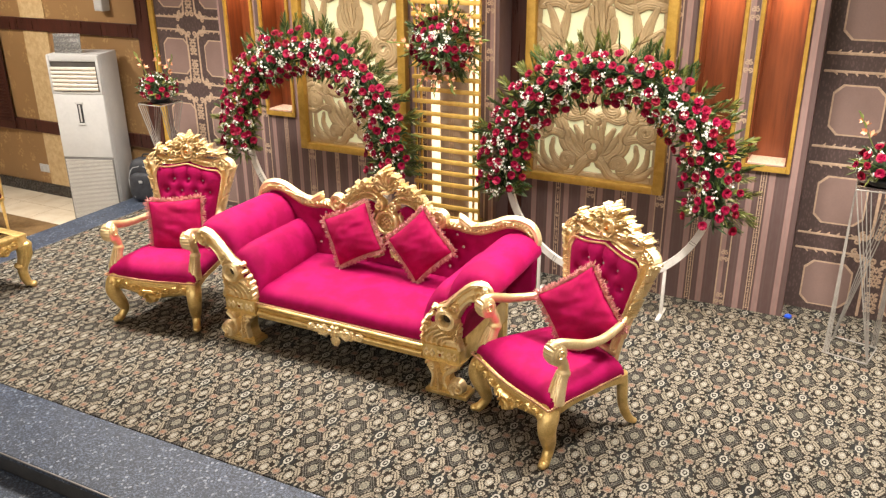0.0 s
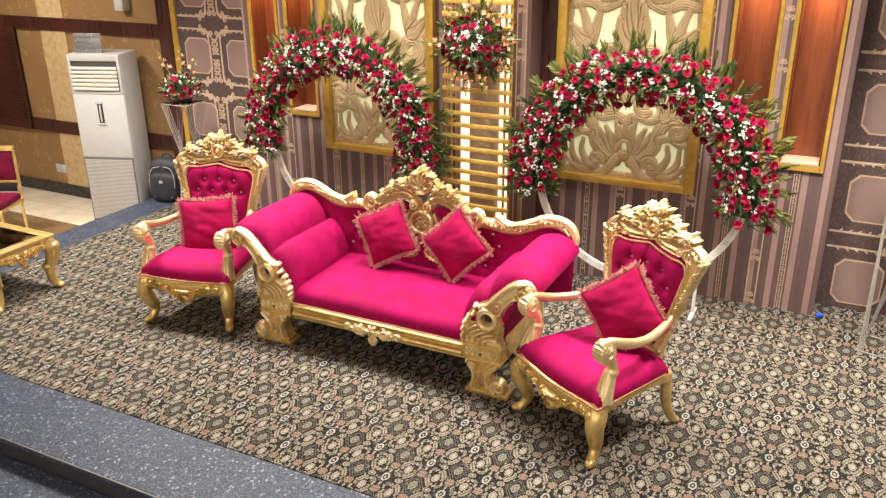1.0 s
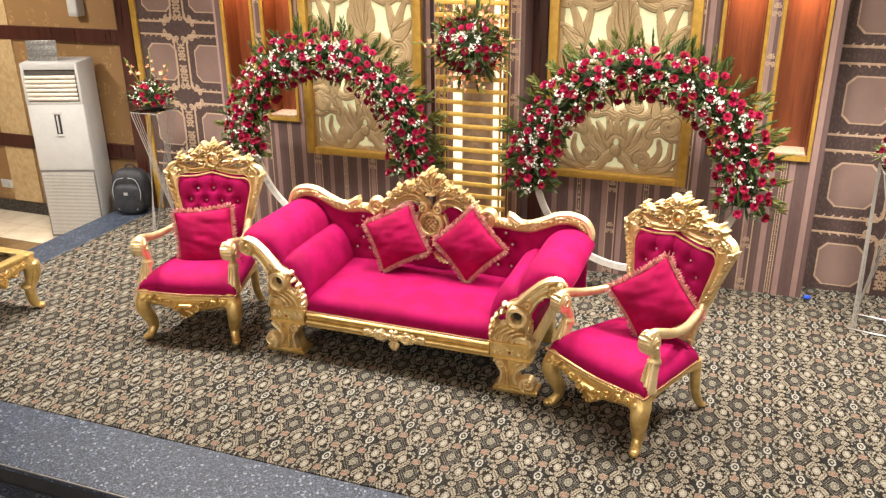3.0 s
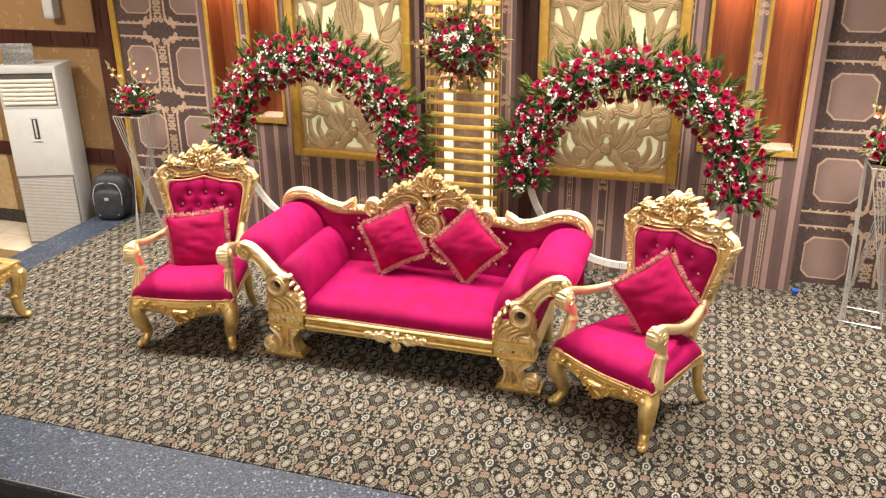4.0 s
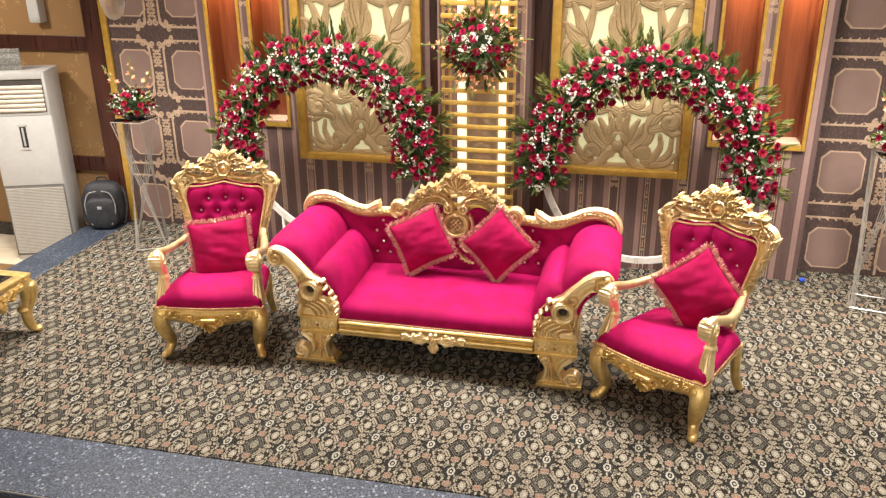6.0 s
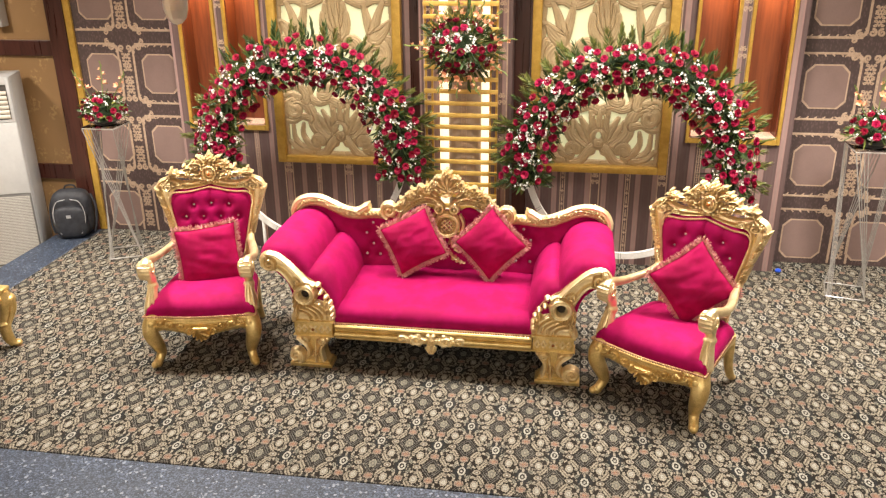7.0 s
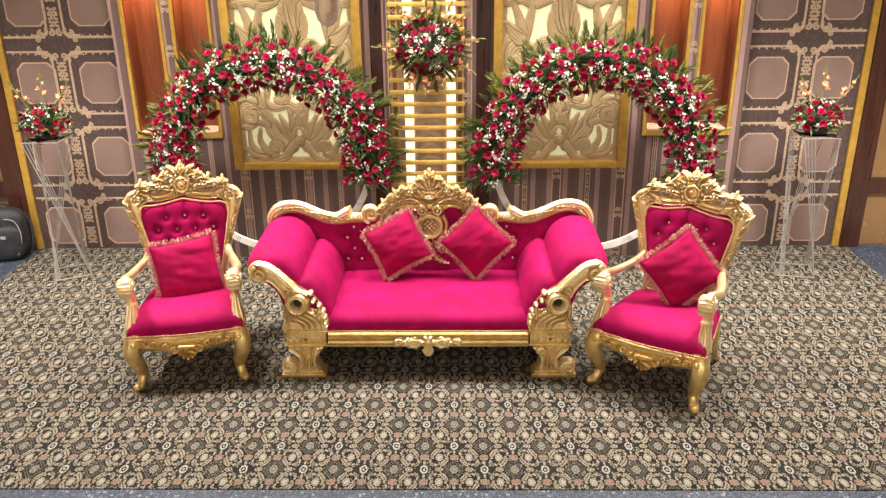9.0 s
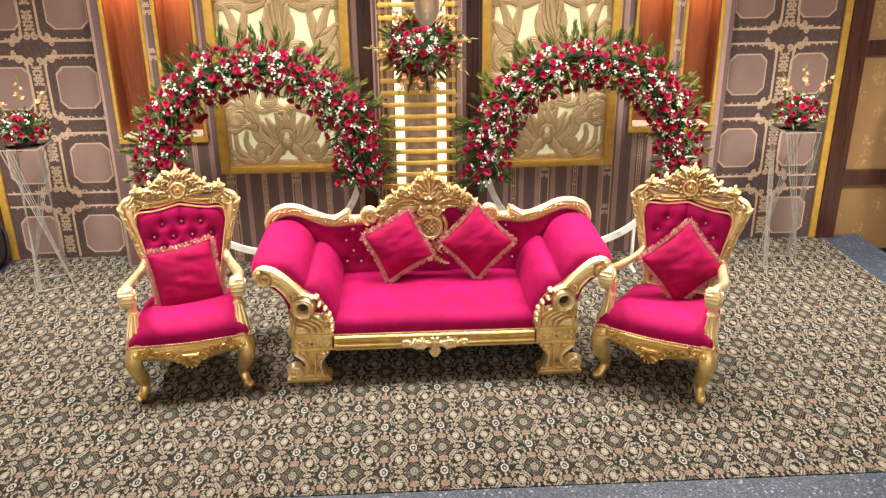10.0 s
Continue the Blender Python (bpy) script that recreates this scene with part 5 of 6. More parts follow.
        block.bevel_box(*sorted((s * 0.662, s * 0.945)), -0.036, 0.080, 0.338, 0.352, 0.003)
        block.bevel_box(*sorted((s * 0.662, s * 0.945)), -0.036, 0.080, 0.238, 0.250, 0.003)
        part("corner_block", block, GOLD, root)
        st = rosette(s * 0.803, 0.294, 0.032, 0.010, 4, 0.785)
        for q in (-0.10, -0.06, 0.06, 0.10):
            st += [([(s * 0.803 + q - 0.014, 0.294), (s * 0.803 + q, 0.318), (s * 0.803 + q + 0.014, 0.294), (s * 0.803 + q, 0.270), (s * 0.803 + q - 0.014, 0.294)], 0.005, 0.005, 0.008)]
        fret = carve(st, s * 0.803 - 0.13, s * 0.803 + 0.13, 0.252, 0.336, 0.004, 0, 0)
        fret.move(lambda x, y, z: (x, y - 0.031, z))
        part("block_fret", fret, GOLD_PALE, root, "carved lattice on the corner block")
        part("gem", Mesh().ball((s * 0.803, -0.042, 0.294), (0.010, 0.007, 0.010), 8, 6), GEM_RED, root, "small red gem")
        foot = Mesh().bevel_box(*sorted((s * 0.690, s * 0.985)), -0.035, 0.10, 0.0, 0.028, 0.005)
        foot.bevel_box(*sorted((s * 0.705, s * 0.965)), -0.028, 0.09, 0.028, 0.046, 0.005)
        out = curve([(0.715, 0.045), (0.735, 0.09), (0.742, 0.14), (0.728, 0.20), (0.705, 0.240)], 4) + curve([(0.915, 0.240), (0.875, 0.20), (0.845, 0.15), (0.855, 0.10), (0.90, 0.045)], 4)
        foot.extrude([(s * x, z) for x, z in out], -0.018, 0.07)
        part("foot", foot, GOLD, root, "stepped gilded foot")
        st = [(spiral(0.930, 0.092, 0.050, 0.008, 240, -1.6), 0.020, 0.012, 0.056), (curve([(0.71, 0.225), (0.755, 0.15), (0.74, 0.06)]), 0.018, 0.012, 0.044), (curve([(0.91, 0.225), (0.85, 0.17), (0.84, 0.11), (0.89, 0.05)]), 0.020, 0.016, 0.048)]
        st += leaf(0.795, 0.05, 90, 0.17, 10, 0.018, 0.046, 4) + [(spiral(0.865, 0.205, 0.030, 0.006, 0, 1.3, 20), 0.012, 0.008, 0.046)] + [(spiral(0.748, 0.208, 0.026, 0.006, 180, -1.3, 20), 0.011, 0.007, 0.046)]
        scr = carve([([(s * x, z) for x, z in p], a, b, h) for p, a, b, h in st], -0.99 if s < 0 else 0.69, -0.69 if s < 0 else 0.99, 0.04, 0.242, 0.0042, 0.4, 0.22)
        scr.move(lambda x, y, z: (x, y - 0.016, z))
        part("foot_carving", scr, GOLD_PALE, root, "carved scrolls on the foot")
        part("rear_foot", Mesh().bevel_box(*sorted((s * 0.80, s * 0.92)), 0.70, 0.785, 0.0, 0.2, 0.01), GOLD, root)
        part("arm_outer_panel", Mesh().bevel_box(*sorted((s * 0.90, s * 0.925)), 0.081, 0.729, 0.21, 0.46, 0.004), GOLD, root, "gilded side rail under the arm")

    # back
    def top(x):
        x = abs(x)
        return float(np.interp(x, (0, 0.30, 0.42, 0.56, 0.64, 0.74, 0.84, 0.94, 1.02, 1.10, 1.14), (0.90, 0.88, 0.86, 0.855, 0.845, 0.852, 0.89, 0.925, 0.925, 0.88, 0.82)))

    tufts = [(x, z) for z, off in ((0.80, 0.0), (0.72, 0.05), (0.64, 0.0), (0.56, 0.05)) for x in [q * 0.10 + off - 0.65 for q in range(14)] if 0.30 < abs(x) < 0.62]
    rows, rear = [], []
    for i in range(31):
        s = i / 30
        row, bk = [], []
        for j in range(141):
            x = -1.12 + 2.24 * j / 140
            z = 0.40 + s * (top(x) - 0.40)
            puff = 0.05 * max(1 - (2 * s - 1) ** 8, 0) ** 0.5
            for bx, bz in tufts:
                if abs(x - bx) < 0.1:
                    d = math.hypot(x - bx, z - bz)
                    puff -= 0.020 * math.exp(-(d / 0.018) ** 2) + 0.009 * math.exp(-(d / 0.045) ** 2)
            row.append((x, 0.735 - puff + (z - 0.4) * 0.06, z))
            bk.append((x, 0.775 + (z - 0.4) * 0.06, z))
        rows.append(row)
        rear.append(bk)
    part("backrest", Mesh().sheet(rows).sheet(rear), VELVET, root, "buttoned magenta velvet back")
    crystal = Mesh().ball((0, 0, 0), (0.011, 0.009, 0.011), 8, 6).data("button", BUTTON)
    for bx, bz in tufts:
        b = part("button", crystal, BUTTON, root)
        b.location = (bx, 0.735 - 0.034 + (bz - 0.4) * 0.06, bz)
    st = [(curve([(1.135, 0.80), (1.145, 0.87), (1.10, 0.945), (1.01, 0.975), (0.92, 0.965), (0.83, 0.925), (0.74, 0.890), (0.66, 0.885), (0.585, 0.925)], 8), 0.024, 0.028, 0.040)]
    st += [(curve([(1.11, 0.80), (1.115, 0.86), (1.075, 0.915), (1.0, 0.938), (0.92, 0.928), (0.83, 0.890), (0.74, 0.856), (0.64, 0.850), (0.55, 0.862), (0.46, 0.862), (0.40, 0.86)], 8), 0.016, 0.016, 0.030)]
    st += [(curve([(0.70, 0.868), (0.62, 0.868), (0.54, 0.875), (0.47, 0.875)]), 0.030, 0.032, 0.034)]
    st += [(spiral(0.420, 0.905, 0.060, 0.010, -70, 1.6), 0.021, 0.014, 0.050)]
    st += [([(0.60, 0.895), (0.572, 0.955)], 0.030, 0.006, 0.036)]
    groove_line = curve([(1.10, 0.90), (1.05, 0.945), (1.0, 0.953), (0.92, 0.945), (0.83, 0.906), (0.74, 0.872), (0.66, 0.868), (0.56, 0.880), (0.49, 0.880)], 5)
    for k, (x, z) in enumerate(groove_line):
        d = 0.009 if k % 2 else -0.009
        st.append(([(x - 0.010, z - d), (x + 0.010, z + d)], 0.005, 0.005, 0.046))
    st += leaf(0.66, 0.885, 15, 0.22, -5, 0.010, 0.048, 4) + leaf(0.90, 0.955, 15, 0.18, -45, 0.010, 0.048, 4)
    # crest: broad scrolled arcs, openwork leaves over them, a palmette and a rosette on top
    st += [(curve([(0.0, 1.10), (0.10, 1.075), (0.20, 1.03), (0.285, 0.955), (0.33, 0.90)]), 0.050, 0.030, 0.008)]
    arc = [(0.060, 0.962), (0.10, 0.992), (0.155, 1.000), (0.225, 0.982), (0.290, 0.935), (0.330, 0.885), (0.350, 0.835)]
    st += [(curve(arc), 0.030, 0.026, 0.036), (curve([(x, z + 0.020) for x, z in arc]), 0.010, 0.010, 0.058), (curve([(x - 0.004, z - 0.024) for x, z in arc[1:]]), 0.008, 0.008, 0.052)]
    arc = curve(arc, 4)
    for k, (x, z) in enumerate(arc[3:-2]):
        st.append(([(x - 0.007, z - 0.010), (x + 0.007, z + 0.006)], 0.007, 0.005, 0.052))
    st += [(spiral(0.058, 0.935, 0.036, 0.008, 80, 1.6, 34), 0.013, 0.009, 0.064), ([(0.058, 0.935)], 0.012, 0.012, 0.070)]
    for x, z, e, ln, cu, w in ((0.055, 1.055, 62, 0.115, -80, 0.016), (0.075, 1.030, 20, 0.120, 55, 0.015), (0.150, 1.050, 62, 0.090, -90, 0.015), (0.175, 1.030, 5, 0.105, 50, 0.014),
                               (0.235, 1.010, 50, 0.085, -95, 0.015), (0.255, 0.985, -10, 0.095, 45, 0.013), (0.305, 0.945, 45, 0.075, -90, 0.014), (0.325, 0.910, -20, 0.065, 60, 0.012)):
        st += leaf(x, z, e, ln, cu, w, 0.058, 3)
    for x, z, r, turn in ((0.098, 1.118, 0.022, 1.3), (0.195, 1.082, 0.022, -1.3), (0.272, 1.030, 0.020, 1.3), (0.330, 0.965, 0.018, -1.3)):
        st.append((spiral(x, z, r, 0.005, 200, turn, 20), 0.008, 0.006, 0.062))
    st += rosette(0.122, 1.078, 0.028, 0.070, 6) + rosette(0.222, 1.040, 0.024, 0.066, 5) + rosette(0.300, 0.985, 0.022, 0.064, 5, 0.5)
    st += [([(0.0, 1.035), (0.026, 1.035)], 0.017, 0.012, 0.076)]
    for e, ln in ((90, 0.115), (68, 0.110), (44, 0.100), (20, 0.085)):
        st.append(([(0.010 * math.cos(radians(e)), 1.055 + 0.010 * math.sin(radians(e))), (ln * math.cos(radians(e)), 1.055 + ln * math.sin(radians(e)))], 0.010, 0.017, 0.054))
    st += leaf(0.030, 1.150, 40, 0.070, -70, 0.013, 0.056, 2)
    st += rosette(0.0, 1.192, 0.038, 0.066, 5, 0.3) + [([(0, 1.192)], 0.013, 0.013, 0.078)]
    # medallion and the carving below it
    st += [(spiral(0, 0.815, 0.080, 0.080, 0, 1.0), 0.018, 0.018, 0.052), (spiral(0, 0.815, 0.058, 0.058, 0, 1.0), 0.008, 0.008, 0.044)]
    for q in (-0.036, -0.012, 0.012, 0.036):
        h = math.sqrt(0.055 ** 2 - q * q)
        c, d = math.cos(radians(45)), math.sin(radians(45))
        for t in (1, -1):
            st.append(([(q * c - h * d * t, 0.815 + (q * d * t + h * c)), (q * c + h * d * t, 0.815 + (q * d * t - h * c))], 0.0068, 0.0068, 0.040))
    st += leaf(0.085, 0.78, -70, 0.12, -50, 0.014, 0.042) + leaf(0.02, 0.72, -80, 0.13, 40, 0.016, 0.042) + leaf(0.03, 0.60, -65, 0.13, 60, 0.016, 0.040)
    st += [(curve([(0.10, 0.74), (0.12, 0.82), (0.10, 0.88)]), 0.014, 0.014, 0.036)]
    crest = carve(both(st), -1.18, 1.18, 0.46, 1.245, 0.0038, 0.5, 0.22, 1.0, 0.12)
    crest.move(lambda x, y, z: (x, y + 0.690 + (z - 0.4) * 0.075, z))
    part("back_frame", crest, GOLD_PALE, root, "carved gilded crest rail with a lattice medallion")
    for s in (-1, 1):
        puff = Mesh().ball((0, 0, 0), (0.085, 0.030, 0.052), 16, 10)
        puff.move(lambda x, y, z: (s * (0.185 + x), 0.726 + y, 0.888 + z - 0.35 * x - 2.0 * x * x))
        part("crest_pad", puff, VELVET, root, "magenta velvet pad under the crest scroll")
    rim = curve([(1.10, 0.80), (1.10, 0.85), (1.065, 0.90), (1.0, 0.921), (0.92, 0.912), (0.83, 0.874), (0.74, 0.840), (0.64, 0.834), (0.55, 0.845), (0.46, 0.846)], 10)
    for s in (-1, 1):
        part("back_braid", beads(Mesh(), [(s * x, 0.672 + (z - 0.4) * 0.075, z) for x, z in rim], 0.0062, 0.011), BRAID, root, "pink gold braid")
    return root


sofa_root = sofa(pose(0.022, -2.055, 0))
pillow("pillow", pose(-0.202, -1.475, 0.724, -18, -25, 14), 0.182, "crimson velvet pillow with gold fringe leaning on the sofa back", PILLOW_GROUP, 0.08, 8)
pillow("pillow", pose(0.352, -1.475, 0.732, -18, -43, 12), 0.184, "crimson velvet pillow with gold fringe cornerwise on the sofa", PILLOW_GROUP, 0.08, 11)


# ---- flowers ----
def make_petal(name, c1, c2, c3):
    n = Nodes(name, 0.55)
    p = n.place()
    c = n.mix(n.random(), c1, c2)
    c = n.mix(n.ramp(n.noise(p, 0.012, 3), 0.4, 0.75, 0, 0.6), c, c3)
    n.colour(c).set(Specular_IOR_Level=0.25)
    return n.mat


def make_leaf(name, dark, light):
    n = Nodes(name, 0.42)
    p = n.place()
    c = n.mix(n.island(), dark, light)
    c = n.mix(n.ramp(n.noise(p, 0.03, 3), 0.4, 0.8, 0, 0.4), c, (0.03, 0.06, 0.012))
    n.colour(c)
    return n.mat


ROSE = make_petal("rose_petal", (0.20, 0.0012, 0.016), (0.31, 0.002, 0.048), (0.12, 0.001, 0.009))
BLOSSOM = simple("white_blossom", (0.62, 0.62, 0.54), (0.78, 0.78, 0.73), 0.02, 0.5)
LEAF = make_leaf("dark_leaf", (0.022, 0.05, 0.015), (0.085, 0.135, 0.035))
LEAF_LIGHT = make_leaf("fern_leaf", (0.06, 0.10, 0.02), (0.24, 0.24, 0.06))
CORAL = simple("coral_gladiolus_petal", (0.76, 0.28, 0.13), (0.86, 0.50, 0.31), 0.015, 0.5)
STEM = simple("green_stem", (0.10, 0.15, 0.03), (0.20, 0.24, 0.06), 0.03, 0.5)
FOAM = simple("dark_green_moss", (0.010, 0.022, 0.008), (0.03, 0.05, 0.015), 0.02, 0.9)


def petal(mesh, base, angle, tilt, size, rng):
    """A cupped petal that stands on base and opens outwards."""
    m = Matrix.Translation(base) @ Matrix.Rotation(angle, 4, "Z") @ Matrix.Rotation(tilt, 4, "Y")
    rows = []
    for i in range(4):
        t = i / 3
        w = size * (0.32, 0.62, 0.66, 0.36)[i]
        lift = size * 1.15 * t
        curl = size * (0.0, -0.16, -0.10, 0.14)[i]
        rows.append([m @ Vector((curl + 0.16 * size * (u * u), w * u, lift)) for u in (-1, 0, 1)])
    mesh.sheet(rows)


def rose_mesh(seed):
    rng = random.Random(seed)
    r = Mesh()
    for count, tilt, size, off in ((3, 0.05, 0.019, 0.0), (4, 0.22, 0.024, 0.3), (5, 0.42, 0.027, 0.1), (6, 0.68, 0.028, 0.6), (6, 1.0, 0.026, 0.2)):
        for k in range(count):
            a = 2 * math.pi * k / count + off + rng.uniform(-0.2, 0.2)
            petal(r, (0.003 * math.cos(a), 0.003 * math.sin(a), 0.002), a, tilt + rng.uniform(-0.12, 0.12), size * rng.uniform(0.92, 1.1), rng)
    return r.data("rose", ROSE)


ROSES = [rose_mesh(k) for k in (1, 2, 3)]


def blade(mesh, base, way, length, width, droop, rng):
    """A long folded leaf."""
    way = Vector(way).normalized()
    side = way.cross(Vector((rng.uniform(-1, 1), rng.uniform(-1, 1), rng.uniform(-1, 1)))).normalized()
    up = side.cross(way)
    rows = []
    for t, w in ((0, 0.35), (0.35, 1.0), (0.7, 0.75), (1.0, 0.05)):
        p = Vector(base) + way * length * t + Vector((0, 0, -droop * t * t))
        rows.append([p - side * width * w + up * width * 0.35 * w, p, p + side * width * w + up * width * 0.35 * w])
    mesh.sheet(rows)


def frond_mesh(seed, mat):
    """A short palm frond along +z: a rib with narrow leaflets."""
    rng = random.Random(seed)
    f = Mesh()
    f.tube([(0, 0, 0), (0.004, 0, 0.10), (0, 0, 0.21)], [0.003, 0.0025, 0.001], 4)
    for k in range(11):
        t = 0.25 + 0.72 * k / 10
        for s in (-1, 1):
            blade(f, (0, 0, 0.21 * t), (s * (0.75 - 0.45 * t), rng.uniform(-0.12, 0.12), 0.9), 0.085 * (1.15 - 0.5 * t), 0.0055, 0.0, rng)
    blade(f, (0, 0, 0.2), (0, 0, 1), 0.05, 0.006, 0.0, rng)
    return f.data("palm_frond", mat)


FRONDS = [frond_mesh(1, LEAF), frond_mesh(2, LEAF_LIGHT), frond_mesh(3, LEAF_LIGHT)]


def blossoms(mesh, place, way, rng):
    """A spray of small white four-petalled flowers."""
    way = Vector(way).normalized()
    for _ in range(rng.randint(5, 9)):
        d = (way + Vector((rng.uniform(-1, 1), rng.uniform(-1, 1), rng.uniform(-1, 1))) * 0.7).normalized()
        c = Vector(place) + Vector((rng.uniform(-1, 1), rng.uniform(-1, 1), rng.uniform(-1, 1))) * 0.022 + d * 0.015
        a = d.orthogonal().normalized()
        b = d.cross(a)
        r = rng.uniform(0.005, 0.0095)
        turn = rng.random() * 3
        for k in range(4):
            e = math.cos(turn + k * math.pi / 2) * a + math.sin(turn + k * math.pi / 2) * b
            f = d.cross(e)
            mesh.add([c, c + r * 0.8 * e + r * 0.5 * f + d * r * 0.4, c + r * 1.3 * e + d * r * 0.3, c + r * 0.8 * e - r * 0.5 * f + d * r * 0.4], [(0, 1, 2, 3)])


def put(name, data, parent, place, way, rng, scale=1.0):
    ob = new(name, data)
    ob.parent = parent
    q = Vector(way).normalized().to_track_quat("Z", "Y")
    ob.matrix_basis = Matrix.LocRotScale(Vector(place), q @ Euler((0, 0, rng.random() * 6.28)).to_quaternion(), Vector((scale,) * 3))
    return ob


def gladiolus(name, parent, base, way, length, rng, mats=None):
    """A tall spike with open coral flowers low down and buds above."""
    way = Vector(way).normalized()
    base = Vector(base)
    stem = Mesh()
    bend = Vector((rng.uniform(-0.02, 0.02), rng.uniform(-0.02, 0.02), 0))
    pts = [base + way * length * t + bend * t * t for t in (0, 0.35, 0.7, 1.0)]
    stem.tube(smooth_path(pts, 4), 0.0035, 5)
    a = way.orthogonal().normalized()
    for k in range(4):
        t = 0.78 + 0.07 * k
        p = base + way * length * t
        e = way + a * 0.25 * (-1) ** k
        stem.tube([p, p + e * 0.018, p + e * 0.034], [0.004, 0.006, 0.001], 5)
    ob = part(name, stem, STEM, parent, "green flower stem")
    bloom = Mesh()
    for k in range(4):
        t = 0.62 + 0.09 * k
        p = base + way * length * t
        d = (way * 0.6 + a * (-1) ** k + way.cross(a) * rng.uniform(-0.6, 0.6)).normalized()
        u = d.orthogonal().normalized()
        v = d.cross(u)
        for q in range(5):
            g = math.cos(q * 1.256) * u + math.sin(q * 1.256) * v
            h = d.cross(g)
            s = 0.037 * (1.1 - 0.16 * k)
            bloom.add([p + d * 0.006, p + d * s * 0.7 + g * s * 0.45 + h * s * 0.32, p + d * s * 1.15 + g * s * 0.75, p + d * s * 0.7 + g * s * 0.45 - h * s * 0.32], [(0, 1, 2, 3)])
    tagged(part("bloom", bloom, CORAL, ob, "coral orange blooms"), "", "", "", "stuff")


ARCH_R = 0.785


def flower_arch(cx, cz, seed, label):
    rng = random.Random(seed)
    root = thing("flower_arch", pose(cx, -0.33, 0), label, "flower arch", "flower arches")
    # ring: a wooden band bent into a circle
    hoop = Mesh()
    rows = []
    for k in range(97):
        a = 2 * math.pi * k / 96
        c, s = math.cos(a), math.sin(a)
        rows.append([(c * (ARCH_R + dr), dy, cz + s * (ARCH_R + dr)) for dr, dy in ((-0.026, -0.016), (0.026, -0.016), (0.026, 0.016), (-0.026, 0.016), (-0.026, -0.016))])
    hoop.sheet(rows)
    part("ring", hoop, RING, root, "white painted wooden ring")
    joint = simple("ring_joint", (0.12, 0.11, 0.10), (0.25, 0.24, 0.22), 0.02, 0.6)
    for a in (-30, -62, -90, -118, -150):
        c, s = math.cos(radians(a)), math.sin(radians(a))
        for q in (-0.012, 0.012):
            e = radians(a) + q
            part("joint", Mesh().tube([(math.cos(e) * (ARCH_R - 0.025), -0.0165, cz + math.sin(e) * (ARCH_R - 0.025)), (math.cos(e + 0.004) * (ARCH_R + 0.022), -0.0165, cz + math.sin(e + 0.004) * (ARCH_R + 0.022))], 0.0025, 4), joint, root, "dark seam across the ring")
    for s in (-1, 1):
        zt = cz - math.sqrt(ARCH_R ** 2 - 0.50 ** 2)
        part("ring_leg", Mesh().bevel_box(s * 0.50 - 0.012, s * 0.50 + 0.012, -0.012, 0.012, 0.0, zt, 0.004), RING, root, "short white post under the ring")
        part("foot_bar", Mesh().bevel_box(s * 0.50 - 0.014, s * 0.50 + 0.014, -0.12, 0.12, 0.0, 0.02, 0.004), RING, root)
    a0, a1 = -11, 191

    def at(deg, r, y):
        return Vector((math.cos(radians(deg)) * (ARCH_R + r), y, cz + math.sin(radians(deg)) * (ARCH_R + r)))

    moss = Mesh()
    moss.tube([at(a0 + (a1 - a0) * k / 48, 0, -0.03) for k in range(49)], [0.075 + 0.015 * rng.random() for _ in range(49)], 9)
    part("moss_core", moss, FOAM, root, "dark green leafy core")
    green, light, white = Mesh(), Mesh(), Mesh()
    for k in range(1150):
        deg = rng.uniform(a0 - 3, a1 + 3)
        r = rng.uniform(-0.13, 0.13)
        y = -0.05 - 0.07 * math.sqrt(max(0, 1 - (r / 0.15) ** 2))
        radial = Vector((math.cos(radians(deg)), 0, math.sin(radians(deg))))
        tang = Vector((-radial.z, 0, radial.x))
        way = radial * (r / 0.10 + rng.uniform(-0.5, 0.5)) + tang * rng.uniform(-0.9, 0.9) + Vector((0, rng.uniform(-0.9, 0.1), 0))
        # extra light leaves at the left arch's left end imitate light falling there
        blade(light if rng.random() < (0.75 if cx < 0 and deg > 128 else 0.32) else green, at(deg, r, y), way, rng.uniform(0.06, 0.13), rng.uniform(0.007, 0.014), 0.01, rng)
    for k in range(135):
        deg = rng.uniform(a0, a1)
        r = rng.uniform(-0.165, 0.165)
        y = -0.105 - 0.105 * math.sqrt(max(0, 1 - (r / 0.19) ** 2))
        radial = Vector((math.cos(radians(deg)), 0, math.sin(radians(deg))))
        blossoms(white, at(deg, r, y), radial * r / 0.15 + Vector((0, -1, 0)), rng)
    tagged(part("leaves", green, LEAF, root, "dense dark green leaves"), "", "", "", "stuff")
    tagged(part("light_leaves", light, LEAF_LIGHT, root, "yellow-green leaves"), "", "", "", "stuff")
    tagged(part("white_spray", white, BLOSSOM, root, "sprays of small white flowers", False), "", "", "", "stuff")
    for row, r0 in enumerate((-0.165, -0.085, 0.0, 0.085, 0.165)):
        arc = radians(a1 - a0) * (ARCH_R + r0)
        count = int(arc / 0.088)
        for k in range(count):
            deg = a0 + (a1 - a0) * (k + 0.5 * (row % 2) + rng.uniform(-0.30, 0.30)) / count
            r = r0 + rng.uniform(-0.03, 0.03)
            y = -0.10 - 0.10 * math.sqrt(max(0, 1 - (r / 0.20) ** 2)) + rng.uniform(-0.015, 0.015)
            radial = Vector((math.cos(radians(deg)), 0, math.sin(radians(deg))))
            way = radial * (r / 0.15) + Vector((rng.uniform(-0.35, 0.35), -1, rng.uniform(-0.2, 0.5)))
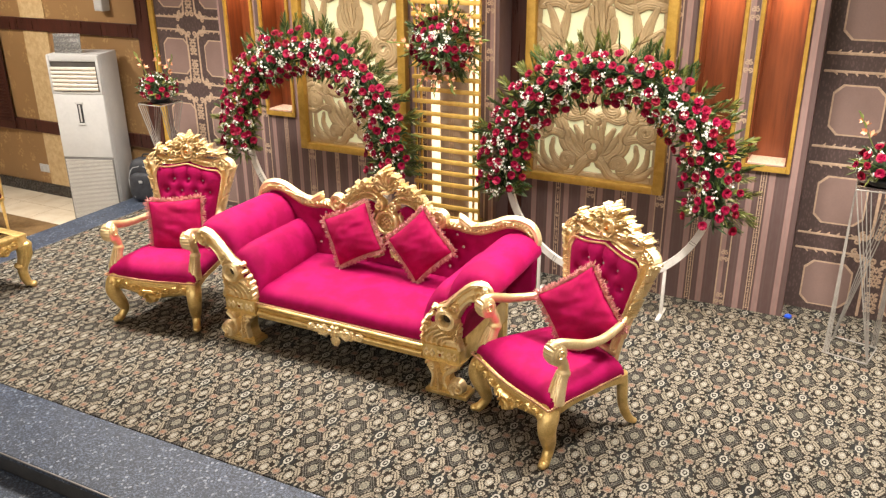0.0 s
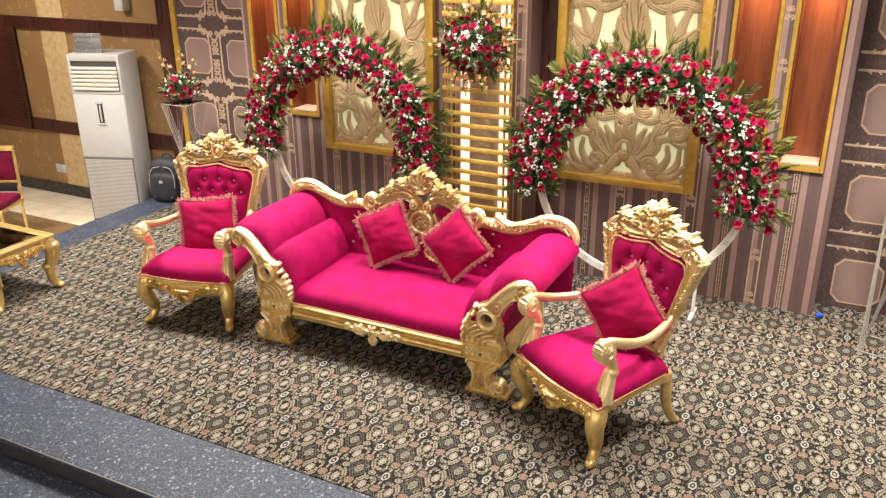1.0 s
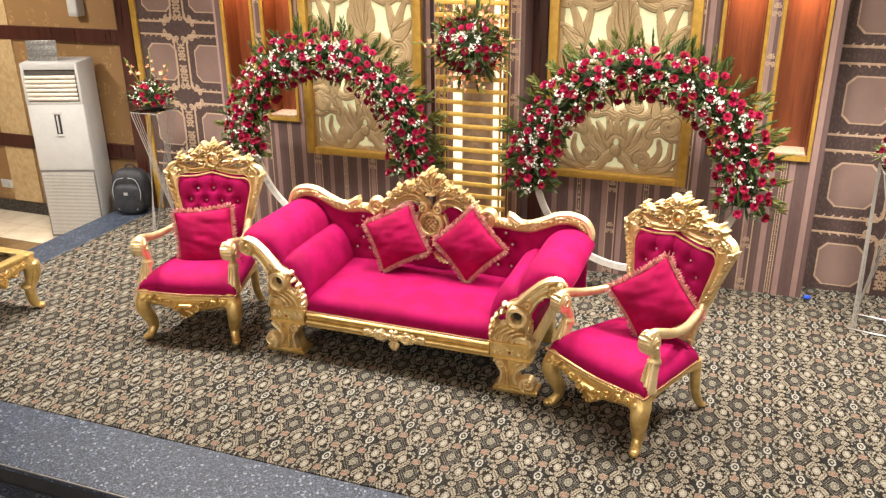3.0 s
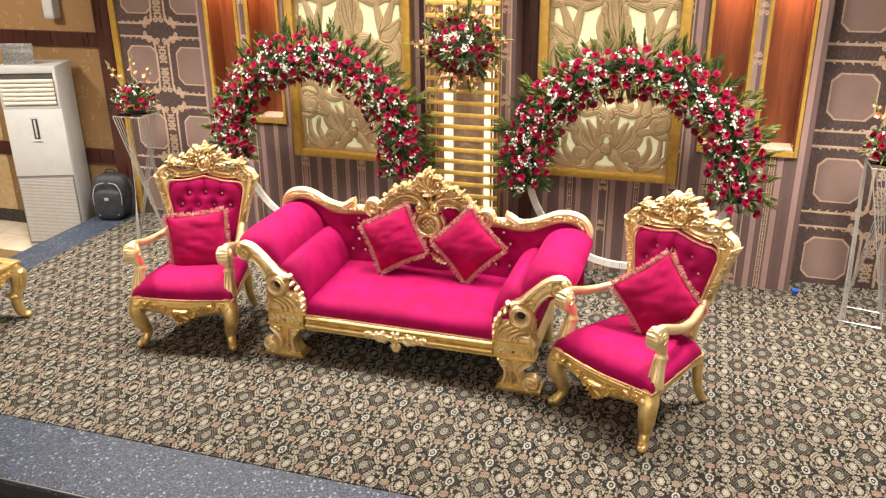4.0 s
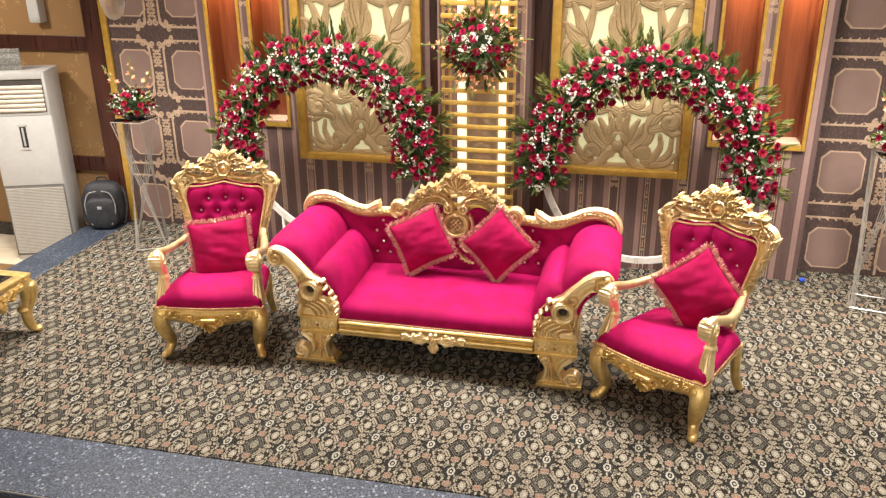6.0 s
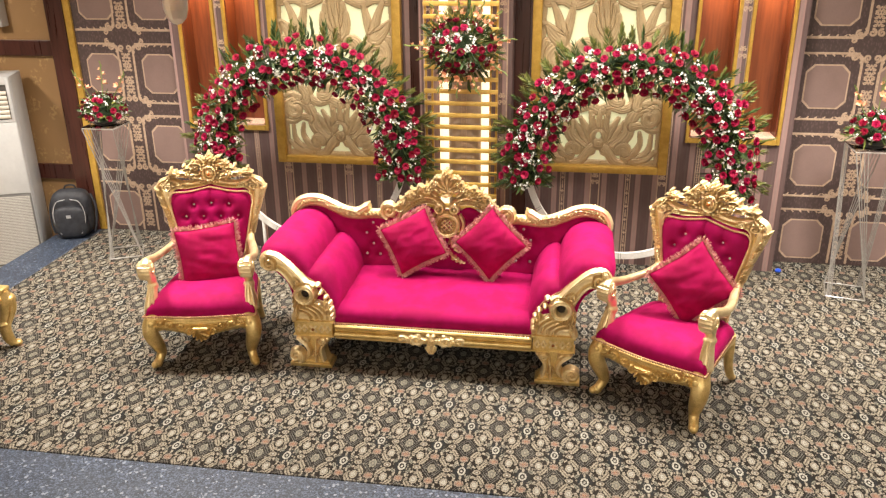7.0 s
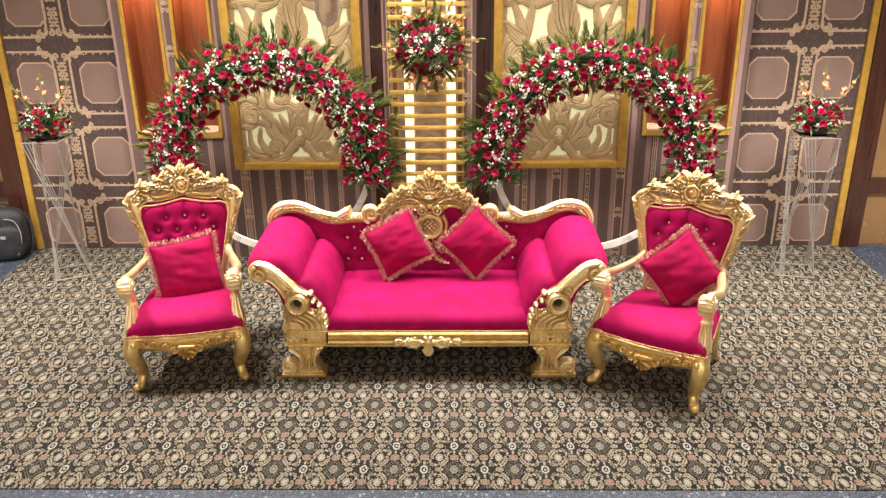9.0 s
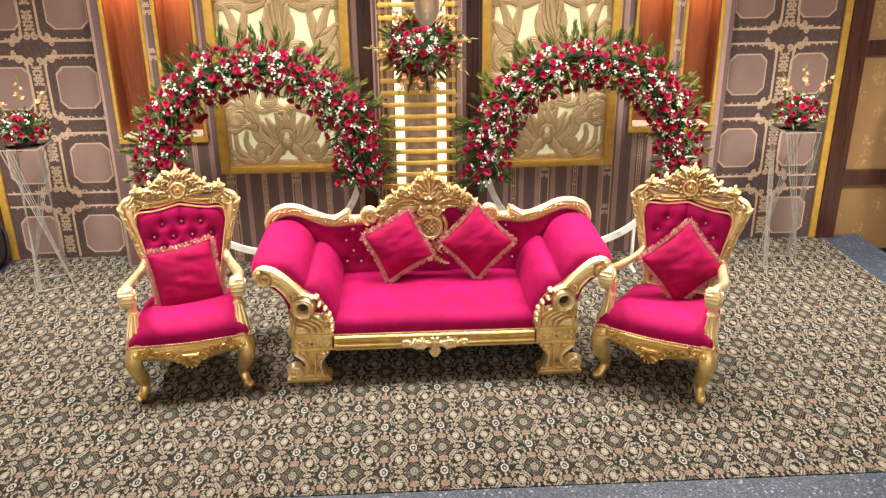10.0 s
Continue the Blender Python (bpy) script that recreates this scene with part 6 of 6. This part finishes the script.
            put("rose", ROSES[rng.randrange(3)], root, at(deg, r, y), way, rng, rng.uniform(0.86, 1.10))
    for k in range(76):
        deg = a0 + (a1 - a0) * (k + rng.uniform(-0.4, 0.4)) / 75
        radial = Vector((math.cos(radians(deg)), 0, math.sin(radians(deg))))
        tang = Vector((-radial.z, 0, radial.x))
        way = radial + tang * rng.uniform(-0.5, 0.5) + Vector((0, rng.uniform(-0.35, 0.15), 0))
        put("palm_frond", FRONDS[rng.randrange(3)], root, at(deg, 0.07, -0.05), way, rng, rng.uniform(0.75, 1.15))
    for k in range(34):
        deg = a0 + (a1 - a0) * (k + rng.uniform(-0.4, 0.4)) / 33
        radial = Vector((math.cos(radians(deg)), 0, math.sin(radians(deg))))
        tang = Vector((-radial.z, 0, radial.x))
        way = -radial + tang * rng.uniform(-0.7, 0.7) + Vector((0, rng.uniform(-0.4, 0.1), -0.2))
        put("palm_frond", FRONDS[rng.randrange(3)], root, at(deg, -0.06, -0.06), way, rng, rng.uniform(0.5, 0.75))
    return root


flower_arch(-1.285, 1.03, 21, "white ring crowned with red roses, white filler flowers and palm")
flower_arch(1.315, 1.02, 22, "white ring crowned with crimson roses, white filler flowers and palm")


def bouquet(root, centre, size, roses, blades, seed, front=True, sprays=40):
    """A mound of roses, white sprays and leaves."""
    rng = random.Random(seed)
    centre, size = Vector(centre), Vector(size)
    part("moss_core", Mesh().ball(centre, (size.x * 0.5, size.y * 0.5, size.z * 0.5), 14, 9), FOAM, root, "dark green mossy core")
    green, light, white = Mesh(), Mesh(), Mesh()

    def way():
        while True:
            v = Vector((rng.uniform(-1, 1), rng.uniform(-1, 1), rng.uniform(-1, 1)))
            if 0.2 < v.length < 1 and (v.y < 0.25 if front else v.z > -0.15):
                return v.normalized()

    for k in range(blades):
        v = way()
        p = centre + Vector((v.x * size.x, v.y * size.y, v.z * size.z)) * 0.65
        blade(light if rng.random() < 0.3 else green, p, v + Vector((rng.uniform(-0.5, 0.5), rng.uniform(-0.4, 0.2), rng.uniform(-0.4, 0.4))), rng.uniform(0.07, 0.13), rng.uniform(0.007, 0.013), 0.01, rng)
    for k in range(sprays):
        v = way()
        blossoms(white, centre + Vector((v.x * size.x, v.y * size.y, v.z * size.z)) * 0.95, v, rng)
    tagged(part("leaves", green, LEAF, root, "dark green leaves"), "", "", "", "stuff")
    tagged(part("light_leaves", light, LEAF_LIGHT, root, "yellow-green leaves"), "", "", "", "stuff")
    tagged(part("white_spray", white, BLOSSOM, root, "sprays of small white flowers", False), "", "", "", "stuff")
    done = []
    tries = 0
    while len(done) < roses and tries < 4000:
        tries += 1
        v = way()
        p = centre + Vector((v.x * size.x, v.y * size.y, v.z * size.z)) * rng.uniform(0.92, 1.05)
        if all((p - q).length > 0.058 for q in done):
            done.append(p)
            put("rose", ROSES[rng.randrange(3)], root, p, v, rng, rng.uniform(0.80, 1.0))


spray = thing("wall_bouquet", pose(0.005, -0.345, 1.945), "fan-shaped bouquet of red roses and coral gladioli on the gold slats", "bouquet")
bouquet(spray, (0, -0.09, 0.0), (0.25, 0.14, 0.19), 46, 190, 31, True, 52)
rng = random.Random(5)
for k in range(44):
    a = 2 * math.pi * k / 44
    v = Vector((math.cos(a), rng.uniform(-0.35, 0.05), math.sin(a)))
    put("palm_frond", FRONDS[rng.randrange(3)], spray, (0.10 * math.cos(a), -0.06, 0.08 * math.sin(a)), v, rng, rng.uniform(0.75, 1.15))
for a in (92, 62, 42, 10, -28, -68, -95, -118, 178, 125):
    gladiolus("gladiolus", spray, (0, -0.08, 0), (math.cos(radians(a)), -0.25, math.sin(radians(a))), rng.uniform(0.37, 0.43), rng)


def flower_stand(cx, cy, twist, seed, label):
    rng = random.Random(seed)
    root = thing("flower_stand", pose(cx, cy, 0), label, "flower stand", "rod flower stands")
    base, top = Mesh(), Mesh()
    half, low = 0.145, 0.143

    def corner(k, h, turn, z):
        a = radians(45 + 90 * k + turn)
        return Vector((math.cos(a) * h * 1.414, math.sin(a) * h * 1.414, z))

    for k in range(4):
        base.tube([corner(k, low, twist, 0.008), corner(k + 1, low, twist, 0.008)], 0.0055, 6)
        top.tube([corner(k, half, 0, 1.205), corner(k + 1, half, 0, 1.205)], 0.005, 6)
    part("base_frame", base, ACRYLIC, root, "pale square base frame")
    part("top_frame", top, ACRYLIC, root)
    part("top_plate", Mesh().bevel_box(-half, half, -half, half, 1.212, 1.220, 0.002), ACRYLIC_PLATE, root, "clear square plate")
    for k in range(4):
        for q in range(4):
            # each bundle fans out along the top edge and gathers at the next corner of the base
            a = corner(k, half, 0, 1.20).lerp(corner(k + 1, half, 0, 1.20), 0.10 * q)
            b = corner(k + 1, low, twist, 0.01).lerp(corner(k + 2, low, twist, 0.01), 0.03 + 0.035 * q)
            part("rod", Mesh().tube([a, b], 0.0032 if q else 0.0046, 6), ACRYLIC, root)
    top_flowers = thing("flower_arrangement", pose(cx, cy, 1.22), "low arrangement of red roses and coral gladioli on the rod stand", "flower arrangement", "stand flower arrangements")
    bouquet(top_flowers, (0, 0, 0.105), (0.180, 0.160, 0.150), 28, 150, seed + 3, False, 36)
    part("dish", Mesh().tube([(0, 0, 0.0), (0, 0, 0.03)], [0.08, 0.10], 20), BLACK, top_flowers, "dark flower dish")
    for v, ln in (((-0.45, -0.1, 0.9), 0.44), ((0.05, 0.05, 1.0), 0.46), ((0.55, -0.05, 0.85), 0.46)):
        gladiolus("gladiolus", top_flowers, (0, 0, 0.06), v, ln, rng)
    for k in range(9):
        a = radians(40 * k + 10)
        put("palm_frond", FRONDS[rng.randrange(3)], top_flowers, (0.06 * math.cos(a), 0.06 * math.sin(a), 0.06), (math.cos(a), math.sin(a), 0.12), rng, rng.uniform(0.5, 0.7))


flower_stand(-3.17, -0.29, 27, 41, "tall stand of thin pale rods with a clear plate")
flower_stand(3.13, -0.30, -12, 47, "tall stand of thin clear rods with a square base")


# ---- air conditioners and what is on the hall side ----
def air_conditioner(m, label):
    root = thing("air_conditioner", m, label, "air conditioner", "floor standing air conditioners")
    w, d, h = 0.288, 0.198, 1.875
    part("body", Mesh().bevel_box(-w, w, -d + 0.012, d, 0, h, 0.012), WHITE, root, "white sheet metal casing")
    part("front_panel", Mesh().bevel_box(-w + 0.006, w - 0.006, -d, -d + 0.0115, 0.78, 1.46, 0.003), WHITE, root)
    head = Mesh().bevel_box(-w + 0.004, -w + 0.034, -d - 0.004, -d + 0.0115, 1.464, h - 0.004, 0.004)
    head.bevel_box(w - 0.034, w - 0.004, -d - 0.004, -d + 0.0115, 1.464, h - 0.004, 0.004)
    head.bevel_box(-w + 0.0345, w - 0.0345, -d - 0.004, -d + 0.0115, h - 0.070, h - 0.004, 0.004)
    head.bevel_box(-w + 0.0345, w - 0.0345, -d - 0.004, -d + 0.0115, 1.464, 1.490, 0.004)
    part("outlet_frame", head, WHITE, root)
    # the shade between the louvres is painted on this dark backing sheet
    part("outlet_back", Mesh().box(-w + 0.035, w - 0.035, -d + 0.008, -d + 0.0115, 1.49, h - 0.07), simple("outlet_shade", (0.05, 0.045, 0.04), (0.08, 0.07, 0.06), 0.1, 0.7), root, "air outlet backing with its shade put into the colour")
    louvre = Mesh().sheet([[(x, -0.020 - 0.016 * math.cos(e) * (1 - 0.5 * (x / w) ** 2), 0.019 * math.sin(e)) for x in (-w + 0.037, -0.18, -0.09, 0, 0.09, 0.18, w - 0.037)] for e in [math.pi * (k / 8 - 0.5) for k in range(9)]])
    louvre = louvre.data("louvre", simple("cream_louvre", (0.55, 0.5, 0.42), (0.64, 0.58, 0.5), 0.1, 0.4))
    for k in range(6):
        part("louvre", louvre, None, root).location = (0, -d + 0.012, 1.516 + 0.043 * k)
    # dark colour stands in for the shade behind the grille bars
    part("lower_panel", Mesh().bevel_box(-w + 0.006, w - 0.006, -d, -d + 0.0115, 0.05, 0.776, 0.003), simple("intake_shade", (0.10, 0.095, 0.09), (0.14, 0.13, 0.12), 0.1, 0.6), root, "intake behind fine grille bars with its shade put into the colour")
    fin = Mesh().box(-w + 0.02, w - 0.02, -0.005, 0.003, -0.0045, 0.0045).data("fin", simple("warm_grey_fin", (0.46, 0.44, 0.40), (0.52, 0.50, 0.46), 0.1, 0.45))
    for k in range(44):
        part("fin", fin, None, root).location = (0, -d - 0.003, 0.08 + 0.0155 * k)
    grip = part("handle", Mesh().bevel_box(-0.028, 0.028, -d - 0.006, -d - 0.0005, 1.13, 1.38, 0.004), BLACK, root, "black recessed handle strip")
    for z in (1.145, 1.372):
        part("handle_cap", Mesh().bevel_box(-0.045, 0.045, -d - 0.010, -d - 0.0065, z - 0.012, z + 0.012, 0.002), GREY, grip, "grey end cap")
    # the highlight on the handle, made as a grey bar
    part("handle_shine", Mesh().bevel_box(-0.010, 0.008, -d - 0.009, -d - 0.0062, 1.17, 1.35, 0.001), GREY, grip)
    for x in (-w - 0.001, w + 0.001):
        part("side_seam", Mesh().box(x - 0.0012, x + 0.0012, -d + 0.052, -d + 0.056, 0.02, h - 0.02), GREY, root)
    return root


ac = air_conditioner(pose(-4.525, 0.0, -0.3, 0, 0, 20), "white floor standing air conditioner with a grey intake panel")
copy_thing(ac, pose(4.72, 0.0, -0.3, 0, 0, -20))
sign = thing("sign", ac.matrix_basis @ pose(-0.085, -0.10, 1.875, -6, 0, 0), "grey reflective sign with lines of dark script on the air conditioner", "sign")
part("plate", Mesh().bevel_box(-0.15, 0.15, -0.004, 0.004, 0.0, 0.20, 0.002), simple("grey_sheet", (0.20, 0.20, 0.19), (0.30, 0.29, 0.28), 0.1, 0.25, 0.4), sign)
script = Mesh()
rng = random.Random(9)
for row in range(3):
    x = -0.13
    while x < 0.115:
        ln = rng.uniform(0.010, 0.028)
        script.box(x, min(x + ln, 0.13), -0.0062, -0.0045, 0.155 - 0.054 * row + rng.uniform(-0.004, 0.004), 0.168 - 0.054 * row + rng.uniform(-0.002, 0.006))
        x += ln + 0.006
tagged(part("script_bars", script, simple("faded_script", (0.10, 0.10, 0.10), (0.16, 0.155, 0.15), 0.02, 0.5), sign, "dark bars of unreadable script", False), "", "", "", "stuff")


def backpack(m):
    root = thing("backpack", m, "dark charcoal nylon backpack with grey piping on the stage edge", "backpack")

    def shell(cx, cy, cz, rx, ry, rz, e=0.55):
        s = Mesh()
        rows = []
        for i in range(17):
            t = -math.pi / 2 + math.pi * i / 16
            row = []
            for j in range(29):
                a = 2 * math.pi * j / 28
                f = lambda v, p: math.copysign(abs(v) ** p, v)
                row.append((cx + rx * f(math.cos(t), e) * f(math.cos(a), e) + 0.006 * noise.noise(Vector((i * 0.4, j * 0.3, cx))), cy + ry * f(math.cos(t), e) * f(math.sin(a), e), cz + rz * f(math.sin(t), e)))
            rows.append(row)
        return s.sheet(rows)

    part("main_bag", shell(0, 0, 0.235, 0.165, 0.105, 0.235, 0.6), NYLON, root, "rounded charcoal nylon bag")
    part("front_pocket", shell(0, -0.10, 0.17, 0.135, 0.06, 0.16, 0.6), NYLON, root)
    part("handle", Mesh().tube(smooth_path([(-0.05, 0.03, 0.455), (-0.03, 0.03, 0.495), (0.03, 0.03, 0.495), (0.05, 0.03, 0.455)], 5), 0.008, 6), NYLON, root)
    for s in (-1, 1):
        part("piping", Mesh().tube(smooth_path([(s * 0.02, -0.115, 0.40), (s * 0.09, -0.125, 0.375), (s * 0.125, -0.135, 0.27), (s * 0.115, -0.14, 0.15), (s * 0.08, -0.15, 0.06)], 6), 0.004, 6), PIPING, root, "light grey piping")
        part("strap", Mesh().tube(smooth_path([(s * 0.15, 0.05, 0.40), (s * 0.185, 0.02, 0.28), (s * 0.18, -0.02, 0.12), (s * 0.16, -0.03, 0.03)], 6), 0.010, 6, 0.4), NYLON, root)
    part("badge", Mesh().bevel_box(-0.018, 0.018, -0.166, -0.159, 0.225, 0.255, 0.002), PIPING, root, "small grey badge")
    return root


backpack(pose(-3.915, 0.10, 0, 0, 0, 18) @ Matrix.Diagonal((1.15, 1.05, 1.0, 1)))

# white box high on the wall, and a wall socket
speaker = thing("wall_box", pose(-4.455, 0.36, 2.13), "white plastic box on the tan wall", "wall box")
part("body", Mesh().bevel_box(-0.062, 0.062, -0.11, -0.001, -0.16, 0.25, 0.012), WHITE, speaker)
part("lens", Mesh().bevel_box(-0.05, 0.05, -0.116, -0.1105, -0.145, -0.10, 0.003), GREY, speaker, "grey lower edge")
socket = thing("wall_socket", pose(-5.95, 0.36, 0.03), "white double wall socket above the skirting", "socket")
part("plate", Mesh().bevel_box(-0.085, 0.085, -0.012, -0.001, -0.05, 0.05, 0.003), WHITE, socket)
for s in (-1, 1):
    part("insert", Mesh().bevel_box(s * 0.038 - 0.026, s * 0.038 + 0.026, -0.016, -0.0125, -0.03, 0.03, 0.002), GREY, socket)


def side_table(m):
    root = thing("coffee_table", m, "gilded carved coffee table with a smoked glass top", "table")
    w, d, h = 0.55, 0.305, 0.475
    ring = Mesh()
    for x0, x1, y0, y1 in ((-w, w, -d, -d + 0.085), (-w, w, d - 0.085, d), (-w, -w + 0.085, -d + 0.0855, d - 0.0855), (w - 0.085, w, -d + 0.0855, d - 0.0855)):
        ring.bevel_box(x0, x1, y0, y1, h - 0.03, h, 0.010)
    part("top_frame", ring, GOLD, root, "moulded gilded top frame")
    part("glass_top", Mesh().bevel_box(-w + 0.0855, w - 0.0855, -d + 0.0855, d - 0.0855, h - 0.016, h - 0.004, 0.002), SMOKED, root, "smoked glass panel")
    part("panel", Mesh().box(-w + 0.0855, w - 0.0855, -d + 0.0855, d - 0.0855, h - 0.03, h - 0.02), simple("brown_table_panel", (0.10, 0.07, 0.035), (0.18, 0.13, 0.07), 0.1, 0.3), root, "brown panel under the glass")
    for L, name, turn in ((w, "long_apron", 0), (d, "short_apron", 90)):
        st = both([(curve([(0.0, 0.37), (L * 0.4, 0.385), (L * 0.8, 0.40), (L, 0.42)]), 0.035, 0.03, 0.018)] + leaf(0.02, 0.37, 10, L * 0.5, 12, 0.020, 0.030) + leaf(L * 0.9, 0.40, 185, L * 0.4, -20, 0.018, 0.028) + [(spiral(L * 0.35, 0.365, 0.035, 0.006, 90, 1.3, 24), 0.012, 0.008, 0.03)])
        st += leaf(0, 0.37, -90, 0.08, 0, 0.025, 0.034) + rosette(0, 0.375, 0.04, 0.036, 6) + [([(-L, 0.435), (L, 0.435)], 0.014, 0.014, 0.016)]
        a = carve(st, -L, L, 0.27, 0.452, 0.005, 0.4, 0.2)
        depth = d if turn == 0 else w
        for s in (1, -1):
            ob = part(name, a.data(name, GOLD), GOLD, root, "carved gilded apron")
            ob.matrix_basis = pose(0, 0, 0, 0, 0, turn + (180 if s < 0 else 0)) @ pose(0, -depth + 0.03, 0)
    for sx in (-1, 1):
        for sy in (-1, 1):
            p = smooth_path([(sx * (w - 0.05), sy * (d - 0.05), 0.44), (sx * (w - 0.035), sy * (d - 0.035), 0.36), (sx * (w - 0.040), sy * (d - 0.040), 0.27), (sx * (w - 0.060), sy * (d - 0.060), 0.17), (sx * (w - 0.055), sy * (d - 0.055), 0.08), (sx * (w - 0.038), sy * (d - 0.038), 0.026)], 6)
            rad = [float(np.interp(i / (len(p) - 1), (0, 0.2, 0.4, 0.6, 0.8, 1), (0.055, 0.060, 0.050, 0.040, 0.038, 0.030))) for i in range(len(p))]
            leg = Mesh().tube(p, rad, 10)
            leg.ball((sx * (w - 0.02), sy * (d - 0.02), 0.026), (0.034, 0.034, 0.026), 10, 6)
            leg.ball((sx * (w - 0.025), sy * (d - 0.025), 0.375), (0.060, 0.060, 0.045), 12, 8)
            for q in range(5):
                e = math.atan2(sy, sx) + (q - 2) * 0.55
                leg.tube(smooth_path([(sx * (w - 0.03) + 0.05 * math.cos(e), sy * (d - 0.03) + 0.05 * math.sin(e), 0.38), (sx * (w - 0.04) + 0.056 * math.cos(e), sy * (d - 0.04) + 0.056 * math.sin(e), 0.29), (sx * (w - 0.06) + 0.040 * math.cos(e), sy * (d - 0.06) + 0.040 * math.sin(e), 0.20)], 5), [0.013] * 11, 6)
            leg.ball((sx * (w - 0.065), sy * (d - 0.065), 0.20), (0.054, 0.054, 0.03), 12, 6)
            part("leg", leg, GOLD, root, "carved gilded leg")
    return root


side_table(pose(-3.56, -2.375, 0))


def hall_chair(m):
    root = thing("hall_chair", m, "gold framed hall chair with maroon velvet pads", "chair")
    part("seat", Mesh().bevel_box(-0.22, 0.22, -0.22, 0.20, 0.42, 0.49, 0.025), MAROON, root, "maroon velvet seat")
    part("backrest", Mesh().bevel_box(-0.185, 0.185, 0.205, 0.245, 0.62, 0.93, 0.015), MAROON, root, "maroon velvet back pad")
    fr = Mesh()
    for s in (-1, 1):
        fr.tube([(s * 0.205, 0.225, 0.40), (s * 0.205, 0.235, 0.97)], 0.017, 8)
    fr.bevel_box(-0.22, 0.22, 0.20, 0.25, 0.935, 0.985, 0.008)
    fr.bevel_box(-0.19, 0.19, 0.215, 0.24, 0.585, 0.615, 0.005)
    part("back_frame", fr, GOLD, root)
    part("back_grille", Mesh().bevel_box(-0.17, 0.17, 0.222, 0.234, 0.49, 0.58, 0.004), BLACK, root, "dark glossy lower rail")
    part("seat_frame", Mesh().bevel_box(-0.225, 0.225, -0.225, 0.225, 0.385, 0.4195, 0.006), GOLD, root)
    for sx in (-1, 1):
        for sy in (-1, 1):
            part("leg", Mesh().tube([(sx * 0.20, sy * 0.20, 0.385), (sx * 0.205, sy * 0.21, 0.0)], [0.018, 0.013], 8), GOLD, root)


hall_chair(pose(-5.20, -1.12, -0.3, 0, 0, 25))

# crystal drop of a chandelier, on its thread
drop = thing("crystal_drop", pose(-0.085, -4.873, 2.655), "clear crystal chandelier drop hanging on a thin wire", "crystal drop")
rows = []
for z, r in ((-0.050, 0.002), (-0.046, 0.013), (-0.034, 0.023), (-0.014, 0.029), (0.012, 0.030), (0.040, 0.026), (0.065, 0.018), (0.085, 0.009), (0.098, 0.004), (0.10, 0.0005)):
    rows.append([(r * math.cos(2 * math.pi * k / 12), r * math.sin(2 * math.pi * k / 12), z) for k in range(13)])
part("drop", Mesh().sheet(rows), CRYSTAL, drop, "faceted clear crystal", False)
part("wire", Mesh().tube([(0, 0, 0.098), (0, 0, CEILING - 2.655)], 0.0008, 5), BRASS, drop, "thin wire")

scrap = thing("wrapper", pose(2.69, 0.05, 0), "small crumpled blue wrapper on the carpet by the wall", "litter")
crumple = Mesh().ball((0, 0, 0.018), (0.028, 0.022, 0.018), 9, 6)
crumple.move(lambda x, y, z: (x + 0.006 * noise.noise(Vector((x, y, z)) * 90), y, max(0.0, z + 0.006 * noise.noise(Vector((y, z, x)) * 80))))
part("foil", crumple, simple("blue_foil", (0.01, 0.05, 0.5), (0.02, 0.12, 0.75), 0.02, 0.3), scrap, "", False)
